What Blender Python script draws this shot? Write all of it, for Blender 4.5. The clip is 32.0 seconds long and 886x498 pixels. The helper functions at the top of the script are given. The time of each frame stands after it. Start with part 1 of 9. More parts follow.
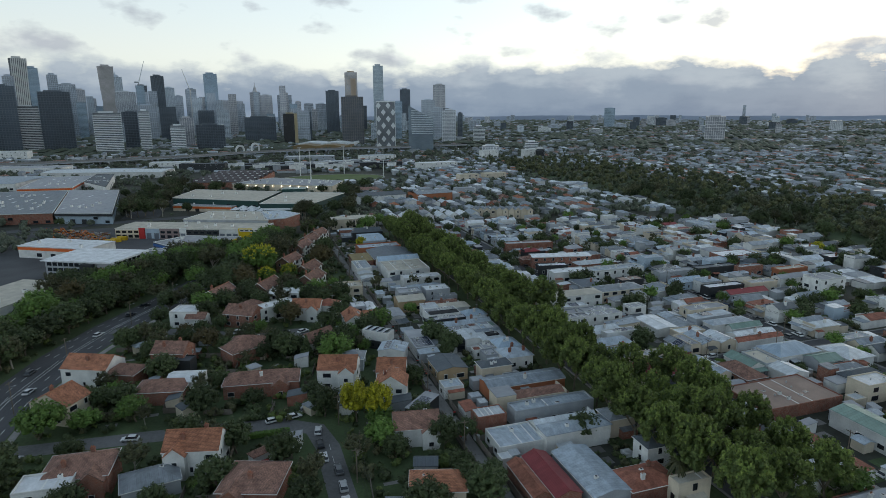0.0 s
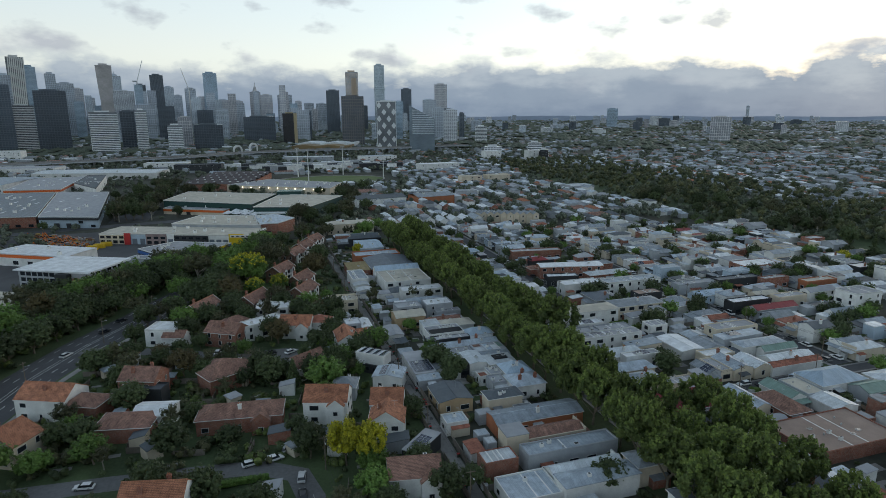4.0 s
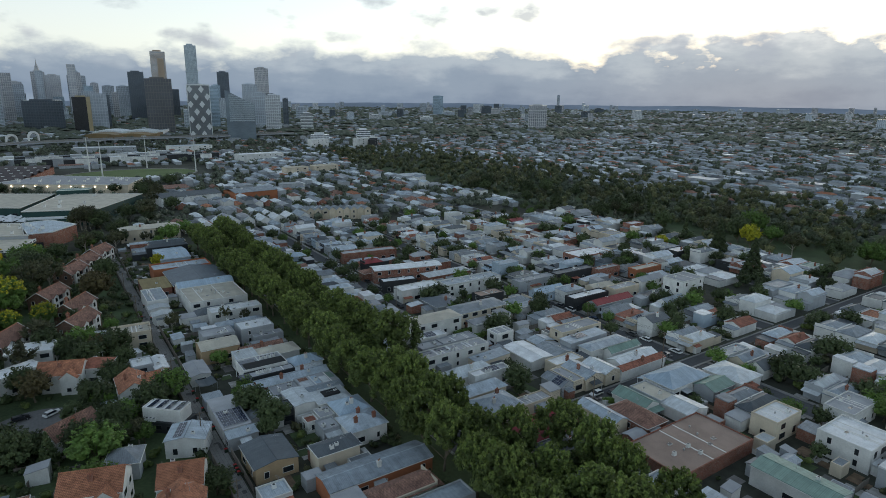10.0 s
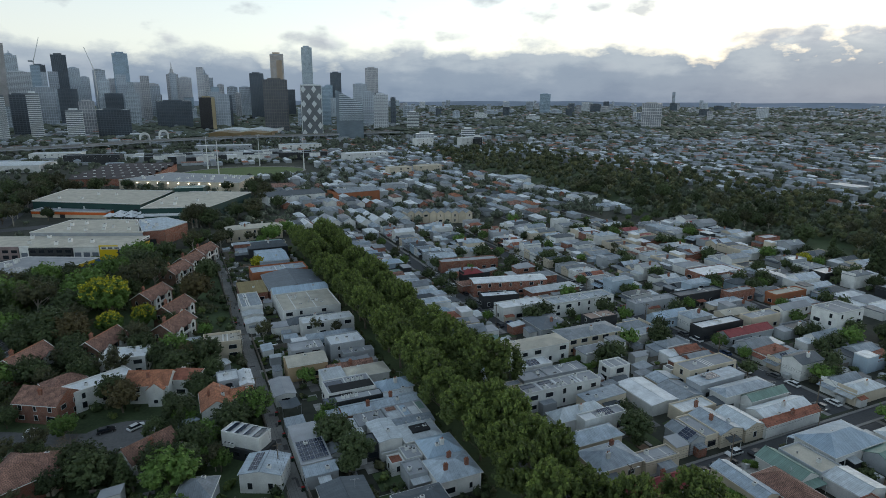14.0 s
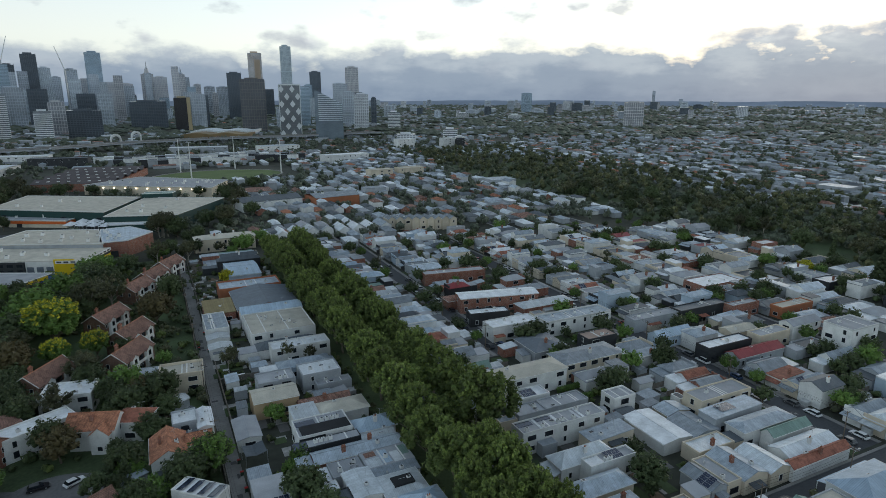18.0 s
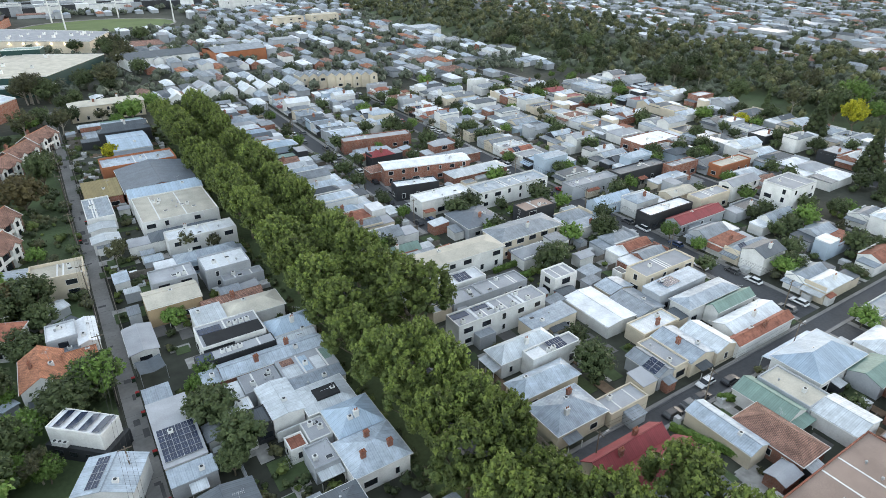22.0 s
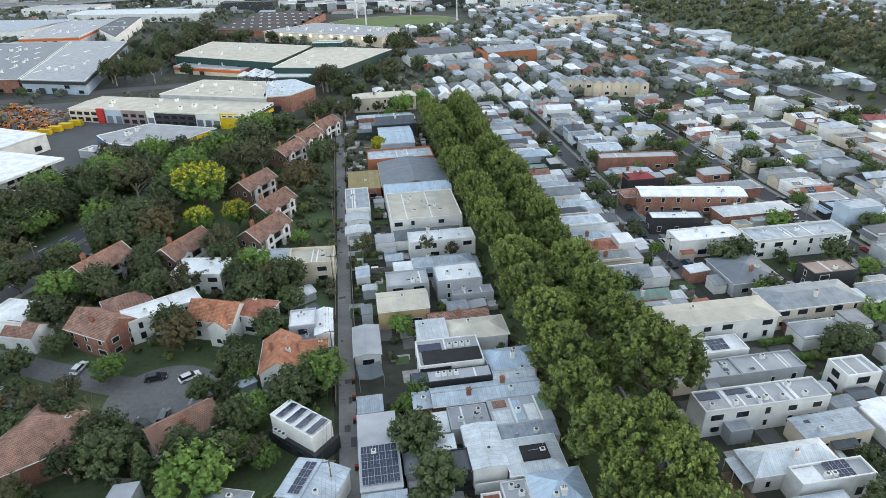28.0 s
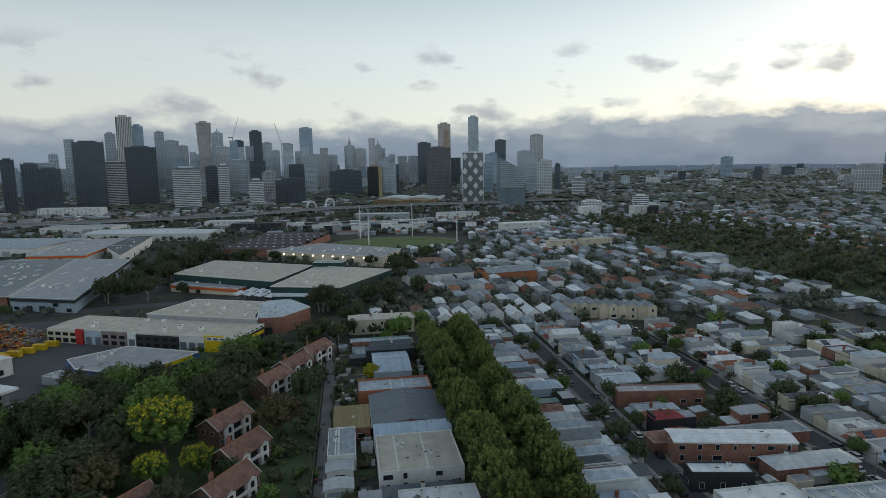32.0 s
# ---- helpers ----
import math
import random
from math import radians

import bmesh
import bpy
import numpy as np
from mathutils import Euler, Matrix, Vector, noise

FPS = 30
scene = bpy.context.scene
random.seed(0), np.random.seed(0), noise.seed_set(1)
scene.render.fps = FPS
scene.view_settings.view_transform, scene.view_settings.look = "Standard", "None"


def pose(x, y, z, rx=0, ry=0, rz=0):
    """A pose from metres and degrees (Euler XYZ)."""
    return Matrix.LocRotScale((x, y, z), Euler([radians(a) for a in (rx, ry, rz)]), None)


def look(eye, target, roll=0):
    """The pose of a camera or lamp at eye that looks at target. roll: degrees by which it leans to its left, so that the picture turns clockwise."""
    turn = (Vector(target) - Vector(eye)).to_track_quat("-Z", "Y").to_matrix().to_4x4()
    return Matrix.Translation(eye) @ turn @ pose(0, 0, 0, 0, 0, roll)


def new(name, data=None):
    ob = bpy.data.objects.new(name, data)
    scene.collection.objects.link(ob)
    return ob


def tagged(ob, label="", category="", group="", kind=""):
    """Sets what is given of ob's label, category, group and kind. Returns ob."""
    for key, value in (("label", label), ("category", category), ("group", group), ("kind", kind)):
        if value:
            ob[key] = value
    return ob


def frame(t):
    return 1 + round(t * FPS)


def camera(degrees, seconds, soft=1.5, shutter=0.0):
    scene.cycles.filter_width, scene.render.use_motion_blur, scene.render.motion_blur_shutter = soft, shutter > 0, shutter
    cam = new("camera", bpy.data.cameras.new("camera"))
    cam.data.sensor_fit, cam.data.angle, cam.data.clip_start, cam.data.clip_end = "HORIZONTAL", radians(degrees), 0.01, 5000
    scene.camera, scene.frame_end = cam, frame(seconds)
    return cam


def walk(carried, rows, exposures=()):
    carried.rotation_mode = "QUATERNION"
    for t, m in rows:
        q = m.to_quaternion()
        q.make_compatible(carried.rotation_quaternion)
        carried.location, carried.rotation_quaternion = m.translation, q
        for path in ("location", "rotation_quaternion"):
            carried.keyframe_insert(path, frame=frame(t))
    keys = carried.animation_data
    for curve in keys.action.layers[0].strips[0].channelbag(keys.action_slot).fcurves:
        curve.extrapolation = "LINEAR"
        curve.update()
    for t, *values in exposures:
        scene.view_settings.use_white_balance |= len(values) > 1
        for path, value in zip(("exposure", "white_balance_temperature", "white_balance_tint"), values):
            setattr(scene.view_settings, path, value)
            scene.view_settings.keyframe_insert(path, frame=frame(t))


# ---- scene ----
# ---------------------------------------------------------------- camera
cam = camera(72.1, 32.0, soft=0.85)
PATH = [
    (0, (-50.68, 6.07, 84.58), (-47.645, 15.330, 82.348), -0.24),
    (0.5, (-50.20, 8.22, 84.45), (-47.169, 17.478, 82.218), -0.23),
    (1, (-49.47, 10.66, 84.35), (-46.438, 19.926, 82.118), -0.24),
    (1.5, (-48.55, 13.29, 84.23), (-45.518, 22.557, 81.995), -0.24),
    (2, (-47.52, 16.00, 84.06), (-44.493, 25.268, 81.826), -0.25),
    (2.5, (-46.52, 18.73, 83.92), (-43.499, 27.993, 81.689), -0.25),
    (4.5, (-43.33, 29.84, 84.20), (-40.301, 39.108, 81.969), -0.07),
    (5, (-42.28, 32.46, 84.25), (-39.112, 41.679, 82.009), 0.01),
    (5.5, (-41.10, 35.07, 84.31), (-37.366, 44.068, 82.068), 0.11),
    (6, (-39.83, 37.66, 84.34), (-35.390, 46.340, 82.097), 0.25),
    (6.5, (-38.53, 40.21, 84.29), (-33.521, 48.568, 82.043), 0.38),
    (7, (-37.22, 42.66, 84.16), (-31.882, 50.820, 81.917), 0.49),
    (7.5, (-35.88, 44.99, 84.03), (-30.436, 53.077, 81.798), 0.56),
    (8, (-34.51, 47.16, 83.98), (-29.064, 55.247, 81.755), 0.60),
    (8.5, (-33.11, 49.25, 84.01), (-27.664, 57.334, 81.784), 0.62),
    (9, (-31.65, 51.36, 84.05), (-26.221, 59.414, 81.662), 0.62),
    (9.5, (-30.10, 53.55, 84.04), (-24.680, 61.600, 81.620), 0.61),
    (10, (-28.51, 55.81, 83.98), (-23.095, 63.862, 81.556), 0.60),
    (10.5, (-26.94, 58.11, 83.89), (-21.533, 66.166, 81.464), 0.58),
    (11, (-25.44, 60.43, 83.83), (-20.054, 68.504, 81.396), 0.55),
    (11.5, (-24.03, 62.78, 83.86), (-18.721, 70.894, 81.416), 0.52),
    (12, (-22.74, 65.13, 83.99), (-17.606, 73.356, 81.548), 0.47),
    (12.5, (-21.56, 67.47, 84.18), (-16.645, 75.828, 81.733), 0.41),
    (13, (-20.45, 69.82, 84.35), (-15.797, 78.324, 81.904), 0.33),
    (13.5, (-19.38, 72.25, 84.40), (-15.058, 80.927, 81.944), 0.24),
    (14, (-18.33, 74.80, 84.31), (-14.367, 83.643, 81.851), 0.17),
    (14.5, (-17.37, 77.30, 84.28), (-13.621, 86.235, 81.824), 0.11),
    (16.5, (-14.35, 85.76, 85.64), (-10.531, 94.667, 83.180), -0.05),
    (17, (-13.19, 88.23, 85.47), (-9.248, 97.089, 83.005), -0.03),
    (17.5, (-11.91, 90.77, 85.17), (-7.840, 99.570, 82.702), 0.00),
    (18, (-10.56, 93.25, 84.86), (-6.335, 101.976, 82.389), 0.04),
    (18.5, (-9.14, 95.73, 84.54), (-4.743, 104.369, 82.075), 0.08),
    (19, (-7.67, 98.26, 84.26), (-3.104, 106.802, 81.793), 0.13),
    (19.5, (-6.19, 100.80, 84.04), (-1.390, 109.221, 81.574), 0.18),
    (20, (-4.70, 103.32, 83.80), (0.337, 111.603, 81.329), 0.24),
    (20.5, (-3.23, 105.78, 83.41), (1.990, 113.948, 80.955), 0.30),
    (21, (-1.81, 108.18, 82.93), (3.399, 116.202, 80.021), 0.36),
    (21.5, (-0.39, 110.55, 82.56), (4.572, 118.172, 78.401), 0.40),
    (22, (1.06, 112.87, 82.44), (5.891, 120.281, 77.774), 0.42),
    (22.5, (2.42, 114.94, 82.53), (7.244, 122.356, 77.867), 0.38),
    (23, (3.45, 116.52, 82.73), (8.159, 124.005, 78.062), 0.27),
    (23.5, (4.02, 117.51, 82.96), (8.444, 125.171, 78.292), 0.10),
    (24, (4.15, 118.04, 83.16), (8.103, 125.943, 78.483), -0.14),
    (24.5, (3.97, 118.25, 83.29), (7.066, 126.529, 78.618), -0.39),
    (25, (3.82, 118.35, 83.36), (5.896, 126.955, 78.703), -0.60),
    (25.5, (3.92, 118.80, 83.41), (5.379, 127.530, 78.752), -0.75),
    (27.5, (5.56, 125.17, 83.24), (6.849, 133.924, 78.588), -1.47),
    (28, (6.08, 127.69, 83.18), (7.364, 136.445, 78.527), -1.48),
    (28.5, (6.67, 130.47, 83.14), (7.945, 139.221, 78.471), -1.47),
    (29, (7.16, 133.24, 83.05), (8.428, 141.993, 78.376), -1.43),
    (29.5, (7.45, 135.94, 82.90), (8.731, 144.689, 78.222), -1.36),
    (30, (7.64, 138.60, 82.77), (8.941, 147.409, 78.215), -1.27),
    (30.5, (7.89, 141.29, 82.76), (9.262, 150.410, 78.886), -1.16),
    (31, (8.36, 144.09, 82.83), (9.791, 153.509, 79.778), -1.06),
    (31.5, (9.05, 147.04, 82.85), (10.537, 156.702, 80.720), -0.99),
    (32, (9.80, 150.09, 82.69), (11.313, 159.875, 81.285), -0.95),
]
EXPOSURE = [(0, -0.2, 6150, 7.5), (8.0, -0.22, 6150, 7.5), (18.5, -0.14, 6150, 7.5), (20.0, -0.2, 6150, 7.5), (20.9, -0.22, 6200, 7.5), (21.3, 0.5, 6500, 8), (21.7, 1.27, 6700, 12.5), (22.5, 1.32, 6700, 12.5),
            (30.0, 1.28, 6700, 12.5), (30.5, 1.32, 6700, 12.5), (31.0, 1.18, 6600, 10), (31.5, 0.5, 6450, 8), (32.0, -0.4, 6350, 8)]
walk(cam, [(t, look(eye, aim, roll)) for t, eye, aim, roll in PATH], EXPOSURE)

# ---------------------------------------------------------------- world and sun
SUN_AZ, SUN_EL = 62.0, 14.0


def make_world():
    world = bpy.data.worlds.new("dusk_sky")
    scene.world = world
    world.use_nodes = True
    nt = world.node_tree
    nt.nodes.clear()
    nd = nt.nodes.new

    def calc(op, a, b=None, c=None, clamp=False):
        n = nd("ShaderNodeMath")
        n.operation = op
        n.use_clamp = clamp
        for i, q in enumerate((a, b, c)):
            if q is None:
                continue
            if isinstance(q, (int, float)):
                n.inputs[i].default_value = q
            else:
                nt.links.new(q, n.inputs[i])
        return n.outputs[0]

    def ramp(src, stops, ease="EASE"):
        n = nd("ShaderNodeValToRGB")
        n.color_ramp.interpolation = ease
        while len(n.color_ramp.elements) < len(stops):
            n.color_ramp.elements.new(0.5)
        for e, (p, c) in zip(n.color_ramp.elements, stops):
            e.position = p
            e.color = (*c, 1)
        nt.links.new(src, n.inputs[0])
        return n.outputs[0]

    def mix(fac, a, b):
        n = nd("ShaderNodeMix")
        n.data_type = "RGBA"
        for sock, q in ((n.inputs[0], fac), (n.inputs[6], a), (n.inputs[7], b)):
            if isinstance(q, (int, float)):
                sock.default_value = q
            elif isinstance(q, tuple):
                sock.default_value = (*q, 1)
            else:
                nt.links.new(q, sock)
        return n.outputs[2]

    sky = nd("ShaderNodeTexSky")
    sky.sky_type = "NISHITA"
    sky.sun_disc = False
    sky.sun_elevation = radians(SUN_EL)
    sky.sun_rotation = radians(SUN_AZ)
    tc = nd("ShaderNodeTexCoord")
    sep = nd("ShaderNodeSeparateXYZ")
    nt.links.new(tc.outputs["Generated"], sep.inputs[0])
    az = calc("ARCTAN2", sep.outputs[0], sep.outputs[1])
    el = calc("MULTIPLY", calc("ARCSINE", sep.outputs[2]), 57.2958)
    comb = nd("ShaderNodeCombineXYZ")
    nt.links.new(calc("MULTIPLY", az, 57.2958 / 5.2), comb.inputs[0])
    nt.links.new(calc("MULTIPLY", el, 1 / 2.7), comb.inputs[1])

    def noise_of(vec, scale, detail, rough=0.55):
        n = nd("ShaderNodeTexNoise")
        n.inputs["Scale"].default_value = scale
        n.inputs["Detail"].default_value = detail
        n.inputs["Roughness"].default_value = rough
        nt.links.new(vec, n.inputs["Vector"])
        return n.outputs[0]

    big = noise_of(comb.outputs[0], 0.28, 2)
    puff = noise_of(comb.outputs[0], 0.85, 8, 0.56)
    # clear light between the cloud bank and the veil above
    veil = ramp(calc("MULTIPLY", el, 1 / 90.0), [(0.0, (0.60, 0.64, 0.72)), (0.05, (0.90, 0.885, 0.82)), (0.10, (0.85, 0.88, 0.845)),
                                                 (0.20, (0.52, 0.60, 0.63)), (0.45, (0.29, 0.342, 0.385)), (1.0, (0.215, 0.255, 0.295))])
    away = calc("COSINE", calc("SUBTRACT", az, radians(SUN_AZ)))
    glow = calc("ADD", calc("MULTIPLY_ADD", away, 0.16, 0.855), calc("MULTIPLY", calc("MAXIMUM", calc("MULTIPLY", away, -1.0), 0.0), 0.85))
    bright = nd("ShaderNodeVectorMath")
    bright.operation = "SCALE"
    nt.links.new(veil, bright.inputs[0])
    nt.links.new(glow, bright.inputs["Scale"])
    tint = mix(0.06, bright.outputs[0], sky.outputs[0])
    # the bank of low cloud, higher towards the sun's side, with a ragged top
    lift = calc("MAXIMUM", calc("SINE", calc("SUBTRACT", az, radians(18))), -0.12)
    top = calc("ADD", calc("MULTIPLY_ADD", lift, 0.9, 4.7), calc("MULTIPLY_ADD", big, 3.2, -1.6))
    ragged = calc("ADD", calc("SUBTRACT", top, el), calc("MULTIPLY_ADD", puff, 9.0, -4.6))
    bank = calc("MULTIPLY", ragged, 0.62, clamp=True)
    flat = nd("ShaderNodeCombineXYZ")
    nt.links.new(calc("MULTIPLY", az, 57.2958 / 4.0), flat.inputs[0])
    nt.links.new(calc("MULTIPLY", el, 1 / 1.1), flat.inputs[1])
    folds = noise_of(flat.outputs[0], 0.8, 6, 0.55)
    low = ramp(calc("ADD", calc("MULTIPLY_ADD", el, 0.105, -0.34), calc("MULTIPLY_ADD", folds, 0.40, calc("MULTIPLY", puff, 0.80))), [(0.10, (0.225, 0.290, 0.390)), (0.40, (0.315, 0.380, 0.470)), (0.66, (0.52, 0.57, 0.62)), (0.92, (0.86, 0.865, 0.85))])
    body = mix(calc("MULTIPLY", bank, 0.97), tint, low)
    # a few loose puffs above the bank
    loose = noise_of(comb.outputs[0], 0.9, 5, 0.5)
    belt = ramp(calc("MULTIPLY", el, 1 / 14.0), [(0.0, (0, 0, 0)), (0.35, (1, 1, 1)), (0.62, (1, 1, 1)), (0.8, (0, 0, 0))])
    few = calc("MULTIPLY", calc("MULTIPLY_ADD", loose, 9.0, -5.0, clamp=True), belt)
    body = mix(calc("MULTIPLY", few, 0.7), body, (0.50, 0.52, 0.57))
    ground = mix(calc("MULTIPLY_ADD", el, 4.0, 4.6, clamp=True), (0.10, 0.11, 0.10), body)
    bg = nd("ShaderNodeBackground")
    nt.links.new(ground, bg.inputs[0])
    bg.inputs[1].default_value = 1.0
    out = nd("ShaderNodeOutputWorld")
    nt.links.new(bg.outputs[0], out.inputs[0])


make_world()
sun = new("sun", bpy.data.lights.new("sun", "SUN"))
sun.data.energy, sun.data.angle, sun.data.color = 0.35, radians(25), (1.0, 0.94, 0.86)
sun.matrix_world = look((0, 0, 300), (-math.sin(radians(SUN_AZ)) * math.cos(radians(SUN_EL)), -math.cos(radians(SUN_AZ)) * math.cos(radians(SUN_EL)),
                                      300 - math.sin(radians(SUN_EL))))

# ---------------------------------------------------------------- materials
def surface(name, col, rough=0.8, vary=0.18, fine=6.0, broad=0.35, bump=0.15, metal=0.0, rand=0.12, streak=None, pattern=None, spec=0.3, island=False, ribs=0.0):
    """Procedural surface: a base colour with broad stains, fine grain, relief, and a shift from object to object."""
    m = bpy.data.materials.new(name)
    m.use_nodes = True
    nt = m.node_tree
    nd, ln = nt.nodes.new, nt.links.new
    bsdf = nt.nodes["Principled BSDF"]
    bsdf.inputs["Roughness"].default_value = rough
    bsdf.inputs["Metallic"].default_value = metal
    bsdf.inputs["Specular IOR Level"].default_value = spec
    tc = nd("ShaderNodeTexCoord")
    src = tc.outputs["Object"]
    if streak:
        mp = nd("ShaderNodeMapping")
        mp.inputs["Scale"].default_value = streak
        ln(src, mp.inputs["Vector"])
        srcf = mp.outputs[0]
    else:
        srcf = src

    def tex(scale, detail, vec):
        n = nd("ShaderNodeTexNoise")
        n.inputs["Scale"].default_value = scale
        n.inputs["Detail"].default_value = detail
        ln(vec, n.inputs["Vector"])
        return n.outputs[0]

    f, b = tex(fine, 4, srcf), tex(broad, 4, src)
    add = nd("ShaderNodeMath")
    add.operation = "MULTIPLY_ADD"
    add.inputs[1].default_value = 0.5
    ln(f, add.inputs[0])
    ln(b, add.inputs[2])
    rg = nd("ShaderNodeMapRange")
    rg.inputs[1].default_value, rg.inputs[2].default_value = 0.45, 1.05
    rg.inputs[3].default_value, rg.inputs[4].default_value = 1 - vary * 1.5, 1 + vary
    ln(add.outputs[0], rg.inputs[0])
    if island:
        seed = nd("ShaderNodeNewGeometry").outputs["Random Per Island"]
    else:
        seed = nd("ShaderNodeObjectInfo").outputs["Random"]
    rr = nd("ShaderNodeMapRange")
    rr.inputs[3].default_value, rr.inputs[4].default_value = 1 - rand, 1 + rand
    ln(seed, rr.inputs[0])
    mul = nd("ShaderNodeMath")
    mul.operation = "MULTIPLY"
    ln(rg.outputs[0], mul.inputs[0])
    ln(rr.outputs[0], mul.inputs[1])
    height = f
    colour = None
    if pattern:
        kind, c2, sx, sy, mortar = pattern
        br = nd("ShaderNodeTexBrick")
        br.inputs["Color1"].default_value = (*col, 1)
        br.inputs["Color2"].default_value = (*[c * 0.8 for c in col], 1)
        br.inputs["Mortar"].default_value = (*c2, 1)
        br.inputs["Scale"].default_value = 1.0
        br.inputs["Mortar Size"].default_value = mortar
        br.inputs["Brick Width"].default_value = sx
        br.inputs["Row Height"].default_value = sy
        mpp = nd("ShaderNodeMapping")
        if kind == "wall":
            mpp.inputs["Rotation"].default_value = (radians(90), 0, radians(0))
            sw = nd("ShaderNodeSeparateXYZ")
            ln(src, sw.inputs[0])
            cm = nd("ShaderNodeCombineXYZ")
            ad = nd("ShaderNodeMath")
            ln(sw.outputs[0], ad.inputs[0])
            ln(sw.outputs[1], ad.inputs[1])
            ln(ad.outputs[0], cm.inputs[0])
            ln(sw.outputs[2], cm.inputs[1])
            ln(cm.outputs[0], br.inputs["Vector"])
        else:
            ln(src, mpp.inputs["Vector"])
            ln(mpp.outputs[0], br.inputs["Vector"])
        colour = br.outputs[0]
        height = br.outputs[1]
    if ribs:
        # sheets and ribs run down the slope: choose the horizontal coordinate across it
        sn, so = nd("ShaderNodeSeparateXYZ"), nd("ShaderNodeSeparateXYZ")
        ln(tc.outputs["Normal"], sn.inputs[0])
        ln(src, so.inputs[0])

        def op(kind, a, b=None, c=None):
            n = nd("ShaderNodeMath")
            n.operation = kind
            for i, q in enumerate((a, b, c)):
                if q is None:
                    continue
                if isinstance(q, (int, float)):
                    n.inputs[i].default_value = q
                else:
                    ln(q, n.inputs[i])
            return n.outputs[0]
        side = op("GREATER_THAN", op("ABSOLUTE", sn.outputs[0]), op("ABSOLUTE", sn.outputs[1]))
        across = op("ADD", op("MULTIPLY", so.outputs[1], side), op("MULTIPLY", so.outputs[0], op("SUBTRACT", 1.0, side)))
        wave = op("SINE", op("MULTIPLY", across, 2 * math.pi / 0.38))
        sheet = nd("ShaderNodeTexWhiteNoise")
        sheet.noise_dimensions = "1D"
        ln(op("FLOOR", op("DIVIDE", across, 0.9)), sheet.inputs["W"])
        tone = op("MULTIPLY_ADD", sheet.outputs[0], ribs, 1 - ribs * 0.5)
        seam = op("MULTIPLY_ADD", op("GREATER_THAN", op("FRACT", op("DIVIDE", across, 0.9)), 0.9), -ribs, 1.0)
        tone = op("MULTIPLY", op("MULTIPLY", tone, seam), op("MULTIPLY_ADD", wave, ribs * 0.25, 1.0))
        again = nd("ShaderNodeMath")
        again.operation = "MULTIPLY"
        ln(mul.outputs[0], again.inputs[0])
        ln(tone, again.inputs[1])
        mul = again
        height = wave
    sc = nd("ShaderNodeVectorMath")
    sc.operation = "SCALE"
    if colour is None:
        sc.inputs[0].default_value = col
    else:
        ln(colour, sc.inputs[0])
    ln(mul.outputs[0], sc.inputs["Scale"])
    ln(sc.outputs[0], bsdf.inputs["Base Color"])
    if bump:
        bp = nd("ShaderNodeBump")
        bp.inputs["Strength"].default_value = bump
        bp.inputs["Distance"].default_value = 0.05
        ln(height, bp.inputs["Height"])
        ln(bp.outputs[0], bsdf.inputs["Normal"])
    return m


def leafy(name, col, col2, rand=0.35):
    """Leaves: two greens mixed from leaf to leaf, a little light coming through."""
    m = bpy.data.materials.new(name)
    m.use_nodes = True
    nt = m.node_tree
    nd, ln = nt.nodes.new, nt.links.new
    bsdf = nt.nodes["Principled BSDF"]
    bsdf.inputs["Roughness"].default_value = 0.6
    bsdf.inputs["Specular IOR Level"].default_value = 0.25
    geo = nd("ShaderNodeNewGeometry")
    mx = nd("ShaderNodeMix")
    mx.data_type = "RGBA"
    mx.inputs[6].default_value, mx.inputs[7].default_value = (*col, 1), (*col2, 1)
    ln(geo.outputs["Random Per Island"], mx.inputs[0])
    info = nd("ShaderNodeObjectInfo")
    rr = nd("ShaderNodeMapRange")
    rr.inputs[3].default_value, rr.inputs[4].default_value = 1 - rand, 1 + rand
    ln(info.outputs["Random"], rr.inputs[0])
    tc = nd("ShaderNodeTexCoord")
    nz = nd("ShaderNodeTexNoise")
    nz.inputs["Scale"].default_value = 0.5
    ln(tc.outputs["Object"], nz.inputs["Vector"])
    r2 = nd("ShaderNodeMapRange")
    r2.inputs[1].default_value, r2.inputs[2].default_value = 0.3, 0.7
    r2.inputs[3].default_value, r2.inputs[4].default_value = 0.68, 1.32
    ln(nz.outputs[0], r2.inputs[0])
    mu = nd("ShaderNodeMath")
    mu.operation = "MULTIPLY"
    ln(rr.outputs[0], mu.inputs[0])
    ln(r2.outputs[0], mu.inputs[1])
    sc = nd("ShaderNodeVectorMath")
    sc.operation = "SCALE"
    ln(mx.outputs[2], sc.inputs[0])
    ln(mu.outputs[0], sc.inputs["Scale"])
    ln(sc.outputs[0], bsdf.inputs["Base Color"])
    tr = nd("ShaderNodeBsdfTranslucent")
    ln(sc.outputs[0], tr.inputs[0])
    ms = nd("ShaderNodeMixShader")
    ms.inputs[0].default_value = 0.15
    ln(bsdf.outputs[0], ms.inputs[1])
    ln(tr.outputs[0], ms.inputs[2])
    ln(ms.outputs[0], nt.nodes["Material Output"].inputs[0])
    return m


def glassy(name, col, rough=0.12):
    m = bpy.data.materials.new(name)
    m.use_nodes = True
    b = m.node_tree.nodes["Principled BSDF"]
    b.inputs["Base Color"].default_value = (*col, 1)
    b.inputs["Roughness"].default_value = rough
    b.inputs["Specular IOR Level"].default_value = 0.6
    return m


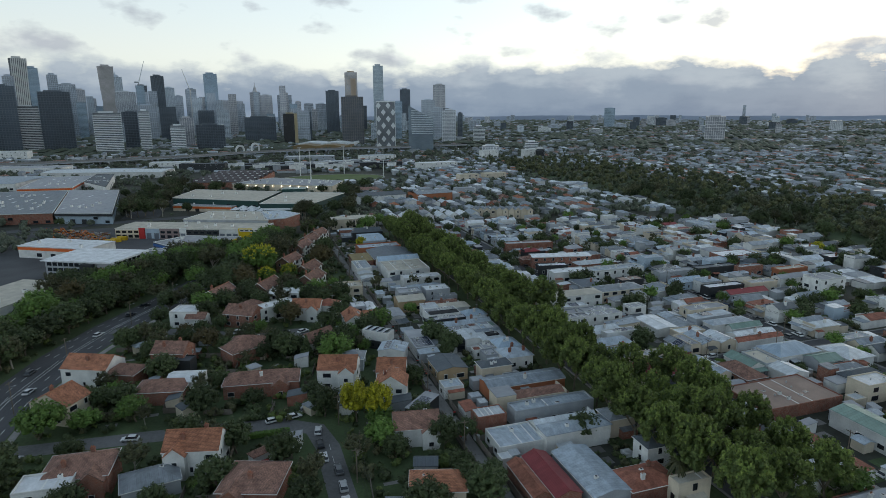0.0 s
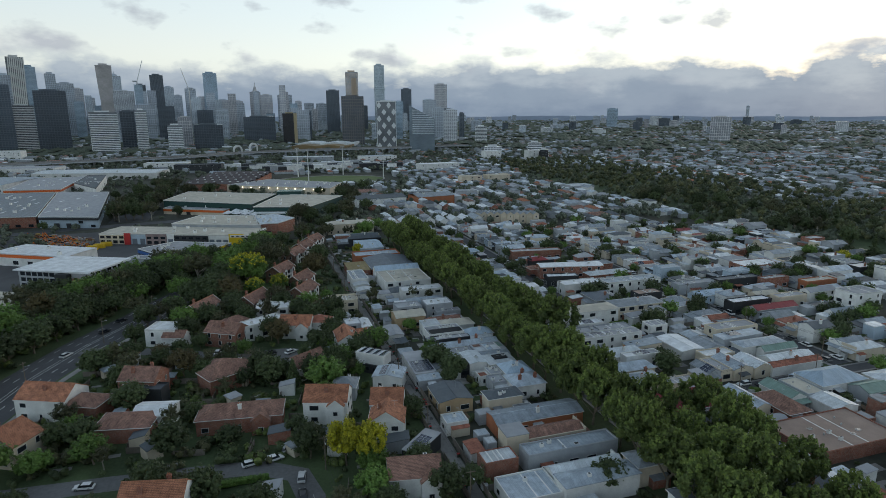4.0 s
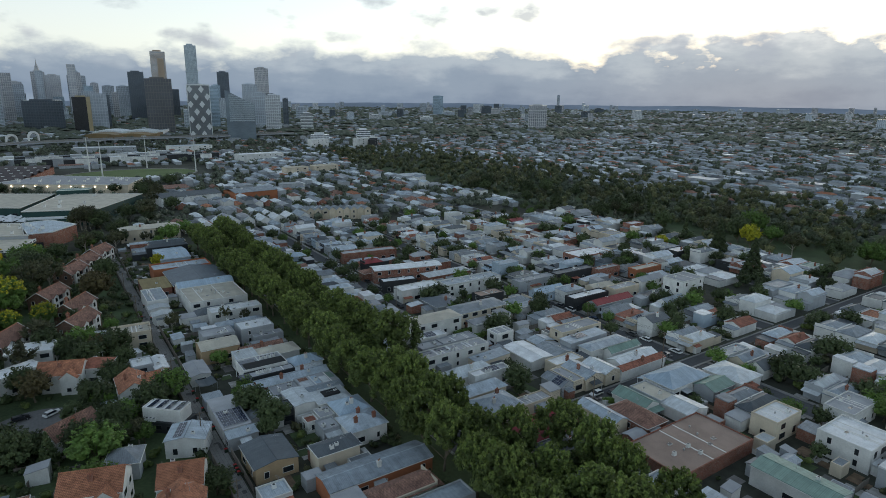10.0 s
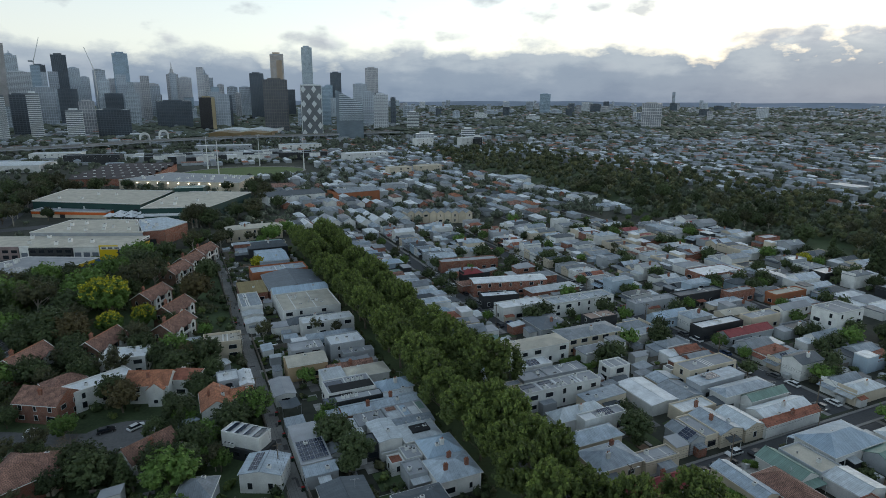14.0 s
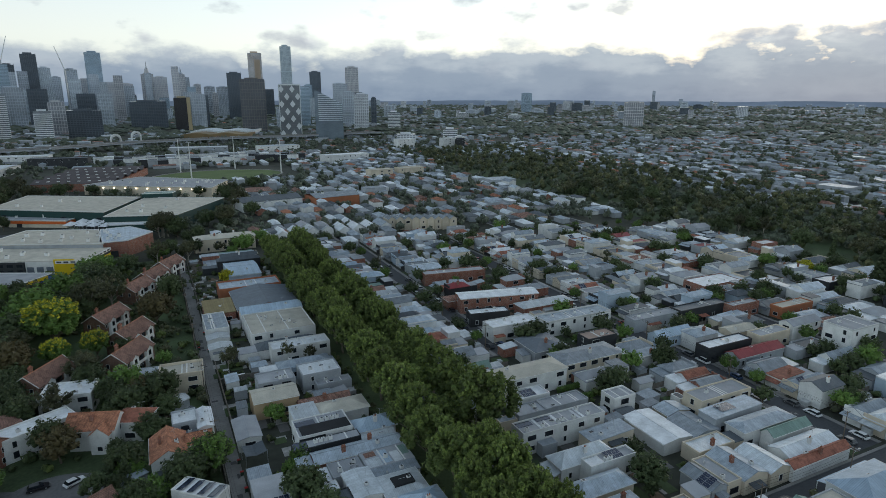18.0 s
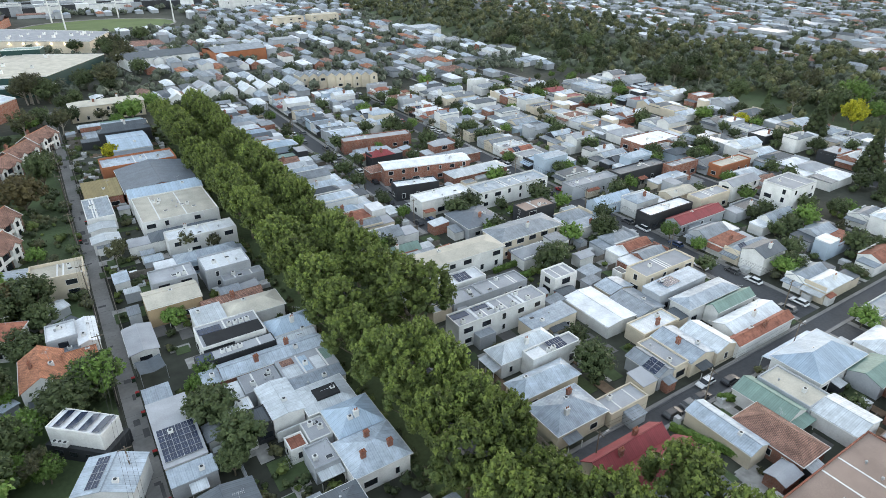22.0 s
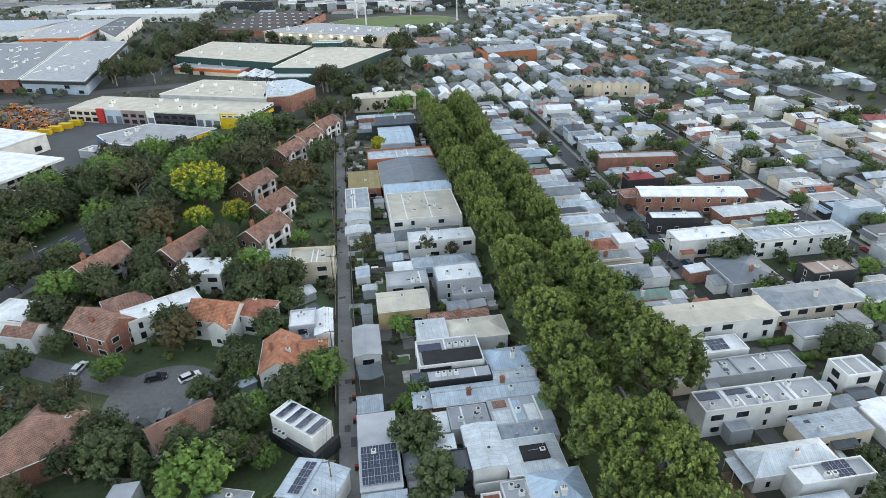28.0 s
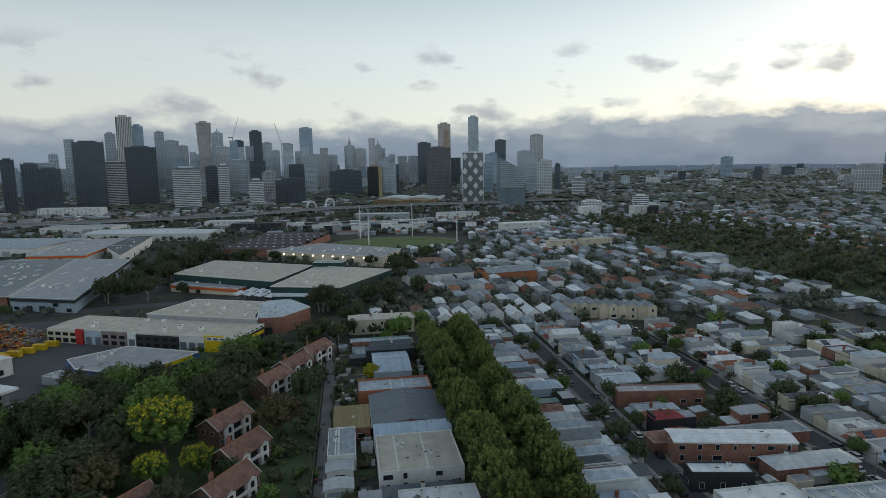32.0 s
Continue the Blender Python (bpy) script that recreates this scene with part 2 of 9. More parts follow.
# roofs: name -> (material, words)
RIB = (0.6, 9.0, 1.0)
ROOFS = {
    "zinc": (surface("zinc_sheet", (0.36, 0.41, 0.46), 0.55, 0.24, 2.5, 0.5, 0.2, 0.15, 0.3, ribs=0.16), "grey corrugated metal roof"),
    "pale": (surface("pale_sheet", (0.54, 0.575, 0.60), 0.5, 0.18, 2.5, 0.5, 0.2, 0.1, 0.18, ribs=0.16), "pale grey metal roof"),
    "white": (surface("white_membrane", (0.68, 0.70, 0.72), 0.6, 0.2, 2.0, 0.3, 0.1, 0.0, 0.08), "white flat roof"),
    "blue": (surface("blue_sheet", (0.37, 0.46, 0.55), 0.5, 0.12, 2.5, 0.5, 0.2, 0.1, 0.12, ribs=0.16), "pale blue metal roof"),
    "slate": (surface("dark_sheet", (0.10, 0.115, 0.13), 0.6, 0.12, 2.5, 0.5, 0.2, 0.05, 0.2, ribs=0.16), "dark grey metal roof"),
    "grey": (surface("grey_sheet", (0.24, 0.265, 0.29), 0.6, 0.22, 2.5, 0.5, 0.2, 0.05, 0.2, ribs=0.16), "weathered grey metal roof"),
    "flatgrey": (surface("gravel_membrane", (0.35, 0.36, 0.38), 0.85, 0.16, 5.0, 0.25, 0.15, 0.0, 0.12), "grey flat roof"),
    "cream": (surface("cream_membrane", (0.52, 0.485, 0.41), 0.8, 0.18, 3.0, 0.25, 0.1, 0.0, 0.1), "cream flat roof"),
    "brown": (surface("brown_gravel", (0.32, 0.24, 0.20), 0.9, 0.18, 5.0, 0.2, 0.2, 0.0, 0.1), "brownish gravel flat roof"),
    "red": (surface("red_sheet", (0.24, 0.045, 0.05), 0.6, 0.12, 2.5, 0.5, 0.2, 0.0, 0.12, ribs=0.16), "dark red painted metal roof"),
    "rust": (surface("rusty_sheet", (0.30, 0.12, 0.08), 0.8, 0.35, 2.5, 0.6, 0.2, 0.0, 0.12, ribs=0.16), "rusty metal roof"),
    "green": (surface("green_sheet", (0.20, 0.29, 0.25), 0.6, 0.12, 2.5, 0.5, 0.2, 0.0, 0.12, ribs=0.16), "faded green metal roof"),
    "orange": (surface("terracotta_tile", (0.52, 0.225, 0.125), 0.8, 0.34, 4.0, 0.7, 0.5, 0.0, 0.14, None, ("roof", (0.16, 0.07, 0.05), 0.33, 0.28, 0.03)), "orange terracotta tile roof"),
    "tile": (surface("brown_tile", (0.37, 0.205, 0.155), 0.85, 0.34, 4.0, 0.6, 0.5, 0.0, 0.16, None, ("roof", (0.09, 0.06, 0.05), 0.33, 0.28, 0.03)), "weathered brown tile roof"),
    "steel": (surface("steel_blue_sheet", (0.145, 0.165, 0.19), 0.6, 0.12, 2.5, 0.5, 0.2, 0.05, 0.05, ribs=0.12), "dark steel grey metal roof"),
    "olive": (surface("olive_sheet", (0.25, 0.20, 0.10), 0.8, 0.12, 2.5, 0.5, 0.2, 0.0, 0.1, ribs=0.16), "olive brown metal roof"),
}
WALLS = {
    "white": (surface("white_render", (0.66, 0.66, 0.64), 0.85, 0.16, 3.0, 0.3, 0.1), "white rendered"),
    "cream": (surface("cream_render", (0.58, 0.51, 0.40), 0.85, 0.12, 3.0, 0.3, 0.1), "cream rendered"),
    "grey": (surface("grey_render", (0.36, 0.38, 0.40), 0.85, 0.14, 3.0, 0.3, 0.1), "grey rendered"),
    "dark": (surface("black_cladding", (0.035, 0.038, 0.042), 0.6, 0.2, 3.0, 0.3, 0.1), "black clad"),
    "brick": (surface("red_brick", (0.30, 0.11, 0.07), 0.9, 0.22, 5.0, 0.5, 0.4, 0, 0.12, None, ("wall", (0.30, 0.22, 0.18), 0.24, 0.086, 0.012)), "red brick"),
    "brownbrick": (surface("brown_brick", (0.20, 0.10, 0.065), 0.9, 0.22, 5.0, 0.5, 0.4, 0, 0.12, None, ("wall", (0.22, 0.17, 0.14), 0.24, 0.086, 0.012)), "brown brick"),
    "bluegrey": (surface("weatherboard_blue", (0.38, 0.46, 0.54), 0.8, 0.12, 3.0, 0.3, 0.1), "blue weatherboard"),
    "tan": (surface("tan_render", (0.42, 0.31, 0.19), 0.85, 0.14, 3.0, 0.3, 0.1), "tan rendered"),
    "orange": (surface("orange_render", (0.36, 0.14, 0.07), 0.85, 0.14, 3.0, 0.3, 0.1), "terracotta coloured"),
}
M_ASPHALT = surface("asphalt", (0.082, 0.084, 0.089), 0.9, 0.25, 1.5, 0.05, 0.2, rand=0.05)
M_OLDROAD = surface("worn_asphalt", (0.150, 0.150, 0.150), 0.9, 0.3, 1.2, 0.06, 0.2, rand=0.05)
M_LANE = surface("old_concrete", (0.215, 0.21, 0.20), 0.9, 0.25, 1.2, 0.12, 0.2, rand=0.03)
M_PAVE = surface("footpath_concrete", (0.26, 0.25, 0.24), 0.9, 0.2, 1.2, 0.12, 0.2, rand=0.05)
M_KERB = surface("bluestone_kerb", (0.16, 0.16, 0.17), 0.9, 0.2, 2.0, 0.3, 0.2)
M_PAINT = surface("road_paint", (0.62, 0.62, 0.60), 0.8, 0.15, 3.0, 0.5, 0.05)
M_EARTH = surface("garden_ground", (0.056, 0.060, 0.046), 0.95, 0.5, 0.35, 0.02, 0.3, rand=0.0)
M_GRASS = surface("lawn", (0.070, 0.100, 0.044), 0.95, 0.35, 1.2, 0.06, 0.4, rand=0.1)
M_YARD = surface("yard_paving", (0.15, 0.145, 0.14), 0.9, 0.25, 1.0, 0.2, 0.2, rand=0.25)
M_TAR = surface("black_decking", (0.022, 0.023, 0.025), 0.8, 0.25, 2.0, 0.4, 0.15)
M_GLASS = glassy("dark_glass", (0.018, 0.022, 0.028))
M_FRAME = surface("painted_frame", (0.66, 0.66, 0.64), 0.6, 0.06, 4.0, 0.5, 0.0)
M_DFRAME = surface("charcoal_frame", (0.045, 0.047, 0.05), 0.5, 0.1, 4.0, 0.5, 0.0)
M_TIMBER = surface("weathered_fence", (0.19, 0.165, 0.14), 0.9, 0.3, 4.0, 0.4, 0.3, rand=0.25)
M_POLE = surface("pole_timber", (0.17, 0.14, 0.11), 0.9, 0.25, 4.0, 0.5, 0.2)
M_METAL = surface("galvanised", (0.45, 0.46, 0.47), 0.45, 0.12, 3.0, 0.4, 0.0, 0.5)
M_WIRE = surface("cable", (0.03, 0.03, 0.03), 0.6, 0.05, 3.0, 0.4, 0.0)
M_BARK = surface("bark", (0.16, 0.135, 0.10), 0.95, 0.35, 3.0, 0.5, 0.4)
M_PALEBARK = surface("pale_gum_bark", (0.34, 0.31, 0.26), 0.9, 0.3, 3.0, 0.5, 0.3)
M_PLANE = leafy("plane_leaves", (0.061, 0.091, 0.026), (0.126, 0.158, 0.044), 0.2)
# lighter copy of M_PLANE for the upper tufts: lit tops put into the colour
M_PLANELIT = leafy("plane_lit_tops", (0.098, 0.140, 0.032), (0.190, 0.235, 0.055), 0.2)
M_DARKLEAF = leafy("dark_leaves", (0.040, 0.059, 0.025), (0.087, 0.111, 0.045), 0.35)
M_GUM = leafy("gum_leaves", (0.048, 0.054, 0.029), (0.102, 0.102, 0.048), 0.3)
M_GREEN = leafy("green_leaves", (0.078, 0.142, 0.030), (0.138, 0.212, 0.050), 0.25)
M_YELLOW = leafy("yellow_leaves", (0.20, 0.21, 0.018), (0.50, 0.46, 0.030), 0.2)
M_BROWNLEAF = leafy("brown_leaves", (0.066, 0.056, 0.026), (0.110, 0.090, 0.038), 0.2)
M_PARK = leafy("park_leaves", (0.056, 0.072, 0.034), (0.120, 0.134, 0.061), 0.1)
M_PARK2 = leafy("park_leaves_olive", (0.074, 0.080, 0.036), (0.152, 0.153, 0.067), 0.1)
M_PARK3 = leafy("park_leaves_dark", (0.038, 0.053, 0.029), (0.082, 0.098, 0.049), 0.1)
# paler and greyer than the near leaves: distance haze put into the colour
M_HAZELEAF = leafy("haze_pale_leaves", (0.075, 0.092, 0.066), (0.130, 0.146, 0.104), 0.1)
M_PANEL = surface("solar_cells", (0.018, 0.028, 0.06), 0.18, 0.2, 2.0, 0.5, 0.0, spec=0.6)
M_TYRE = surface("tyre", (0.02, 0.02, 0.02), 0.8, 0.1, 3.0, 0.5, 0.0)
CARS = [surface("car_" + n, c, 0.3, 0.05, 2.0, 0.5, 0.0, spec=0.6) for n, c in
        (("white", (0.7, 0.7, 0.7)), ("black", (0.02, 0.02, 0.024)), ("silver", (0.38, 0.39, 0.40)), ("grey", (0.12, 0.125, 0.13)), ("blue", (0.03, 0.06, 0.14)), ("red", (0.28, 0.02, 0.02)))]
CAR_WORDS = ["white", "black", "silver", "dark grey", "dark blue", "red"]

# ---------------------------------------------------------------- mesh building
class Mesh:
    """Collects faces, each with a material slot, for one part."""

    def __init__(self):
        self.v, self.f, self.m = [], [], []

    def poly(self, pts, mat=0):
        n = len(self.v)
        self.v += [tuple(p) for p in pts]
        self.f.append(tuple(range(n, n + len(pts))))
        self.m.append(mat)

    def prism(self, base, top, mat=0):
        """A solid between two rings of as many points, both counter-clockwise seen from above."""
        n, k = len(self.v), len(base)
        self.v += [tuple(p) for p in base] + [tuple(p) for p in top]
        self.f += [tuple(range(n + k - 1, n - 1, -1)), tuple(range(n + k, n + 2 * k))]
        self.f += [(n + i, n + (i + 1) % k, n + k + (i + 1) % k, n + k + i) for i in range(k)]
        self.m += [mat] * (k + 2)

    def box(self, x0, x1, y0, y1, z0, z1, mat=0):
        r = ((x0, y0), (x1, y0), (x1, y1), (x0, y1))
        self.prism([(x, y, z0) for x, y in r], [(x, y, z1) for x, y in r], mat)

    def ring(self, x0, x1, y0, y1, z0, z1, t, mat=0):
        """A closed kerb of thickness t round a rectangle."""
        n = len(self.v)
        o = ((x0, y0), (x1, y0), (x1, y1), (x0, y1))
        i = ((x0 + t, y0 + t), (x1 - t, y0 + t), (x1 - t, y1 - t), (x0 + t, y1 - t))
        self.v += [(*p, z) for r, z in ((o, z0), (o, z1), (i, z1), (i, z0)) for p in r]
        for a in range(4):
            for k in range(4):
                m = (k + 1) % 4
                b = (a + 1) % 4
                self.f.append((n + 4 * a + k, n + 4 * a + m, n + 4 * b + m, n + 4 * b + k))
                self.m.append(mat)

    def tube(self, p, q, r0, r1, n=7, mat=0):
        p, q = Vector(p), Vector(q)
        d = (q - p).normalized()
        a = d.orthogonal().normalized()
        b = d.cross(a)
        ring = [(math.cos(2 * math.pi * i / n), math.sin(2 * math.pi * i / n)) for i in range(n)]
        self.prism([p + (a * c + b * s) * r0 for c, s in ring], [q + (a * c + b * s) * r1 for c, s in ring], mat)

    def gable(self, x0, x1, y0, y1, z, rise, axis="x", th=0.14, mat=0, o=0.3, oe=0.15):
        """Two roof slabs with a ridge along the axis; o: overhang at the eaves, oe: at the gables."""
        def at(a, b, c):
            return (a, b, c) if axis == "x" else (b, a, c)
        a0, a1, b0, b1 = (x0, x1, y0, y1) if axis == "x" else (y0, y1, x0, x1)
        c, half = (b0 + b1) / 2, (b1 - b0) / 2
        dz = rise * o / half
        for e, sgn in ((b0 - o, 1), (b1 + o, -1)):
            low = [at(a0 - oe, e, z - dz), at(a1 + oe, e, z - dz), at(a1 + oe, c, z + rise), at(a0 - oe, c, z + rise)]
            up = [(p[0], p[1], p[2] + th) for p in low]
            if (sgn > 0) != (axis == "x"):
                low.reverse(), up.reverse()
            self.prism(low, up, mat)

    def hip(self, x0, x1, y0, y1, z, rise, th=0.16, mat=0, o=0.3):
        x0, x1, y0, y1 = x0 - o, x1 + o, y0 - o, y1 + o
        w, d = x1 - x0, y1 - y0
        n = len(self.v)
        h = min(w, d) / 2
        if w >= d:
            a, b = (x0 + h, (y0 + y1) / 2), (x1 - h, (y0 + y1) / 2)
        else:
            a, b = ((x0 + x1) / 2, y0 + h), ((x0 + x1) / 2, y1 - h)
        r = ((x0, y0), (x1, y0), (x1, y1), (x0, y1))
        self.v += [(x, y, z) for x, y in r] + [(x, y, z + th) for x, y in r] + [(*a, z + th + rise), (*b, z + th + rise)]
        self.f += [tuple(n + i for i in q) for q in ((3, 2, 1, 0), (0, 1, 5, 4), (1, 2, 6, 5), (2, 3, 7, 6), (3, 0, 4, 7))]
        A, B = n + 8, n + 9
        if w >= d:
            self.f += [(n + 4, n + 5, B, A), (n + 5, n + 6, B), (n + 6, n + 7, A, B), (n + 7, n + 4, A)]
        else:
            self.f += [(n + 4, n + 5, A), (n + 5, n + 6, B, A), (n + 6, n + 7, B), (n + 7, n + 4, A, B)]
        self.m += [mat] * 9

    def gable_wall(self, x0, x1, y0, y1, z, rise, axis="x", mat=0, t=0.22):
        """The wall triangles under a gable."""
        if axis == "x":
            for x in (x0, x1 - t):
                self.prism([(x, y0, z), (x + t, y0, z), (x + t, y1, z), (x, y1, z)],
                           [(x, (y0 + y1) / 2 - .02, z + rise), (x + t, (y0 + y1) / 2 - .02, z + rise), (x + t, (y0 + y1) / 2 + .02, z + rise), (x, (y0 + y1) / 2 + .02, z + rise)], mat)
        else:
            for y in (y0, y1 - t):
                self.prism([(x0, y, z), (x1, y, z), (x1, y + t, z), (x0, y + t, z)],
                           [((x0 + x1) / 2 - .02, y, z + rise), ((x0 + x1) / 2 + .02, y, z + rise), ((x0 + x1) / 2 + .02, y + t, z + rise), ((x0 + x1) / 2 - .02, y + t, z + rise)], mat)

    def data(self, name, mats):
        me = bpy.data.meshes.new(name)
        me.from_pydata(self.v, [], self.f)
        for q in mats:
            me.materials.append(q)
        if len(mats) > 1:
            me.polygons.foreach_set("material_index", self.m)
        me.update()
        return me


def part(name, mesh, mats, parent=None, label="", at=None, kind="", smooth=False):
    """Links a collected mesh (or finished mesh data) as one object under its thing."""
    me = mesh.data(name, mats if isinstance(mats, (list, tuple)) else [mats]) if isinstance(mesh, Mesh) else mesh
    if smooth:
        me.shade_smooth()
    ob = new(name, me)
    if parent is not None:
        ob.parent = parent
    if at is not None:
        ob.matrix_basis = at
    return tagged(ob, label, kind=kind)


def thing(name, label, category, at, group=""):
    ob = new(name)
    ob.empty_display_size = 0.5
    ob.matrix_basis = at
    return tagged(ob, label, category, group)


CACHE = {}


def cached(key, make):
    if key not in CACHE:
        CACHE[key] = make()
    return CACHE[key]


# ---------------------------------------------------------------- small parts shared by many things
def window_data(w, h, dark=False, bars=1):
    """A window in the plane y=0, facing -y: a frame that stands proud, a pane set back in it, a sill."""
    def make():
        q, f, e = Mesh(), 0.08, 0.03
        X, y0, y1 = w / 2, -0.08, 0.02
        o = [(-X, 0), (X, 0), (X, h), (-X, h)]
        i = [(-X + f, f), (X - f, f), (X - f, h - f), (-X + f, h - f)]
        q.v = [(x, y1, z) for x, z in o] + [(x, y0, z) for x, z in o] + [(x, y0, z) for x, z in i] + [(x, y0 + e, z) for x, z in i]
        for k in range(4):
            n = (k + 1) % 4
            q.f += [(k, n, 4 + n, 4 + k), (4 + k, 4 + n, 8 + n, 8 + k), (8 + k, 8 + n, 12 + n, 12 + k)]
            q.m += [0, 0, 0]
        q.f.append((12, 13, 14, 15))
        q.m.append(1)
        return q.data("window", [M_DFRAME if dark else M_FRAME, M_GLASS])
    return cached(("win", w, h, dark, bars), make)


def chimney_data(mat_key):
    def make():
        q = Mesh()
        q.box(-0.45, 0.45, -0.3, 0.3, -1.2, 1.3)
        q.box(-0.53, 0.53, -0.38, 0.38, 1.3, 1.48)
        q.box(-0.47, 0.47, -0.32, 0.32, 1.48, 1.6)
        for x in (-0.2, 0.2):
            q.tube((x, 0, 1.58), (x, 0, 2.0), 0.13, 0.11, 7, 1)
        return q.data("chimney", [WALLS[mat_key][0], ROOFS["orange"][0]])
    return cached(("chim", mat_key), make)


def vent_data(k):
    def make():
        q = Mesh()
        if k == 0:      # air conditioner
            q.box(-0.5, 0.5, -0.4, 0.4, 0, 0.1)
            q.box(-0.45, 0.45, -0.35, 0.35, 0.1, 0.85)
            q.tube((0, 0, 0.84), (0, 0, 0.9), 0.28, 0.28, 10, 1)
        elif k == 1:    # whirling vent
            q.tube((0, 0, -0.2), (0, 0, 0.35), 0.16, 0.16, 8)
            q.tube((0, 0, 0.33), (0, 0, 0.6), 0.26, 0.2, 10)
            q.tube((0, 0, 0.58), (0, 0, 0.68), 0.2, 0.05, 10)
        else:           # skylight
            q.box(-0.6, 0.6, -0.45, 0.45, -0.1, 0.16)
            q.box(-0.53, 0.53, -0.38, 0.38, 0.15, 0.19, 1)
        return q.data(("air_conditioner", "roof_vent", "skylight")[k], [M_FRAME if k != 1 else M_METAL, (M_DFRAME, M_METAL, M_GLASS)[k]])
    return cached(("vent", k), make)


def solar_data():
    def make():
        q = Mesh()
        q.box(-0.5, 0.5, -0.82, 0.82, 0, 0.04, 1)
        q.box(-0.47, -0.01, -0.79, -0.01, 0.035, 0.045)
        q.box(0.01, 0.47, -0.79, -0.01, 0.035, 0.045)
        q.box(-0.47, -0.01, 0.01, 0.79, 0.035, 0.045)
        q.box(0.01, 0.47, 0.01, 0.79, 0.035, 0.045)
        return q.data("solar_panel", [M_PANEL, M_METAL])
    return cached("solar", make)


def solar_array(parent, x, y, z, nx, ny, tilt=0, turn=0, slope=0.0):
    """Rows of panels; x, y, z: the middle of the array in its building."""
    base = pose(x, y, z, tilt, slope, turn)
    for i in range(nx):
        for j in range(ny):
            part("solar_panel", solar_data(), None, parent, at=base @ pose((i - (nx - 1) / 2) * 1.03, (j - (ny - 1) / 2) * 1.68, 0))


# ---------------------------------------------------------------- houses
class Footprints:
    """What stands on the ground, as x0, y0, x1, y1, sorted into squares of 24 m."""

    def __init__(self):
        self.cells = {}

    def append(self, r):
        for i in range(int(r[0] // 24), int(r[2] // 24) + 1):
            for j in range(int(r[1] // 24), int(r[3] // 24) + 1):
                self.cells.setdefault((i, j), []).append(r)


TAKEN = Footprints()


def free(x0, y0, x1, y1, slack=0.6):
    for i in range(int(x0 // 24), int(x1 // 24) + 1):
        for j in range(int(y0 // 24), int(y1 // 24) + 1):
            for a, b, c, d in TAKEN.cells.get((i, j), ()):
                if a < x1 - slack and c > x0 + slack and b < y1 - slack and d > y0 + slack:
                    return False
    return True


BUILT = []     # houses of their own, with their plan and height


def house(x0, y0, x1, y1, h, roof="zinc", form="gable", wall="white", axis="x", rise=None, turn=0.0, chim=0, win="sw", verandah="", solar=None, vents=0,
          name="house", label="", group="", base=0.0, parapet=0.5, detail=2, mark=True, brick=None, dark=False, lower="", facade="", party="", front=""):
    """One building on the ground between two corners; turn: degrees about its middle."""
    rnd = random.Random(int(x0 * 31 + y0 * 17 + 5000))
    w, d = x1 - x0, y1 - y0
    cx, cy = (x0 + x1) / 2, (y0 + y1) / 2
    if mark:
        TAKEN.append((x0, y0, x1, y1))
    storeys = "single-storey" if h < 4.9 else "two-storey" if h < 8.2 else "three-storey" if h < 11 else "four-storey"
    words = label or f"{storeys} {WALLS[wall][1]} {name.replace('_', ' ')} with a {ROOFS[roof][1]}"
    top = thing(name, words, "house" if "house" in name or "terrace" in name else name.replace("_", " "), pose(cx, cy, base, 0, 0, turn), group)
    X0, X1, Y0, Y1 = -w / 2, w / 2, -d / 2, d / 2
    if detail and not turn and w > 4:
        BUILT.append((top, x0, y0, x1, y1, h, roof))
    rise = rise if rise is not None else 0.26 * min(w, d) if form in ("gable", "hip") else 0.5
    wm, rm = WALLS[wall][0], ROOFS[roof][0]
    q = Mesh()
    flat = form in ("flat", "skillion")
    if form == "skillion":
        r = ((X0, Y0), (X1, Y0), (X1, Y1), (X0, Y1))
        lift = [0, rise, rise, 0] if axis == "x" else [0, 0, rise, rise]
        q.prism([(a, b, 0) for a, b in r], [(a, b, h + k) for (a, b), k in zip(r, lift)])
    else:
        q.box(X0, X1, Y0, Y1, 0, h)
    if form == "gable":
        q.gable_wall(X0, X1, Y0, Y1, h - 0.02, rise, axis)
    if "n" in party:        # walls that stand above the roof between neighbours
        q.box(X0 - 0.05, X1 + 0.05, Y1 - 0.24, Y1 + 0.1, h - 0.3, h + 0.62)
    if "s" in party:
        q.box(X0 - 0.05, X1 + 0.05, Y0 - 0.1, Y0 + 0.24, h - 0.3, h + 0.62)
    if front == "w":
        q.box(X0 - 0.12, X0 + 0.18, Y0, Y1, h - 0.3, h + 1.25)
    elif front == "e":
        q.box(X1 - 0.18, X1 + 0.12, Y0, Y1, h - 0.3, h + 1.25)
    part("wall", q, wm, top)
    if lower:
        q = Mesh()
        q.ring(X0 - 0.04, X1 + 0.04, Y0 - 0.04, Y1 + 0.04, 0, 2.9, 0.1)
        part("lower_cladding", q, WALLS[lower][0], top)
    if facade:
        q = Mesh()
        q.box(X1 + 0.01, X1 + 0.5, Y0 + d * 0.12, Y1 - d * 0.12, 0, h + 0.6)
        part("front_bay", q, WALLS[facade][0], top)
    q = Mesh()
    if form == "gable":
        q.gable(X0, X1, Y0, Y1, h, rise, axis)
    elif form == "hip":
        q.hip(X0, X1, Y0, Y1, h, rise)
    elif form == "skillion":
        o = 0.12
        r = ((X0 - o, Y0 - o), (X1 + o, Y0 - o), (X1 + o, Y1 + o), (X0 - o, Y1 + o))
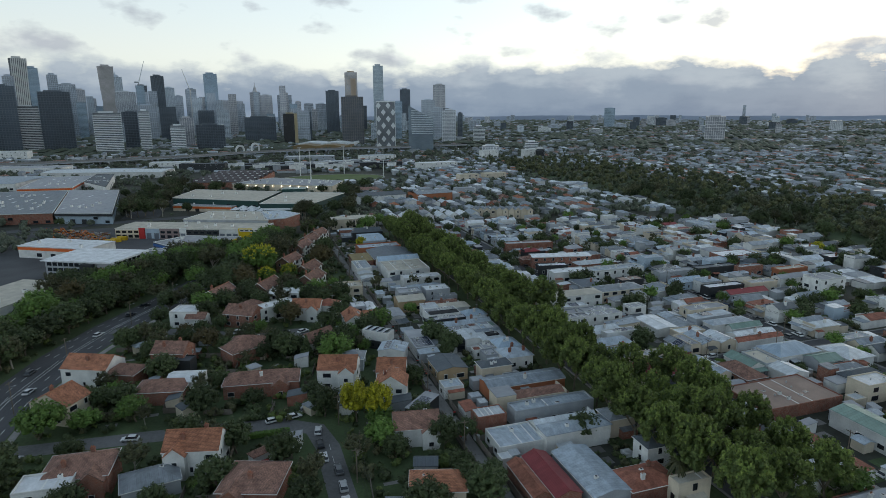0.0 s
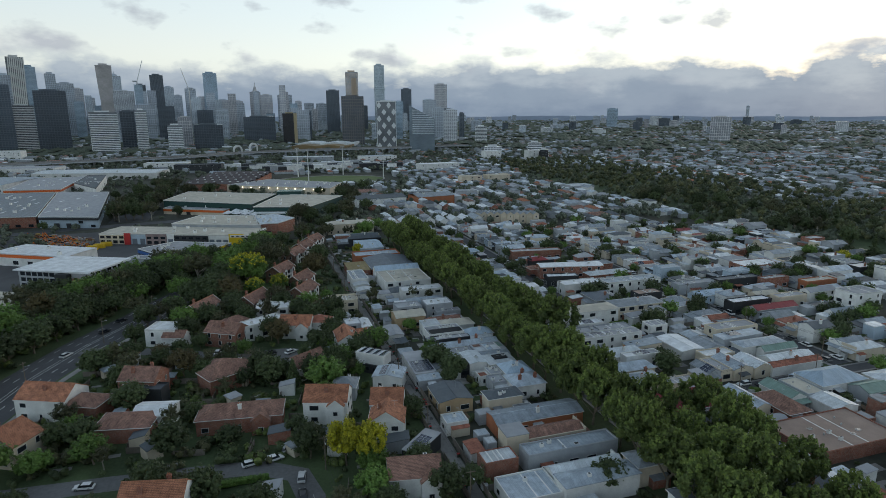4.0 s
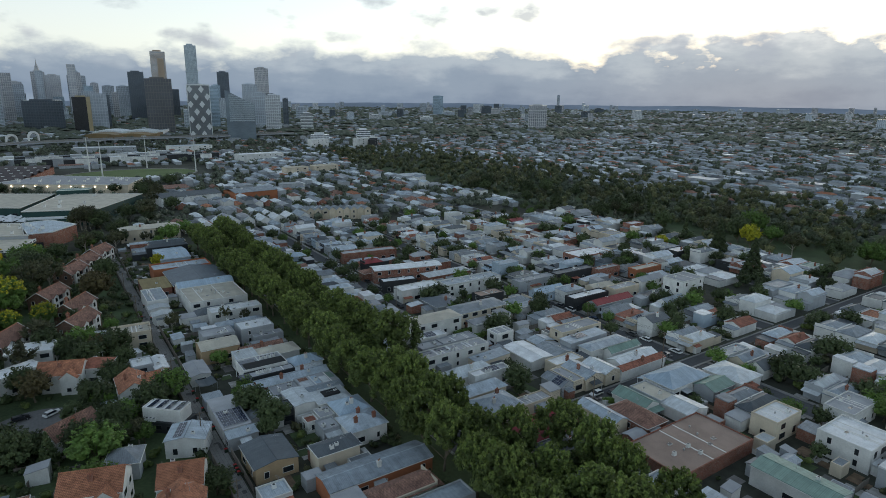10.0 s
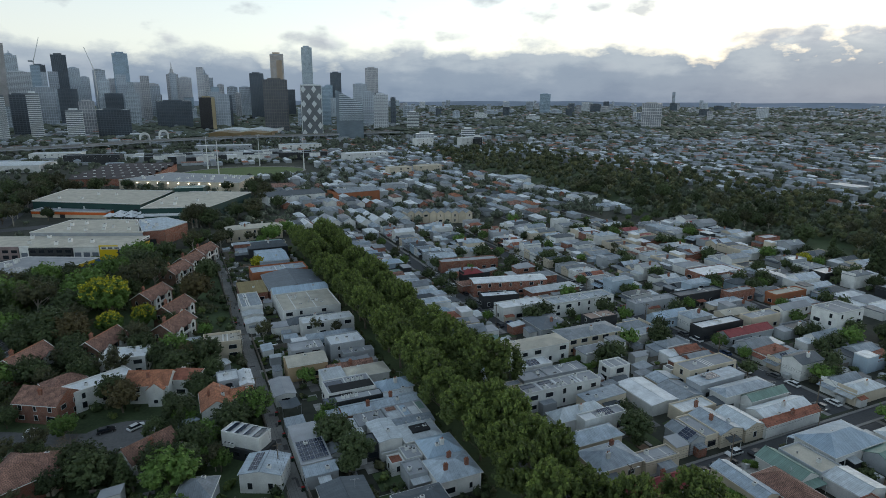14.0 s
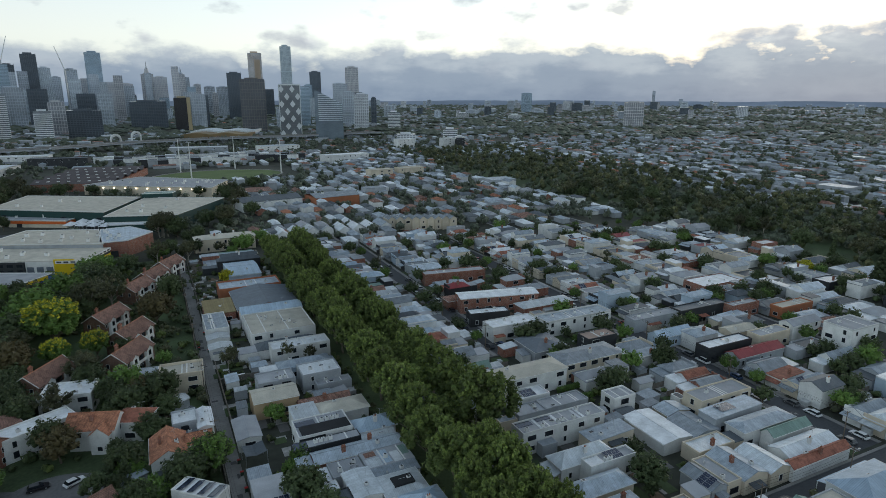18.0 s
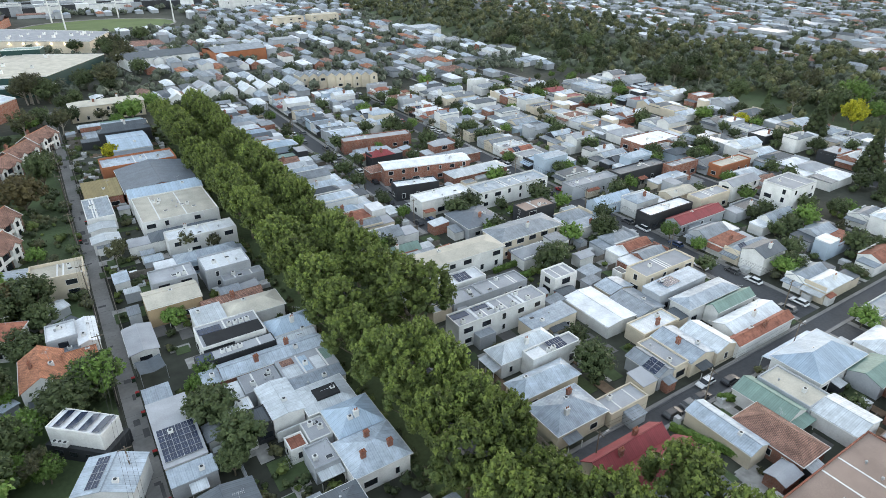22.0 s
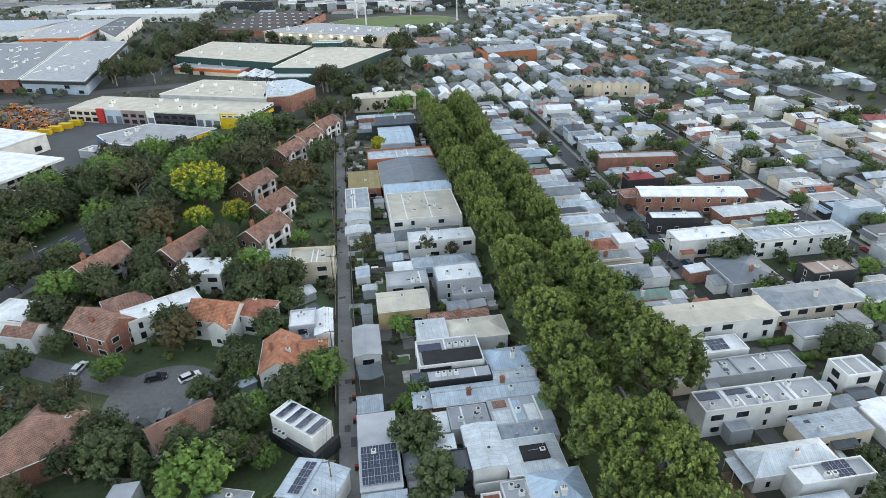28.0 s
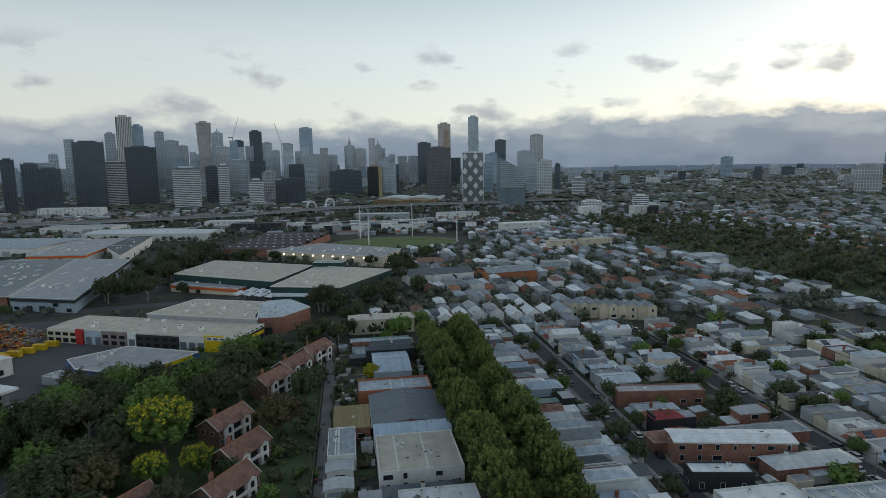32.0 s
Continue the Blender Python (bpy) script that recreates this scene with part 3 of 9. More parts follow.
        q.prism([(a, b, h + k + 0.004) for (a, b), k in zip(r, lift)], [(a, b, h + k + 0.15) for (a, b), k in zip(r, lift)])
    elif form == "flat":
        q.box(X0 + 0.25, X1 - 0.25, Y0 + 0.25, Y1 - 0.25, h + 0.004, h + 0.12)
    rf = part("roof", q, rm, top)
    if form == "flat" and parapet:
        q = Mesh()
        q.ring(X0, X1, Y0, Y1, h + 0.002, h + parapet, 0.25)
        part("parapet", q, wm, top)
    if detail < 1:
        return top
    if form == "flat" and w > 7 and detail > 1:
        for i in range(1 + rnd.randrange(3)):       # metal flashings laid across the roof
            u = X0 + w * (0.2 + 0.6 * rnd.random())
            q = Mesh()
            q.box(u, u + 0.35, Y0 + 0.3, Y1 - 0.3, h + 0.124, h + 0.17)
            part("roof_flashing", q, M_FRAME, rf)
    if detail > 1 and rnd.random() < 0.3:
        part("antenna", cached("antenna", antenna_data), None, rf, at=pose(X0 + w * 0.7, Y0 + d * 0.6, h + (rise * 0.4 if not flat else 0.1), 0, 0, rnd.uniform(0, 180)))
    if form == "gable" and detail > 1:
        q = Mesh()
        if axis == "x":
            q.box(X0 - 0.18, X1 + 0.18, -0.12, 0.12, h + rise + 0.08, h + rise + 0.2)
        else:
            q.box(-0.12, 0.12, Y0 - 0.18, Y1 + 0.18, h + rise + 0.08, h + rise + 0.2)
        part("ridge_cap", q, rm, rf)
        for s in (-1, 1):
            q = Mesh()
            if axis == "x":
                c = s * (d / 2 + 0.34)
                q.box(X0 - 0.1, X1 + 0.1, c - 0.07, c + 0.07, h - 0.24, h - 0.08)
            else:
                c = s * (w / 2 + 0.34)
                q.box(c - 0.07, c + 0.07, Y0 - 0.1, Y1 + 0.1, h - 0.24, h - 0.08)
            if s < 0:
                part("gutter", q, M_FRAME, rf)
    if form == "hip" and detail > 1:
        q = Mesh()
        q.ring(X0 - 0.42, X1 + 0.42, Y0 - 0.42, Y1 + 0.42, h - 0.02, h + 0.13, 0.12)
        part("gutter", q, M_FRAME, rf)
    for i in range(chim):
        f = (i + 1) / (chim + 1)
        u = X0 + w * f if axis == "x" else (X0 + X1) / 2 + w * 0.22 * (1 if i % 2 else -1)
        v = Y0 + d * f if axis == "y" else (Y0 + Y1) / 2 + d * 0.22 * (1 if i % 2 else -1)
        zz = h + (rise * 0.55 if not flat else 0.2)
        part("chimney", chimney_data(brick or ("brick" if rnd.random() < 0.55 else "white")), None, rf, at=pose(u, v, zz, 0, 0, 0 if axis == "x" else 90))
    for i in range(vents + (1 if detail > 1 and rnd.random() < 0.5 else 0)):
        part(("air_conditioner", "roof_vent", "skylight")[i % 3], vent_data(i % 3), None, rf,
             at=pose(X0 + w * (0.2 + 0.6 * rnd.random()), Y0 + d * (0.2 + 0.6 * rnd.random()), h + (0.12 if flat else rise * 0.5)))
    if solar:
        nx, ny, sx, sy = solar
        px, py = X0 + w * sx, Y0 + d * sy
        if form == "gable" and axis == "x":
            a = math.degrees(math.atan2(rise, d / 2))
            zz = h + rise * (1 - abs(py) / (d / 2)) + 0.2
            solar_array(rf, px, py, zz, nx, ny, a if py < 0 else -a)
        elif form == "gable":
            a = math.degrees(math.atan2(rise, w / 2))
            zz = h + rise * (1 - abs(px) / (w / 2)) + 0.2
            solar_array(rf, px, py, zz, nx, ny, 0, 0, -a if px < 0 else a)
        else:
            solar_array(rf, px, py, h + (0.3 if form == "flat" else 0.2 + rise / 2), nx, ny, 6 if form == "flat" else 0)
    # windows on the chosen sides, storey by storey
    rows = max(1, int(h / 2.7))
    if detail < 2 and (x0 > 148 or y0 > 345) and h < 6:
        win = ""
    for side in win:
        length = w if side in "sn" else d
        n = max(1, int(length / (4.3 if detail > 1 else 7.0)))
        for k in range(rows):
            for i in range(n):
                if rnd.random() < (0.12 if y0 < 300 and -120 < x0 < 140 else 0.45):
                    continue
                u = -length / 2 + length * (i + 0.5) / n
                ww, hh = rnd.choice(((1.2, 1.7), (1.9, 1.4), (2.6, 1.5), (0.9, 1.5)))
                zz = 0.95 + k * (h / rows) * 0.97
                m = {"s": pose(u, Y0, zz), "n": pose(-u, Y1, zz, 0, 0, 180), "w": pose(X0, -u, zz, 0, 0, -90), "e": pose(X1 + (0.5 if facade else 0), u * (0.7 if facade else 1), zz, 0, 0, 90)}[side]
                part("window", window_data(ww, hh, dark, 1), None, top, at=m)
    for side in verandah:
        q, r2 = Mesh(), Mesh()
        dep = 2.0
        zt = min(h - 0.3, 3.0)
        if side in "we":
            s = -1 if side == "w" else 1
            e0, e1 = (X0 - dep, X0) if s < 0 else (X1, X1 + dep)
            lo = [(e0, Y0, zt - (0.45 if s < 0 else 0)), (e1, Y0, zt - (0 if s < 0 else 0.45)), (e1, Y1, zt - (0 if s < 0 else 0.45)), (e0, Y1, zt - (0.45 if s < 0 else 0))]
            posts = [(e0 + 0.1 if s < 0 else e1 - 0.1, Y0 + 0.15 + (d - 0.3) * i / 2) for i in range(3)]
        else:
            s = -1 if side == "s" else 1
            e0, e1 = (Y0 - dep, Y0) if s < 0 else (Y1, Y1 + dep)
            lo = [(X0, e0, zt - (0.45 if s < 0 else 0)), (X1, e0, zt - (0.45 if s < 0 else 0)), (X1, e1, zt - (0 if s < 0 else 0.45)), (X0, e1, zt - (0 if s < 0 else 0.45))]
            posts = [(X0 + 0.15 + (w - 0.3) * i / 2, e0 + 0.1 if s < 0 else e1 - 0.1) for i in range(3)]
        r2.prism(lo, [(a, b, c + 0.1) for a, b, c in lo])
        vr = part("verandah_roof", r2, rm, top)
        for a, b in posts if detail > 1 else ():
            part("verandah_post", cached(("post", round(zt, 1)), lambda: post_data(zt)), None, vr, at=pose(a, b, 0))
    return top


def antenna_data():
    q = Mesh()
    q.tube((0, 0, 0), (0, 0, 2.6), 0.025, 0.02, 5)
    q.tube((-0.9, 0, 2.5), (0.9, 0, 2.5), 0.018, 0.018, 4)
    for i in range(7):
        x = -0.85 + i * 0.28
        q.tube((x, -0.5 + 0.04 * i, 2.5), (x, 0.5 - 0.04 * i, 2.5), 0.012, 0.012, 3)
    return q.data("antenna", [M_METAL])


def post_data(z):
    q = Mesh()
    q.box(-0.06, 0.06, -0.06, 0.06, 0, z - 0.42)
    return q.data("verandah_post", [M_FRAME])


# ---------------------------------------------------------------- trees
def leaf_mesh(rng, clumps, leaves, size, mat, core, solid=None, tips=None, tip_mat=None):
    """A crown: rough cores inside, leaves over them. clumps: rows of x, y, z, radius; solid: how many of the first rows have a core;
    tips: the rows whose leaves take the second material."""
    vs, fs = [], []
    n = 0
    ico = ICO
    for x, y, z, r in clumps[:solid]:
        wob = 1 + 0.3 * (rng.rand(len(ico[0])) - 0.5)
        p = ico[0] * wob[:, None] * r * core + np.array((x, y, z))
        vs.append(p)
        fs += [(a + n, b + n, c + n) for a, b, c in ico[1]]
        n += len(p)
    cores = len(fs)
    w = np.array([c[3] ** 2 for c in clumps])
    pick = rng.choice(len(clumps), leaves, p=w / w.sum())
    c = np.array(clumps)[pick]
    d = rng.normal(size=(leaves, 3))
    d[:, 2] = np.abs(d[:, 2]) * 1.0 + d[:, 2] * 0.25
    d /= np.linalg.norm(d, axis=1)[:, None]
    at = c[:, :3] + d * (c[:, 3] * (0.80 + 0.34 * rng.rand(leaves)))[:, None]
    t = d * 1.15 + rng.normal(size=(leaves, 3)) * 0.42 + np.array((0, 0, 0.25))
    t /= np.linalg.norm(t, axis=1)[:, None]
    a = np.cross(t, rng.normal(size=(leaves, 3)))
    a /= np.linalg.norm(a, axis=1)[:, None]
    b = np.cross(t, a)
    s = (size * (0.6 + 0.8 * rng.rand(leaves)))[:, None]
    tri = np.stack([at - a * s * .55 - b * s * .3, at + b * s * .62, at + a * s * .55 - b * s * .3], 1).reshape(-1, 3)
    vs.append(tri)
    fs += [(n + 3 * i, n + 3 * i + 1, n + 3 * i + 2) for i in range(leaves)]
    me = bpy.data.meshes.new("crown")
    me.from_pydata(np.concatenate(vs).tolist(), [], fs)
    me.materials.append(mat)
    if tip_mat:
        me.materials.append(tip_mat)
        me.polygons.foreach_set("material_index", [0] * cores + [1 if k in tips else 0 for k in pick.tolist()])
    me.update()
    return me


def icosphere(level):
    bm = bmesh.new()
    bmesh.ops.create_icosphere(bm, subdivisions=level, radius=1)
    v = np.array([x.co[:] for x in bm.verts])
    f = [tuple(x.index for x in p.verts) for p in bm.faces]
    bm.free()
    return v, f


ICO = icosphere(1)       # 20 faces
ICO2 = icosphere(2)      # 80 faces


def tree_template(seed, height, radius, trunk, mat, leaves, size, shape="round", clumps=60, bark=M_BARK, core=0.8, lobes=9, gap=0.25, tip_mat=None):
    """Meshes of a trunk with limbs and of a crown, standing at the origin. The crown is a dome of boughs (lobes), each a bunch of
    upright tufts; gap: how bare the creases between the boughs are."""
    rng = np.random.RandomState(seed)
    q = Mesh()
    lean = rng.normal(size=2) * 0.3
    q.tube((0, 0, 0), (lean[0] * .5, lean[1] * .5, trunk * .6), radius * 0.07, radius * 0.055, 8)
    q.tube((lean[0] * .5, lean[1] * .5, trunk * .58), (lean[0], lean[1], trunk * 1.3), radius * 0.055, radius * 0.035, 8)
    base, mid_rows, ends, high = [], [], [], []
    mid, half = (height + trunk) / 2 - (height - trunk) * 0.06, (height - trunk) / 2
    if shape in ("column", "cone"):
        for i in range(clumps):
            if shape == "column":
                f = rng.rand()
                ang, rr = rng.rand() * 6.283, radius * (1 - f * 0.75) * rng.rand() ** 0.5 * 0.8
                r = radius * (0.42 - 0.2 * f)
            else:
                f = (i + 0.5) / clumps
                ang, rr = i * 2.4, radius * (1 - f) * 0.85
                r = radius * (0.34 - 0.2 * f)
            base.append((rr * math.cos(ang) + lean[0], rr * math.sin(ang) + lean[1], trunk + (height - trunk) * f, r))
    else:
        heads = []
        for i in range(lobes):
            u = np.array((math.cos(i * 2.39996 + rng.normal() * 0.25), math.sin(i * 2.39996 + rng.normal() * 0.25), 0.0))
            e = math.asin(min(0.97, 1.05 - 1.2 * (i + 0.5) / lobes))
            heads.append(u * math.cos(e) + np.array((0, 0, math.sin(e))))
        wide = 2.0 / math.sqrt(lobes)
        for i in range(clumps):
            f = (i + 0.5) / clumps
            z = 1.0 - 1.42 * f
            a = i * 2.39996 + rng.normal() * 0.15
            c = math.sqrt(max(0.0, 1 - z * z))
            u = np.array((c * math.cos(a), c * math.sin(a), z))
            near = max(0.0, 1 - min(np.linalg.norm(u - h) for h in heads) / wide)
            if near < gap * rng.rand():
                continue
            k = 0.60 + 0.34 * near ** 0.6 + 0.06 * rng.rand()
            p = np.array((lean[0] + u[0] * radius * k, lean[1] + u[1] * radius * k, mid + u[2] * half * k))
            g = u * 0.6 + np.array((0, 0, 0.62)) + rng.normal(size=3) * 0.18
            g /= np.linalg.norm(g)
            r = radius * (0.85 + 0.5 * rng.rand()) * 1.45 / math.sqrt(clumps)
            base.append((*p, r))
            mid_rows.append((*(p + g * r * 0.95), r * 0.74))
            ends.append((*(p + g * r * 1.65), r * 0.46))
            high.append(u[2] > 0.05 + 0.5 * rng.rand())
        for i in range(7):
            u = rng.normal(size=3) * 0.24
            base.append((lean[0] + u[0] * radius, lean[1] + u[1] * radius, mid + u[2] * half, radius * 0.36))
    rows = base + mid_rows + ends
    solid = len(base)
    n = len(ends)
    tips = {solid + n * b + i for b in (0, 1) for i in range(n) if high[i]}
    for i in range(7):
        c = base[rng.randint(solid)]
        q.tube((lean[0] * .8, lean[1] * .8, trunk * (0.75 + 0.4 * rng.rand())), c[:3], radius * 0.03, radius * 0.008, 5)
    return q.data("trunk", [bark]), leaf_mesh(rng, rows, leaves, size, mat, core, solid, tips, tip_mat)


TREES = {}


def add_kind(kind, variants, words, *args, **kw):
    TREES[kind] = ([tree_template(100 + 7 * i + len(TREES) * 31, *args, **kw) for i in range(variants)], args[0], words)


# planes: darker leaves below, lighter on upper tufts, daylight painted into the crown
add_kind("plane", 6, "tall leafy plane tree in the double avenue", 15.0, 6.2, 3.0, M_PLANE, 5400, 0.49, clumps=130, lobes=11, gap=0.45, core=0.72, tip_mat=M_PLANELIT)
add_kind("dark", 6, "dense dark green garden tree", 8.0, 3.6, 1.4, M_DARKLEAF, 1350, 0.45, clumps=48, lobes=8, gap=0.2)
add_kind("gum", 5, "grey-green gum tree with an open crown", 13.0, 5.0, 4.6, M_GUM, 1500, 0.48, clumps=56, lobes=8, gap=1.0, core=0.7, bark=M_PALEBARK)
add_kind("green", 4, "bright green rounded garden tree", 7.0, 3.6, 1.3, M_GREEN, 1500, 0.43, clumps=48, lobes=7, gap=0.15)
add_kind("yellow", 3, "golden yellow leafed tree", 8.5, 3.9, 1.6, M_YELLOW, 3200, 0.40, clumps=80, lobes=7, gap=0.4)
add_kind("golden", 2, "large green tree with golden yellow tips", 14.0, 6.6, 2.4, M_GREEN, 6500, 0.46, clumps=130, lobes=10, gap=0.3, tip_mat=M_YELLOW)
add_kind("brown", 3, "tree with reddish brown foliage", 8.0, 3.6, 1.6, M_BROWNLEAF, 1500, 0.43, clumps=48, lobes=8, gap=0.3)
add_kind("small", 5, "small leafy tree in a back yard", 5.0, 2.2, 1.0, M_DARKLEAF, 480, 0.44, clumps=22, lobes=5, gap=0.2)
add_kind("smallgreen", 3, "small fresh green tree in a back yard", 5.0, 2.2, 1.0, M_GREEN, 480, 0.44, clumps=22, lobes=5, gap=0.2)
add_kind("poplar", 2, "narrow upright dark poplar tree", 15.0, 2.6, 1.5, M_DARKLEAF, 1800, 0.5, shape="column")
add_kind("conifer", 2, "dark conical pine tree", 16.0, 4.5, 1.5, M_DARKLEAF, 2000, 0.5, shape="cone")
add_kind("shrub", 4, "low dark green garden shrub", 2.4, 1.5, 0.4, M_DARKLEAF, 360, 0.34, clumps=14, lobes=3)
add_kind("greenshrub", 3, "fresh green leafy garden shrub", 2.6, 1.6, 0.4, M_GREEN, 360, 0.34, clumps=14, lobes=3)


TREE_NAMES = {"plane": "plane_tree", "dark": "garden_tree", "gum": "gum_tree", "green": "leafy_tree", "yellow": "yellow_tree", "golden": "golden_tree", "brown": "copper_tree", "small": "yard_tree", "smallgreen": "fresh_green_tree", "poplar": "poplar_tree",
              "conifer": "pine_tree", "shrub": "shrub", "greenshrub": "shrub"}


def tree(kind, x, y, height=None, spread=1.0, label="", group="", z=0.0):
    kinds, base, words = TREES[kind]
    rnd = random.Random(int(x * 13 + y * 7 + 9000))
    tr, cr = kinds[rnd.randrange(len(kinds))]
    s = (height or base) / base
    top = thing(TREE_NAMES[kind], label or words, "shrub" if "shrub" in kind else "tree",
                pose(x, y, z, 0, 0, rnd.random() * 360) @ Matrix.Diagonal((s * spread, s * spread, s, 1)), group)
    part("trunk", tr, None, top)
    part("crown", cr, None, top)
    return top


# ---------------------------------------------------------------- cars
def car_meshes(van=False):
    def make():
        q = Mesh()
        L, Wd, hb, ht = (4.5, 1.8, 0.92, 1.45) if not van else (4.9, 1.9, 1.05, 1.9)
        prof = [(-L / 2, 0.35), (-L / 2 + 0.05, hb - 0.12), (-L / 2 + 0.5, hb), (L / 2 - 1.2, hb), (L / 2 - 0.15, hb - 0.22), (L / 2, 0.4)]
        ring = lambda y, k: [(x, y, z if z < 0.5 else z - k) for x, z in prof]
        a, b = ring(-Wd / 2, 0.05), ring(Wd / 2, 0.05)
        n = len(q.v)
        q.v += a + b
        k = len(a)
        q.f += [tuple(range(n, n + k)), tuple(range(n + 2 * k - 1, n + k - 1, -1))] + [(n + i, n + k + i, n + k + (i + 1) % k, n + (i + 1) % k) for i in range(k)]
        q.m += [0] * (k + 2)
        body = q.data("body", [CARS[0]])
        g = Mesh()
        g.prism([(-L / 2 + 0.25, -Wd / 2 + .06, hb - .06), (L / 2 - 1.15, -Wd / 2 + .06, hb - .06), (L / 2 - 1.15, Wd / 2 - .06, hb - .06), (-L / 2 + 0.25, Wd / 2 - .06, hb - .06)],
                [(-L / 2 + 0.65, -Wd / 2 + .22, ht - .06), (L / 2 - 1.95, -Wd / 2 + .22, ht - .06), (L / 2 - 1.95, Wd / 2 - .22, ht - .06), (-L / 2 + 0.65, Wd / 2 - .22, ht - .06)])
        cabin = g.data("cabin_glass", [M_GLASS])
        r = Mesh()
        r.prism([(-L / 2 + 0.62, -Wd / 2 + .2, ht - .06), (L / 2 - 1.93, -Wd / 2 + .2, ht - .06), (L / 2 - 1.93, Wd / 2 - .2, ht - .06), (-L / 2 + 0.62, Wd / 2 - .2, ht - .06)],
                [(-L / 2 + 0.75, -Wd / 2 + .3, ht), (L / 2 - 2.1, -Wd / 2 + .3, ht), (L / 2 - 2.1, Wd / 2 - .3, ht), (-L / 2 + 0.75, Wd / 2 - .3, ht)])
        roof = r.data("car_roof", [CARS[0]])
        w = Mesh()
        w.tube((0, -0.1, 0), (0, 0.1, 0), 0.32, 0.32, 12)
        w.tube((0, -0.11, 0), (0, 0.11, 0), 0.19, 0.19, 8, 1)
        wheel = w.data("wheel", [M_TYRE, M_METAL])
        l = Mesh()
        l.box(-0.03, 0.03, -0.2, 0.2, -0.07, 0.07)
        lamp = l.data("headlight", [M_FRAME])
        return L, Wd, body, cabin, roof, wheel, lamp
    return cached(("car", van), make)


def car(x, y, turn, colour=0, van=False, group="parked cars", z=0.03):
    L, Wd, body, cabin, roof, wheel, lamp = car_meshes(van)
    top = thing("car", f"parked {CAR_WORDS[colour]} {'van' if van else 'car'} on the paving", "car", pose(x, y, z, 0, 0, turn), group)
    for name, me in (("body", body), ("car_roof", roof)):
        ob = part(name, me, None, top)
        ob.material_slots[0].link = "OBJECT"
        ob.material_slots[0].material = CARS[colour]
    part("cabin_glass", cabin, None, top)
    for sx in (-L / 2 + 0.85, L / 2 - 0.85):
        for sy in (-Wd / 2 + 0.08, Wd / 2 - 0.08):
            part("wheel", wheel, None, top, at=pose(sx, sy, 0.32))
    for sy in (-0.6, 0.6) if z > 0.035 else ():
        part("headlight", lamp, None, top, at=pose(L / 2 - 0.05, sy, 0.62))
    return top

# ---------------------------------------------------------------- ground, streets
def slab(name, x0, y0, x1, y1, z, mat, label, th=0.3):
    q = Mesh()
    q.box(x0, x1, y0, y1, z - th, z)
    return tagged(part(name, q, mat), label, name.split("_")[0], kind="structure")


def ribbon(name, pts, width, z, mat, label, th=0.3):
    """A road along a line of points."""
    q = Mesh()
    sides = []
    for i, p in enumerate(pts):
        a, b = Vector(pts[max(i - 1, 0)]), Vector(pts[min(i + 1, len(pts) - 1)])
        d = (b - a).normalized()
        n = Vector((-d.y, d.x)) * width / 2
        sides.append((Vector(p) + n, Vector(p) - n))
    for (a, b), (c, d) in zip(sides, sides[1:]):
        r = [b, d, c, a]
        q.prism([(*v, z - th) for v in r], [(*v, z) for v in r])
    return tagged(part(name, q, mat), label, name.split("_")[0], kind="structure")


def make_ground():
    q = Mesh()
    R, n = 4985.0, 96
    q.poly([(R * math.cos(2 * math.pi * i / n), R * math.sin(2 * math.pi * i / n), 0) for i in range(n)])
    tagged(part("ground", q, M_EARTH), "dark grassy earth between houses, reaching the horizon", "ground", kind="structure")
    # low hills on the horizon; their pale blue-grey is haze put into the colour
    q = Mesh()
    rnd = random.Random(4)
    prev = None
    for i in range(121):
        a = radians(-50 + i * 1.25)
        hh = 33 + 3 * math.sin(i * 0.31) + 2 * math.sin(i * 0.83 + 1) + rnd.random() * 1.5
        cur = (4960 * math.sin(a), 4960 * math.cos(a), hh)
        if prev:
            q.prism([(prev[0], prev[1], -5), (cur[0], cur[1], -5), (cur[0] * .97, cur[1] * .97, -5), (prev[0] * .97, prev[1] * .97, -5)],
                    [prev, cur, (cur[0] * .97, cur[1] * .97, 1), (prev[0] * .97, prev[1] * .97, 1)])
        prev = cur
    tagged(part("backdrop_hills", q, surface("hazed_hills", (0.24, 0.28, 0.35), 1.0, 0.2, 0.01, 0.002, 0)), "low hills along the horizon with haze in their colour", "hills", kind="structure")


make_ground()


def street(name, x0, y0, x1, y1, along, label, foot=1.6, kerb=True, mat=M_ASPHALT):
    """A straight street between two corners with raised footpaths along both sides and stone kerbs."""
    slab(name, x0, y0, x1, y1, 0.03, mat, label)
    if not kerb:
        return
    if along == "y":
        sides = ((x0 - foot, y0, x0 - 0.15, y1, x0 - 0.15, y0, x0, y1), (x1 + 0.15, y0, x1 + foot, y1, x1, y0, x1 + 0.15, y1))
    else:
        sides = ((x0, y0 - foot, x1, y0 - 0.15, x0, y0 - 0.15, x1, y0), (x0, y1 + 0.15, x1, y1 + foot, x0, y1, x1, y1 + 0.15))
    for s in sides:
        slab("pavement", *s[:4], 0.14, M_PAVE, "pale concrete footpath beside the street")
        slab("kerb", *s[4:], 0.15, M_KERB, "bluestone kerb along the street edge")


street("road_lane", -1.7, 60, 1.7, 470, "y", "worn concrete back lane between rear fences", kerb=False, mat=M_LANE)
street("road_trees", 47.6, 80, 54.4, 420, "y", "shaded asphalt street between the plane trees", foot=0.7)
street("road_cross", 60, 161.9, 300, 166.0, "x", "narrow asphalt side street with parked cars", foot=0.9)
street("road_terraces", 139.6, 168, 146.8, 640, "y", "asphalt terrace street lined with parked cars")
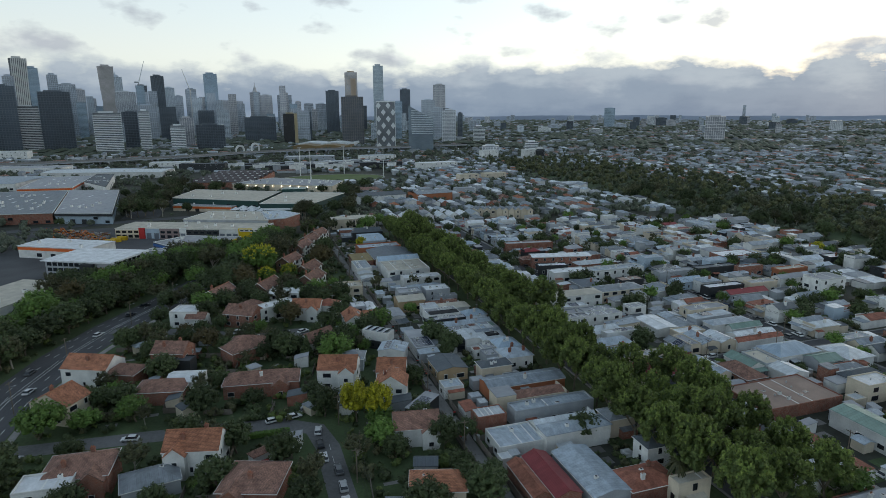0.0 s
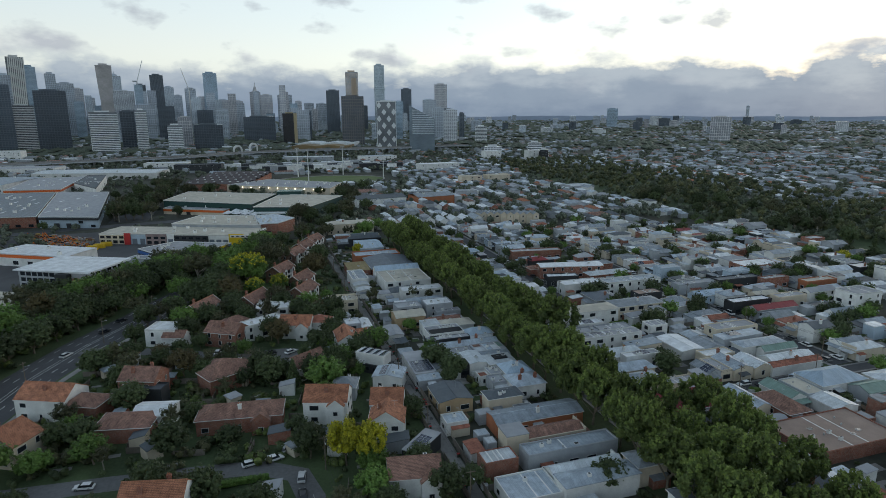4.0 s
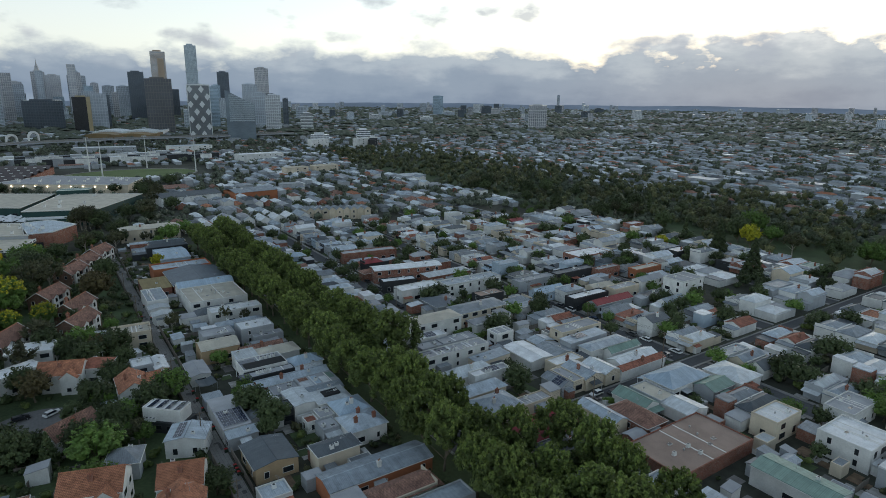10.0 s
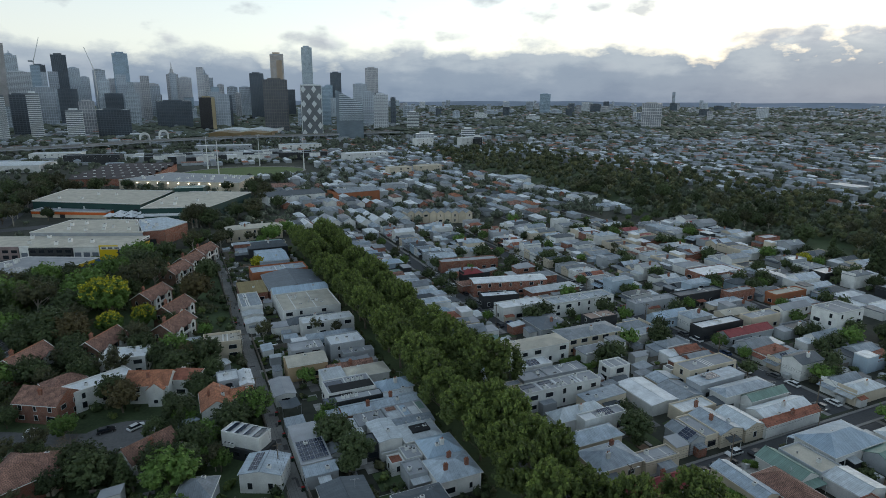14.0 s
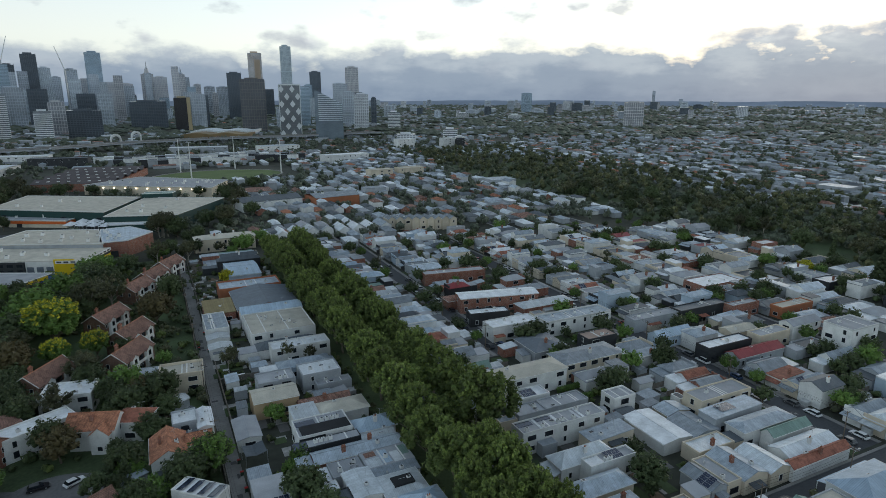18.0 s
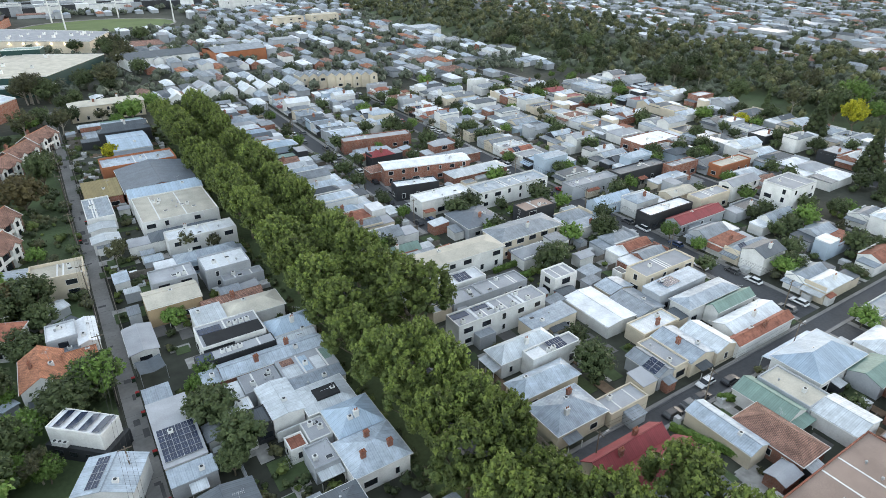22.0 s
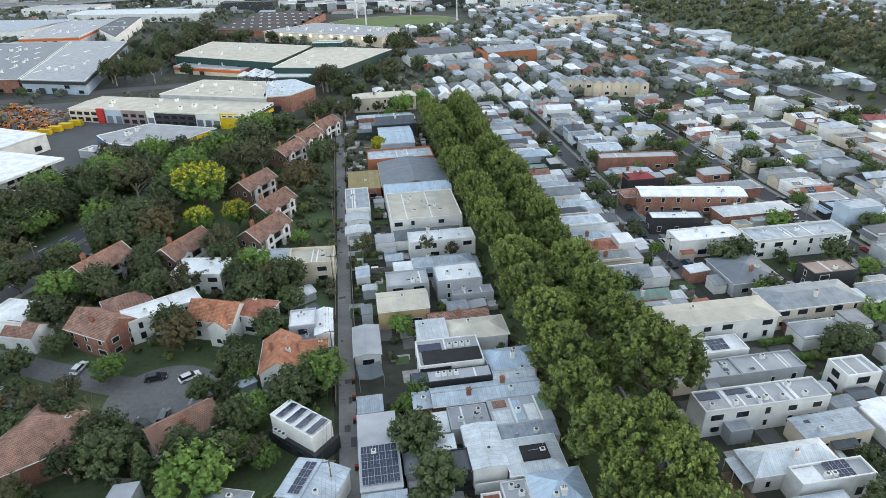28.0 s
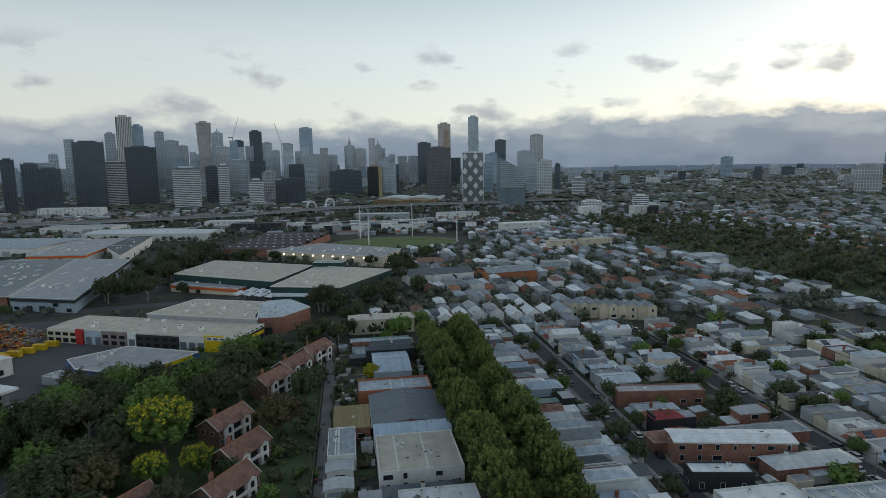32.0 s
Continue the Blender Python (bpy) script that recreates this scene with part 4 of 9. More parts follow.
street("road_terraces", 139.6, 40, 146.8, 160.9, "y", "asphalt terrace street lined with parked cars")
street("road_brick", 88, 255, 94.4, 640, "y", "asphalt street with parked cars beside brick flats")
street("road_east", 193, 168, 200, 640, "y", "asphalt street between rows of cottages")
street("road_east", 193, 40, 200, 160.9, "y", "asphalt street between rows of cottages")
street("road_park", 246, 168, 253, 640, "y", "asphalt street near the park")
street("road_park", 246, 40, 253, 160.9, "y", "asphalt street near the park")
slab("grass_reserve", 37.6, 80, 46.6, 420, 0.05, M_GRASS, "grassy verge under the avenue of plane trees")
slab("grass_reserve", 55.4, 80, 61.2, 420, 0.05, M_GRASS, "grassy verge under the avenue of plane trees")
slab("grass_park", 300, 120, 420, 760, 0.04, M_GRASS, "park lawn under large trees")

# ---------------------------------------------------------------- the avenue of plane trees
def avenue():
    """Two rows of plane trees whose crowns meet over the street; some much larger."""
    rnd = random.Random(11)
    big = {(42.6, 197): 15.5, (57.6, 212): 19.5, (42.2, 208): 14.5, (56.8, 225): 17, (42.4, 219): 15.5, (49.6, 215): 12.5, (42.6, 231): 16.5, (50, 235): 12.5, (56.8, 238): 17, (42.4, 243): 16, (49.6, 249): 12.5, (56.0, 252): 16, (43.0, 256): 16.5}
    for (x, y), h in big.items():
        tree("plane", x, y, h, 1.02 if h > 17 else 0.94 * 15.5 / h + 0.06, "very large leafy plane tree in the double avenue" if h > 18 else "", group="avenue of plane trees")
    y = 92.0
    while y < 408:
        thin = 157 < y < 203             # here only the western trees have grown wide
        for x in (42.0, 49.6) if thin else (41.6, 54.0, 66.0) if y < 155 else (42.2, 56.0):
            px, py = x + rnd.uniform(-0.9, 0.9), y + rnd.uniform(-1.4, 1.4)
            h = rnd.uniform(13.5, 18.5)
            if all((px - a) ** 2 + (py - b) ** 2 > 50 for a, b in big):
                tree("plane", px, py, h, 15.0 / h * rnd.uniform(0.80, 1.02), group="avenue of plane trees")
        if not 150 < y < 258:
            tree("plane", 49.4 + rnd.uniform(-1, 1), y + 4.6, rnd.uniform(9.0, 11.5), 1.0, group="avenue of plane trees")
        y += (11.0 if y < 155 else 9.8) + rnd.uniform(-0.8, 0.8)


avenue()

# ---------------------------------------------------------------- buildings placed one by one
# terraces between the lane and the avenue
def roof_patch(top, x0, y0, x1, y1, z, mat, name="roof_deck", label="", th=0.07):
    """A sheet, deck or membrane laid on a roof; x, y from the middle of the house."""
    q = Mesh()
    q.box(x0, x1, y0, y1, z, z + th)
    return part(name, q, mat, top, label)


def skylight_row(top, x, y, z, n, step=1.1, dx=1, k=0):
    for i in range(n):
        part(("air_conditioner", "roof_vent", "skylight")[k], vent_data(k), None, top, at=pose(x + i * step * dx, y + i * step * (1 - dx), z))


house(2.0, 197.0, 8.8, 214.2, 3.9, "flatgrey", "skillion", "white", win='s', rise=0.3, axis='y', solar=(6, 5, 0.5, 0.3), label="long white garage with a grey roof and solar panels")
house(2.1, 216.0, 6.9, 220.4, 2.9, "zinc", "skillion", "grey", win='', rise=0.3, axis='y')
house(2.1, 233.0, 7.6, 244.0, 3.3, "flatgrey", "gable", "white", axis='y', rise=0.5, win='s')
house(8.0, 246.6, 20.0, 254.6, 5.2, "cream", "gable", "tan", win='s', axis='x', rise=1.2, vents=1)
house(10.9, 256.3, 21.3, 263.5, 5.4, "flatgrey", "flat", "grey", win='s', vents=3, dark=True, axis='x')
house(23.3, 256.3, 34.7, 264.8, 5.4, "white", "flat", "grey", win='s', vents=3, axis='x')
house(26.6, 252.6, 36.8, 256.2, 3.3, "flatgrey", "flat", "grey", win='s', vents=2, axis='x')
house(19.2, 242.6, 33.4, 246.4, 3.2, "tile", "gable", "brick", win='', rise=1.3, chim=1, brick='brick', axis='x')
house(16.0, 234.2, 22.6, 241.6, 4.5, "pale", "skillion", "white", win='w', rise=0.4, axis='y')
house(22.7, 234.4, 35.7, 241.4, 4.0, "cream", "hip", "white", win='', rise=1.2, axis='x')
# the white house with a black roof deck
top = house(15.0, 224.8, 28.3, 233.6, 5.0, "flatgrey", "flat", "white", win='w', parapet=0.35, dark=True, axis='x', label="white two-storey house with a black roof deck and air conditioners")
roof_patch(top, -5.8, -4.1, 6.3, 0.2, 5.36, M_TAR, label="black roof deck")
roof_patch(top, -6.2, 0.6, -1.4, 3.0, 5.13, M_PANEL, "solar_sheet", th=0.1)
skylight_row(top, 0.4, 1.4, 5.13, 4, 1.3)
q = Mesh()
q.box(-6.6, -0.2, -4.46, -4.402, 2.4, 4.7)
part("cladding_panel", q, WALLS["dark"][0], top, "black metal cladding")
for u in (1.4, 3.4):
    part("window", window_data(1.1, 0.8, True, 1), None, top, at=pose(u, -4.4, 3.2))
top = house(12.8, 220.4, 29.0, 223.8, 4.6, "flatgrey", "flat", "dark", win='', parapet=0.15, axis='x', label="long narrow black clad house with a grey roof")
roof_patch(top, -7.8, -1.3, -4.6, 1.3, 4.73, M_PANEL, "solar_sheet", th=0.1)
skylight_row(top, -2.6, 0.0, 4.73, 4, 1.2)
house(29.3, 223.1, 39.0, 229.2, 3.8, "blue", "hip", "white", win='', rise=1.8, chim=1, brick='white', axis='x')
house(29.2, 219.8, 37.6, 222.8, 3.6, "pale", "gable", "white", win='', rise=0.7, vents=2, axis='x')
house(16.2, 214.6, 37.4, 219.4, 3.9, "zinc", "gable", "brick", win='s', axis='x', rise=0.9, chim=2, brick='brick', label="long red brick terrace house with a grey metal roof")
house(12.6, 214.8, 16.0, 219.2, 3.3, "zinc", "skillion", "brick", win='s', axis='y', rise=0.3)
# grey flat roofs with faded painted patches
top = house(26.2, 207.0, 37.5, 214.2, 4.0, "flatgrey", "flat", "grey", win='', parapet=0.2, axis='x', label="grey flat-roofed house with faded paint patches on the roof")
for a, b, c, d, m, w in ((-5.2, -3.0, -1.9, 0.4, "pale", "faded pale paint"), (-1.6, -2.6, 0.5, 2.6, "blue", "faded blue paint"), (0.9, -3.0, 3.0, 1.2, "white", "white sheet"), (-4.8, 1.0, -2.2, 3.0, "tile", "faded brown paint"), (3.4, -1.0, 5.2, 2.8, "green", "faded green paint")):
    roof_patch(top, a, b, c, d, 4.13, ROOFS[m][0], "roof_patch", w, 0.03)
house(18.6, 208.2, 26.0, 214.0, 3.5, "flatgrey", "flat", "grey", win='w', vents=4, parapet=0.2, axis='x')
house(15.8, 208.6, 18.4, 213.4, 2.9, "white", "skillion", "white", win='w', rise=0.3, vents=1, axis='y')
house(20.5, 197.9, 26.3, 207.9, 4.4, "pale", "gable", "white", win='s', rise=0.4, axis='y', vents=1)
house(14.1, 202.9, 18.7, 206.6, 4.3, "pale", "flat", "white", win='sw', parapet=0.12, axis='x')
top = house(17.4, 197.8, 20.3, 202.8, 4.3, "slate", "flat", "dark", win='sw', parapet=0.3, dark=True, axis='x')
roof_patch(top, -1.1, -2.1, 1.1, 0.2, 4.13, M_TAR, label="black roof deck")
# white house with a black roof terrace, and the blue hipped roof beside it
top = house(26.6, 195.9, 35.6, 203.2, 4.2, "pale", "hip", "white", win='s', rise=1.0, axis='x')
roof_patch(top, -2.2, -1.9, 2.4, 1.2, 4.5, M_TAR, label="black roof terrace", th=0.85)
house(26.6, 203.5, 37.2, 206.8, 3.6, "zinc", "skillion", "white", win='', rise=0.5, vents=2, axis='y')
house(28.8, 187.6, 37.3, 195.4, 4.2, "blue", "hip", "white", win='', rise=2.2, chim=1, brick='white', axis='x')
house(24.3, 190.0, 28.5, 195.3, 3.5, "flatgrey", "flat", "white", win='s', parapet=0.3, vents=4, axis='y')
house(20.8, 190.2, 24.0, 193.9, 2.9, "rust", "flat", "white", win='sw', rise=0.3, axis='y', name="shed", label="small white shed with a red roof beside a lawn")
house(27.4, 178.3, 37.4, 186.9, 4.2, "zinc", "hip", "white", win='s', rise=1.8, chim=3, brick='brick', axis='x')
house(22.7, 184.0, 27.2, 189.6, 3.3, "flatgrey", "flat", "grey", win='', vents=2, axis='x')
house(15.6, 197.3, 17.2, 197.6, 2.1, "white", "flat", "white", win='', parapet=0, detail=0, name="garden_wall", label="white rendered garden wall beside a lawn")
house(13.0, 188.4, 13.3, 197.2, 1.9, "grey", "flat", "grey", win='', parapet=0, detail=0, name="garden_wall", label="grey rendered garden wall beside a lawn")
house(20.5, 196.6, 26.3, 196.9, 2.2, "white", "flat", "white", win='', parapet=0, detail=0, name="garden_wall", label="white rendered garden wall beside a lawn")
house(1.6, 307.7, 9.4, 325.1, 4.6, "zinc", "flat", "white", win='s', vents=3, axis='y')
house(1.6, 301.8, 8.5, 307.2, 3.3, "pale", "gable", "white", win='s', axis='y', rise=0.6)
house(1.4, 292.4, 8.4, 297.8, 3.4, "pale", "gable", "white", win='s', axis='y', rise=0.6)
house(2.9, 325.6, 13.9, 341.2, 4.2, "olive", "skillion", "brick", win='s', axis='y', rise=0.8)
house(14.6, 323.6, 37.4, 349.5, 4.9, "steel", "gable", "brick", win='', rise=1.8, name='warehouse', axis='y')
house(10.8, 351.6, 36.2, 363.5, 4.9, "zinc", "flat", "orange", win='s', parapet=0.8, vents=3, name='warehouse', axis='x')
house(17.1, 371.3, 31.2, 394.7, 5.2, "blue", "gable", "bluegrey", win='s', axis='x', rise=1.2)
house(14.7, 316.2, 37.2, 323.0, 5.7, "blue", "gable", "white", win='s', parapet=0.9, vents=3, axis='x')
house(15.0, 294.5, 36.8, 315.8, 5.4, "cream", "flat", "white", win='s', vents=9, axis='x')
house(18.9, 278.6, 37.6, 285.4, 5.4, "white", "flat", "white", win='s', vents=4, axis='x')
# houses between the avenue and the brick street
house(61.4, 168.0, 73.3, 176.4, 3.8, "zinc", "hip", "cream", win='s', rise=1.9, chim=2, vents=1, axis='x')
house(73.6, 166.9, 83.6, 171.5, 3.0, "flatgrey", "flat", "cream", win='', axis='x')
house(62.3, 178.5, 76.5, 183.9, 3.7, "zinc", "hip", "cream", win='sw', rise=1.8, axis='x')
house(65.1, 188.9, 80.2, 194.3, 3.9, "pale", "hip", "white", win='sw', rise=2.2, chim=1, verandah='w', axis='x')
top = house(70.2, 185.1, 83.2, 188.8, 4.9, "flatgrey", "flat", "white", win='s', solar=(4, 2, 0.6, 0.5), dark=True, axis='x')
roof_patch(top, -6.0, -1.4, -2.6, 1.4, 5.03, ROOFS["white"][0], "roof_sheet", "white roof sheet")
skylight_row(top, -1.6, -0.9, 5.03, 2, 1.2)
house(78.6, 194.6, 91.3, 200.0, 3.6, "zinc", "skillion", "cream", win='s', rise=0.6, vents=3, axis='x')
top = house(63.4, 201.8, 88.1, 207.2, 5.7, "flatgrey", "flat", "white", win='s', vents=3, axis='x')
for u in (-7.0, -1.5, 4.5, 5.8):
    roof_patch(top, u, -2.4, u + 0.7, 2.4, 5.83, ROOFS["white"][0], "roof_sheet", "white roof sheet")
roof_patch(top, -11.8, 0.4, -7.6, 2.3, 5.83, M_PANEL, "solar_sheet", th=0.1)
roof_patch(top, -6.0, 0.9, -2.0, 2.3, 5.83, M_PANEL, "solar_sheet", th=0.1)
skylight_row(top, -10.5, -1.4, 5.83, 5, 4.6)
house(72.3, 219.4, 83.7, 224.8, 3.8, "white", "flat", "white", win='s', solar=(4, 2, 0.5, 0.5), axis='x')
house(77.9, 212.4, 91.5, 217.8, 3.6, "flatgrey", "flat", "grey", win='s', vents=3, axis='x')
house(69.1, 212.3, 77.8, 217.7, 3.6, "flatgrey", "flat", "grey", win='', vents=2, axis='x')
house(66.5, 226.8, 95.0, 234.6, 6.2, "cream", "hip", "white", win="sw", rise=0.9, name="apartment_block", label="long three-storey white apartment block with a low cream roof", axis="x")
house(95.2, 206.3, 102.6, 211.7, 5.4, "flatgrey", "flat", "white", win='sw', dark=True, axis='x')
house(94.0, 187.1, 103.1, 201.8, 3.3, "white", "gable", "white", win='', rise=0.5, axis='y')
house(103.2, 186.1, 111.7, 195.7, 3.3, "grey", "gable", "grey", win='s', axis='y', rise=1.0)
house(104.8, 196.4, 112.3, 201.8, 3.5, "zinc", "gable", "cream", win='s', axis='y', rise=0.8)
house(114.8, 194.7, 133.6, 201.1, 5.6, "flatgrey", "flat", "cream", win='sw', vents=1, axis='x')
house(111.8, 187.7, 128.9, 193.1, 5.1, "zinc", "skillion", "grey", win='s', solar=(5, 2, 0.4, 0.6), rise=0.5, dark=True, axis='x')
house(113.4, 180.5, 131.7, 185.9, 4.8, "zinc", "hip", "white", win='s', dark=True, rise=1.0, axis='x')
house(89.4, 169.2, 94.0, 177.7, 3.6, "grey", "gable", "grey", win='s', axis='y', rise=1.1, solar=(3, 2, 0.25, 0.3))
house(94.0, 169.1, 98.4, 179.1, 3.6, "flatgrey", "flat", "cream", win='s', vents=2, dark=True, axis='y')
house(98.5, 168.4, 106.0, 179.2, 3.8, "zinc", "gable", "cream", win='s', axis='y', rise=1.2, chim=1)
house(106.1, 167.7, 112.7, 177.5, 3.8, "pale", "gable", "cream", win='s', axis='y', rise=1.2)
house(112.4, 166.9, 133.0, 169.9, 3.5, "rust", "gable", "white", win='', axis='x', rise=1.0, chim=1)
house(115.3, 170.0, 133.3, 175.4, 3.6, "pale", "gable", "white", win='', axis='x', rise=1.0, chim=1)
house(119.1, 177.0, 133.3, 180.4, 4.1, "green", "gable", "white", win='s', axis='x', rise=1.2)
# south side of the side street
house(114.4, 150.6, 131.8, 160.8, 3.9, "blue", "hip", "white", win="s", rise=2.2, verandah="n")
house(60.8, 157.2, 77.6, 161.6, 3.8, "red", "gable", "cream", win='s', rise=1.7, chim=2, axis='x')
house(63.0, 151.6, 79.0, 157.1, 3.8, "red", "gable", "cream", win='s', rise=1.7, chim=1, axis='x')
house(91.6, 141.2, 99.3, 154.3, 3.3, "tile", "hip", "brick", turn=0, rise=2.4, win='sw')
house(99.6, 148.4, 105.6, 159.6, 3.3, "green", "gable", "white", win='', axis='y', rise=1.4)
house(105.7, 147.9, 112.6, 158.6, 3.6, "cream", "flat", "grey", win='s', vents=2, axis='x')
house(86.4, 147.1, 91.2, 160.4, 3.5, "zinc", "gable", "cream", win='', axis='y', rise=0.9)
house(106.3, 139.4, 114.3, 147.8, 3.4, "pale", "gable", "white", win='', axis='y', rise=1.0)
house(80.9, 123.6, 109.0, 139.3, 3.4, "brown", "flat", "brick", win='', vents=9, parapet=0.4, name='hall', label='low brick hall with a wide brownish gravel roof', axis='x')
house(117.3, 122.4, 128.9, 129.3, 5.6, "white", "flat", "cream", win='sw', vents=3, dark=True, axis='x')
house(96.4, 99.9, 104.5, 117.1, 4.9, "green", "gable", "white", win='sw', axis='y', rise=0.8, name='warehouse', label='long white warehouse with a faded green roof')
house(122.7, 103.7, 135.7, 115.7, 5.7, "white", "flat", "white", win='sw', vents=3, dark=True, axis='x')
house(139.5, 114.4, 153.5, 122.0, 4.8, "flatgrey", "flat", "white", win='sw', vents=3, axis='x')
house(135.3, 142.5, 146.3, 154.5, 3.4, "pale", "hip", "white", win='', rise=1.8, axis='y')
house(124.1, 143.9, 134.1, 150.3, 3.3, "green", "gable", "grey", win='', rise=1.2, axis='x')
# streets of terraces to the east
house(96.5, 229.4, 118.6, 238.4, 5.6, "grey", "hip", "cream", win="sw", rise=1.3, chim=1)
house(95.8, 244.2, 108.6, 257.0, 3.8, "steel", "hip", "grey", win="s", rise=1.6, chim=1)
house(194.1, 203.9, 208.6, 213.9, 8.6, "flatgrey", "flat", "white", win='sw', vents=3, name='apartment_block', label='four-storey white apartment block with square windows', axis='x')
house(115.5, 242.1, 127.5, 248.1, 5.4, "brown", "flat", "dark", win='sw', vents=3, parapet=0.3, axis='x')
house(95.5, 292.0, 128.5, 300.0, 6.3, "white", "gable", "brick", turn=-12, axis="x", rise=0.6, win="swe", name="apartment_block", label="three-storey red brick flats with white balconies and roof", vents=3)
house(92.2, 279.6, 107.8, 285.2, 4.9, "pale", "flat", "dark", turn=-11, win="sw", vents=2)
house(92.1, 265.0, 111.5, 272.5, 5.1, "white", "flat", "white", win='sw', vents=3, dark=True, axis='x')
house(97.5, 332.6, 127.0, 339.0, 5.0, "flatgrey", "flat", "brick", turn=-8, win="s", vents=1, name="apartment_block", label="low red brick flats with a grey flat roof")
house(96.7, 343.3, 110.0, 353.0, 5.1, "zinc", "gable", "grey", win='s', rise=1.0, axis='x')
house(69.6, 343.7, 80.9, 350.4, 4.9, "blue", "hip", "bluegrey", win='s', rise=1.4, axis='x')
house(92.5, 300.9, 106.5, 307.4, 3.8, "tile", "hip", "brick", win='', rise=1.3, axis='x')
house(111.6, 260.4, 140.7, 268.4, 5.4, "zinc", "flat", "white", win='sw', parapet=0.7, vents=4, axis='x')
house(115.3, 280.9, 139.0, 287.9, 3.8, "pale", "hip", "brick", win='', rise=1.3, axis='x')
house(113.2, 299.8, 140.3, 306.3, 3.8, "grey", "hip", "brick", win='', rise=1.3, axis='x')
house(200.0, 269.5, 223.4, 280.9, 4.1, "white", "flat", "brick", win='sw', parapet=0.3, vents=2, axis='x')
house(187.0, 244.4, 202.0, 248.6, 5.1, "flatgrey", "flat", "brick", win='sw', vents=1, axis='x')
house(204.3, 236.0, 222.7, 241.4, 4.4, "cream", "flat", "orange", win='sw', vents=1, axis='x')
house(166.4, 227.8, 179.0, 233.2, 4.1, "cream", "gable", "cream", win='sw', rise=0.8, axis='x')
house(170.0, 219.3, 185.1, 224.7, 5.1, "flatgrey", "flat", "cream", win='sw', axis='x')
house(187.8, 220.2, 203.3, 225.6, 5.7, "flatgrey", "gable", "white", win='sw', rise=1.2, axis='x')
house(145.6, 219.4, 165.7, 224.8, 5.2, "white", "flat", "dark", win='sw', vents=3, dark=True, axis='x')
house(140.1, 235.2, 155.9, 240.6, 4.1, "blue", "gable", "bluegrey", win='s', axis='x', rise=1.6)
house(151.3, 212.6, 172.8, 218.0, 3.8, "red", "gable", "grey", win='s', rise=1.3, axis='x')
house(164.5, 248.7, 189.2, 254.4, 5.2, "slate", "flat", "dark", win='sw', vents=2, axis='x')
house(142.9, 250.0, 164.4, 255.4, 4.6, "flatgrey", "flat", "grey", win='sw', vents=3, axis='x')
# white terrace row with small gables
house(124.3, 451.0, 128.9, 462.0, 7.2, "grey", "gable", "cream", axis="y", rise=1.5, win="s", name="terrace_house", group="gabled terrace row")
house(129.0, 449.1, 133.6, 460.1, 7.2, "grey", "gable", "cream", axis="y", rise=1.5, win="s", name="terrace_house", group="gabled terrace row")
house(133.7, 447.3, 138.2, 458.3, 7.2, "grey", "gable", "cream", axis="y", rise=1.5, win="s", name="terrace_house", group="gabled terrace row")
house(138.3, 445.5, 142.8, 456.5, 7.2, "grey", "gable", "cream", axis="y", rise=1.5, win="s", name="terrace_house", group="gabled terrace row")
house(142.9, 443.7, 147.4, 454.7, 7.2, "grey", "gable", "cream", axis="y", rise=1.5, win="s", name="terrace_house", group="gabled terrace row")
house(147.5, 441.9, 151.9, 452.9, 7.2, "grey", "gable", "cream", axis="y", rise=1.5, win="s", name="terrace_house", group="gabled terrace row")
house(152.0, 440.2, 156.4, 451.2, 7.2, "grey", "gable", "cream", axis="y", rise=1.5, win="s", name="terrace_house", group="gabled terrace row")
house(156.5, 438.4, 160.9, 449.4, 7.2, "grey", "gable", "cream", axis="y", rise=1.5, win="s", name="terrace_house", group="gabled terrace row")
house(161.0, 436.6, 165.6, 447.6, 7.2, "grey", "gable", "cream", axis="y", rise=1.5, win="s", name="terrace_house", group="gabled terrace row")
# gardens and houses west of the lane
def front_gable(top, w, d, h, roof, wall, x=0.1, wide=0.36, out=1.9):
    """A gabled wing that stands out of the front of a house."""
    a = w * x
    b = a + w * wide
    y0, y1, rise = -d / 2 - out, -d / 2 + 2.4, (b - a) * 0.42
    q = Mesh()
    q.box(a, b, y0, -d / 2 - 0.01, 0, h - 0.3)
    q.gable_wall(a, b, y0, y1, h - 0.32, rise, "y")
    wing = part("front_wing", q, WALLS[wall][0], top)
    q = Mesh()
    q.gable(a, b, y0, y1, h - 0.3, rise, "y")
    part("wing_roof", q, ROOFS[roof][0], wing)
    for z in (0.95, 3.6) if h > 5.6 else (0.95,):
        part("window", window_data(1.3, 1.3, False, 1), None, wing, at=pose((a + b) / 2, y0, z))


house(-10.0, 195.8, -1.0, 203.8, 4.6, "zinc", "gable", "white", turn=-25, rise=0.8, axis='y', win='s', solar=(2, 4, 0.3, 0.5))
house(-17.0, 229.0, -9.4, 240.6, 5.0, "orange", "gable", "white", axis='y', rise=2.3, win='sew', chim=1, brick='brick')
house(-9.3, 234.0, -3.4, 239.2, 4.7, "orange", "gable", "white", axis='x', rise=1.5, win='s')
house(-60.9, 248.9, -47.9, 257.9, 5.6, "tile", "gable", "brick", turn=-32, axis='x', rise=2.8, win='sew', chim=1)
house(-50.9, 254.8, -33.9, 261.3, 5.8, "white", "flat", "white", turn=28, win='se', vents=1, dark=True)
house(-56.4, 258.2, -46.4, 266.2, 5.3, "tile", "hip", "brick", turn=28, rise=2.2, win='')
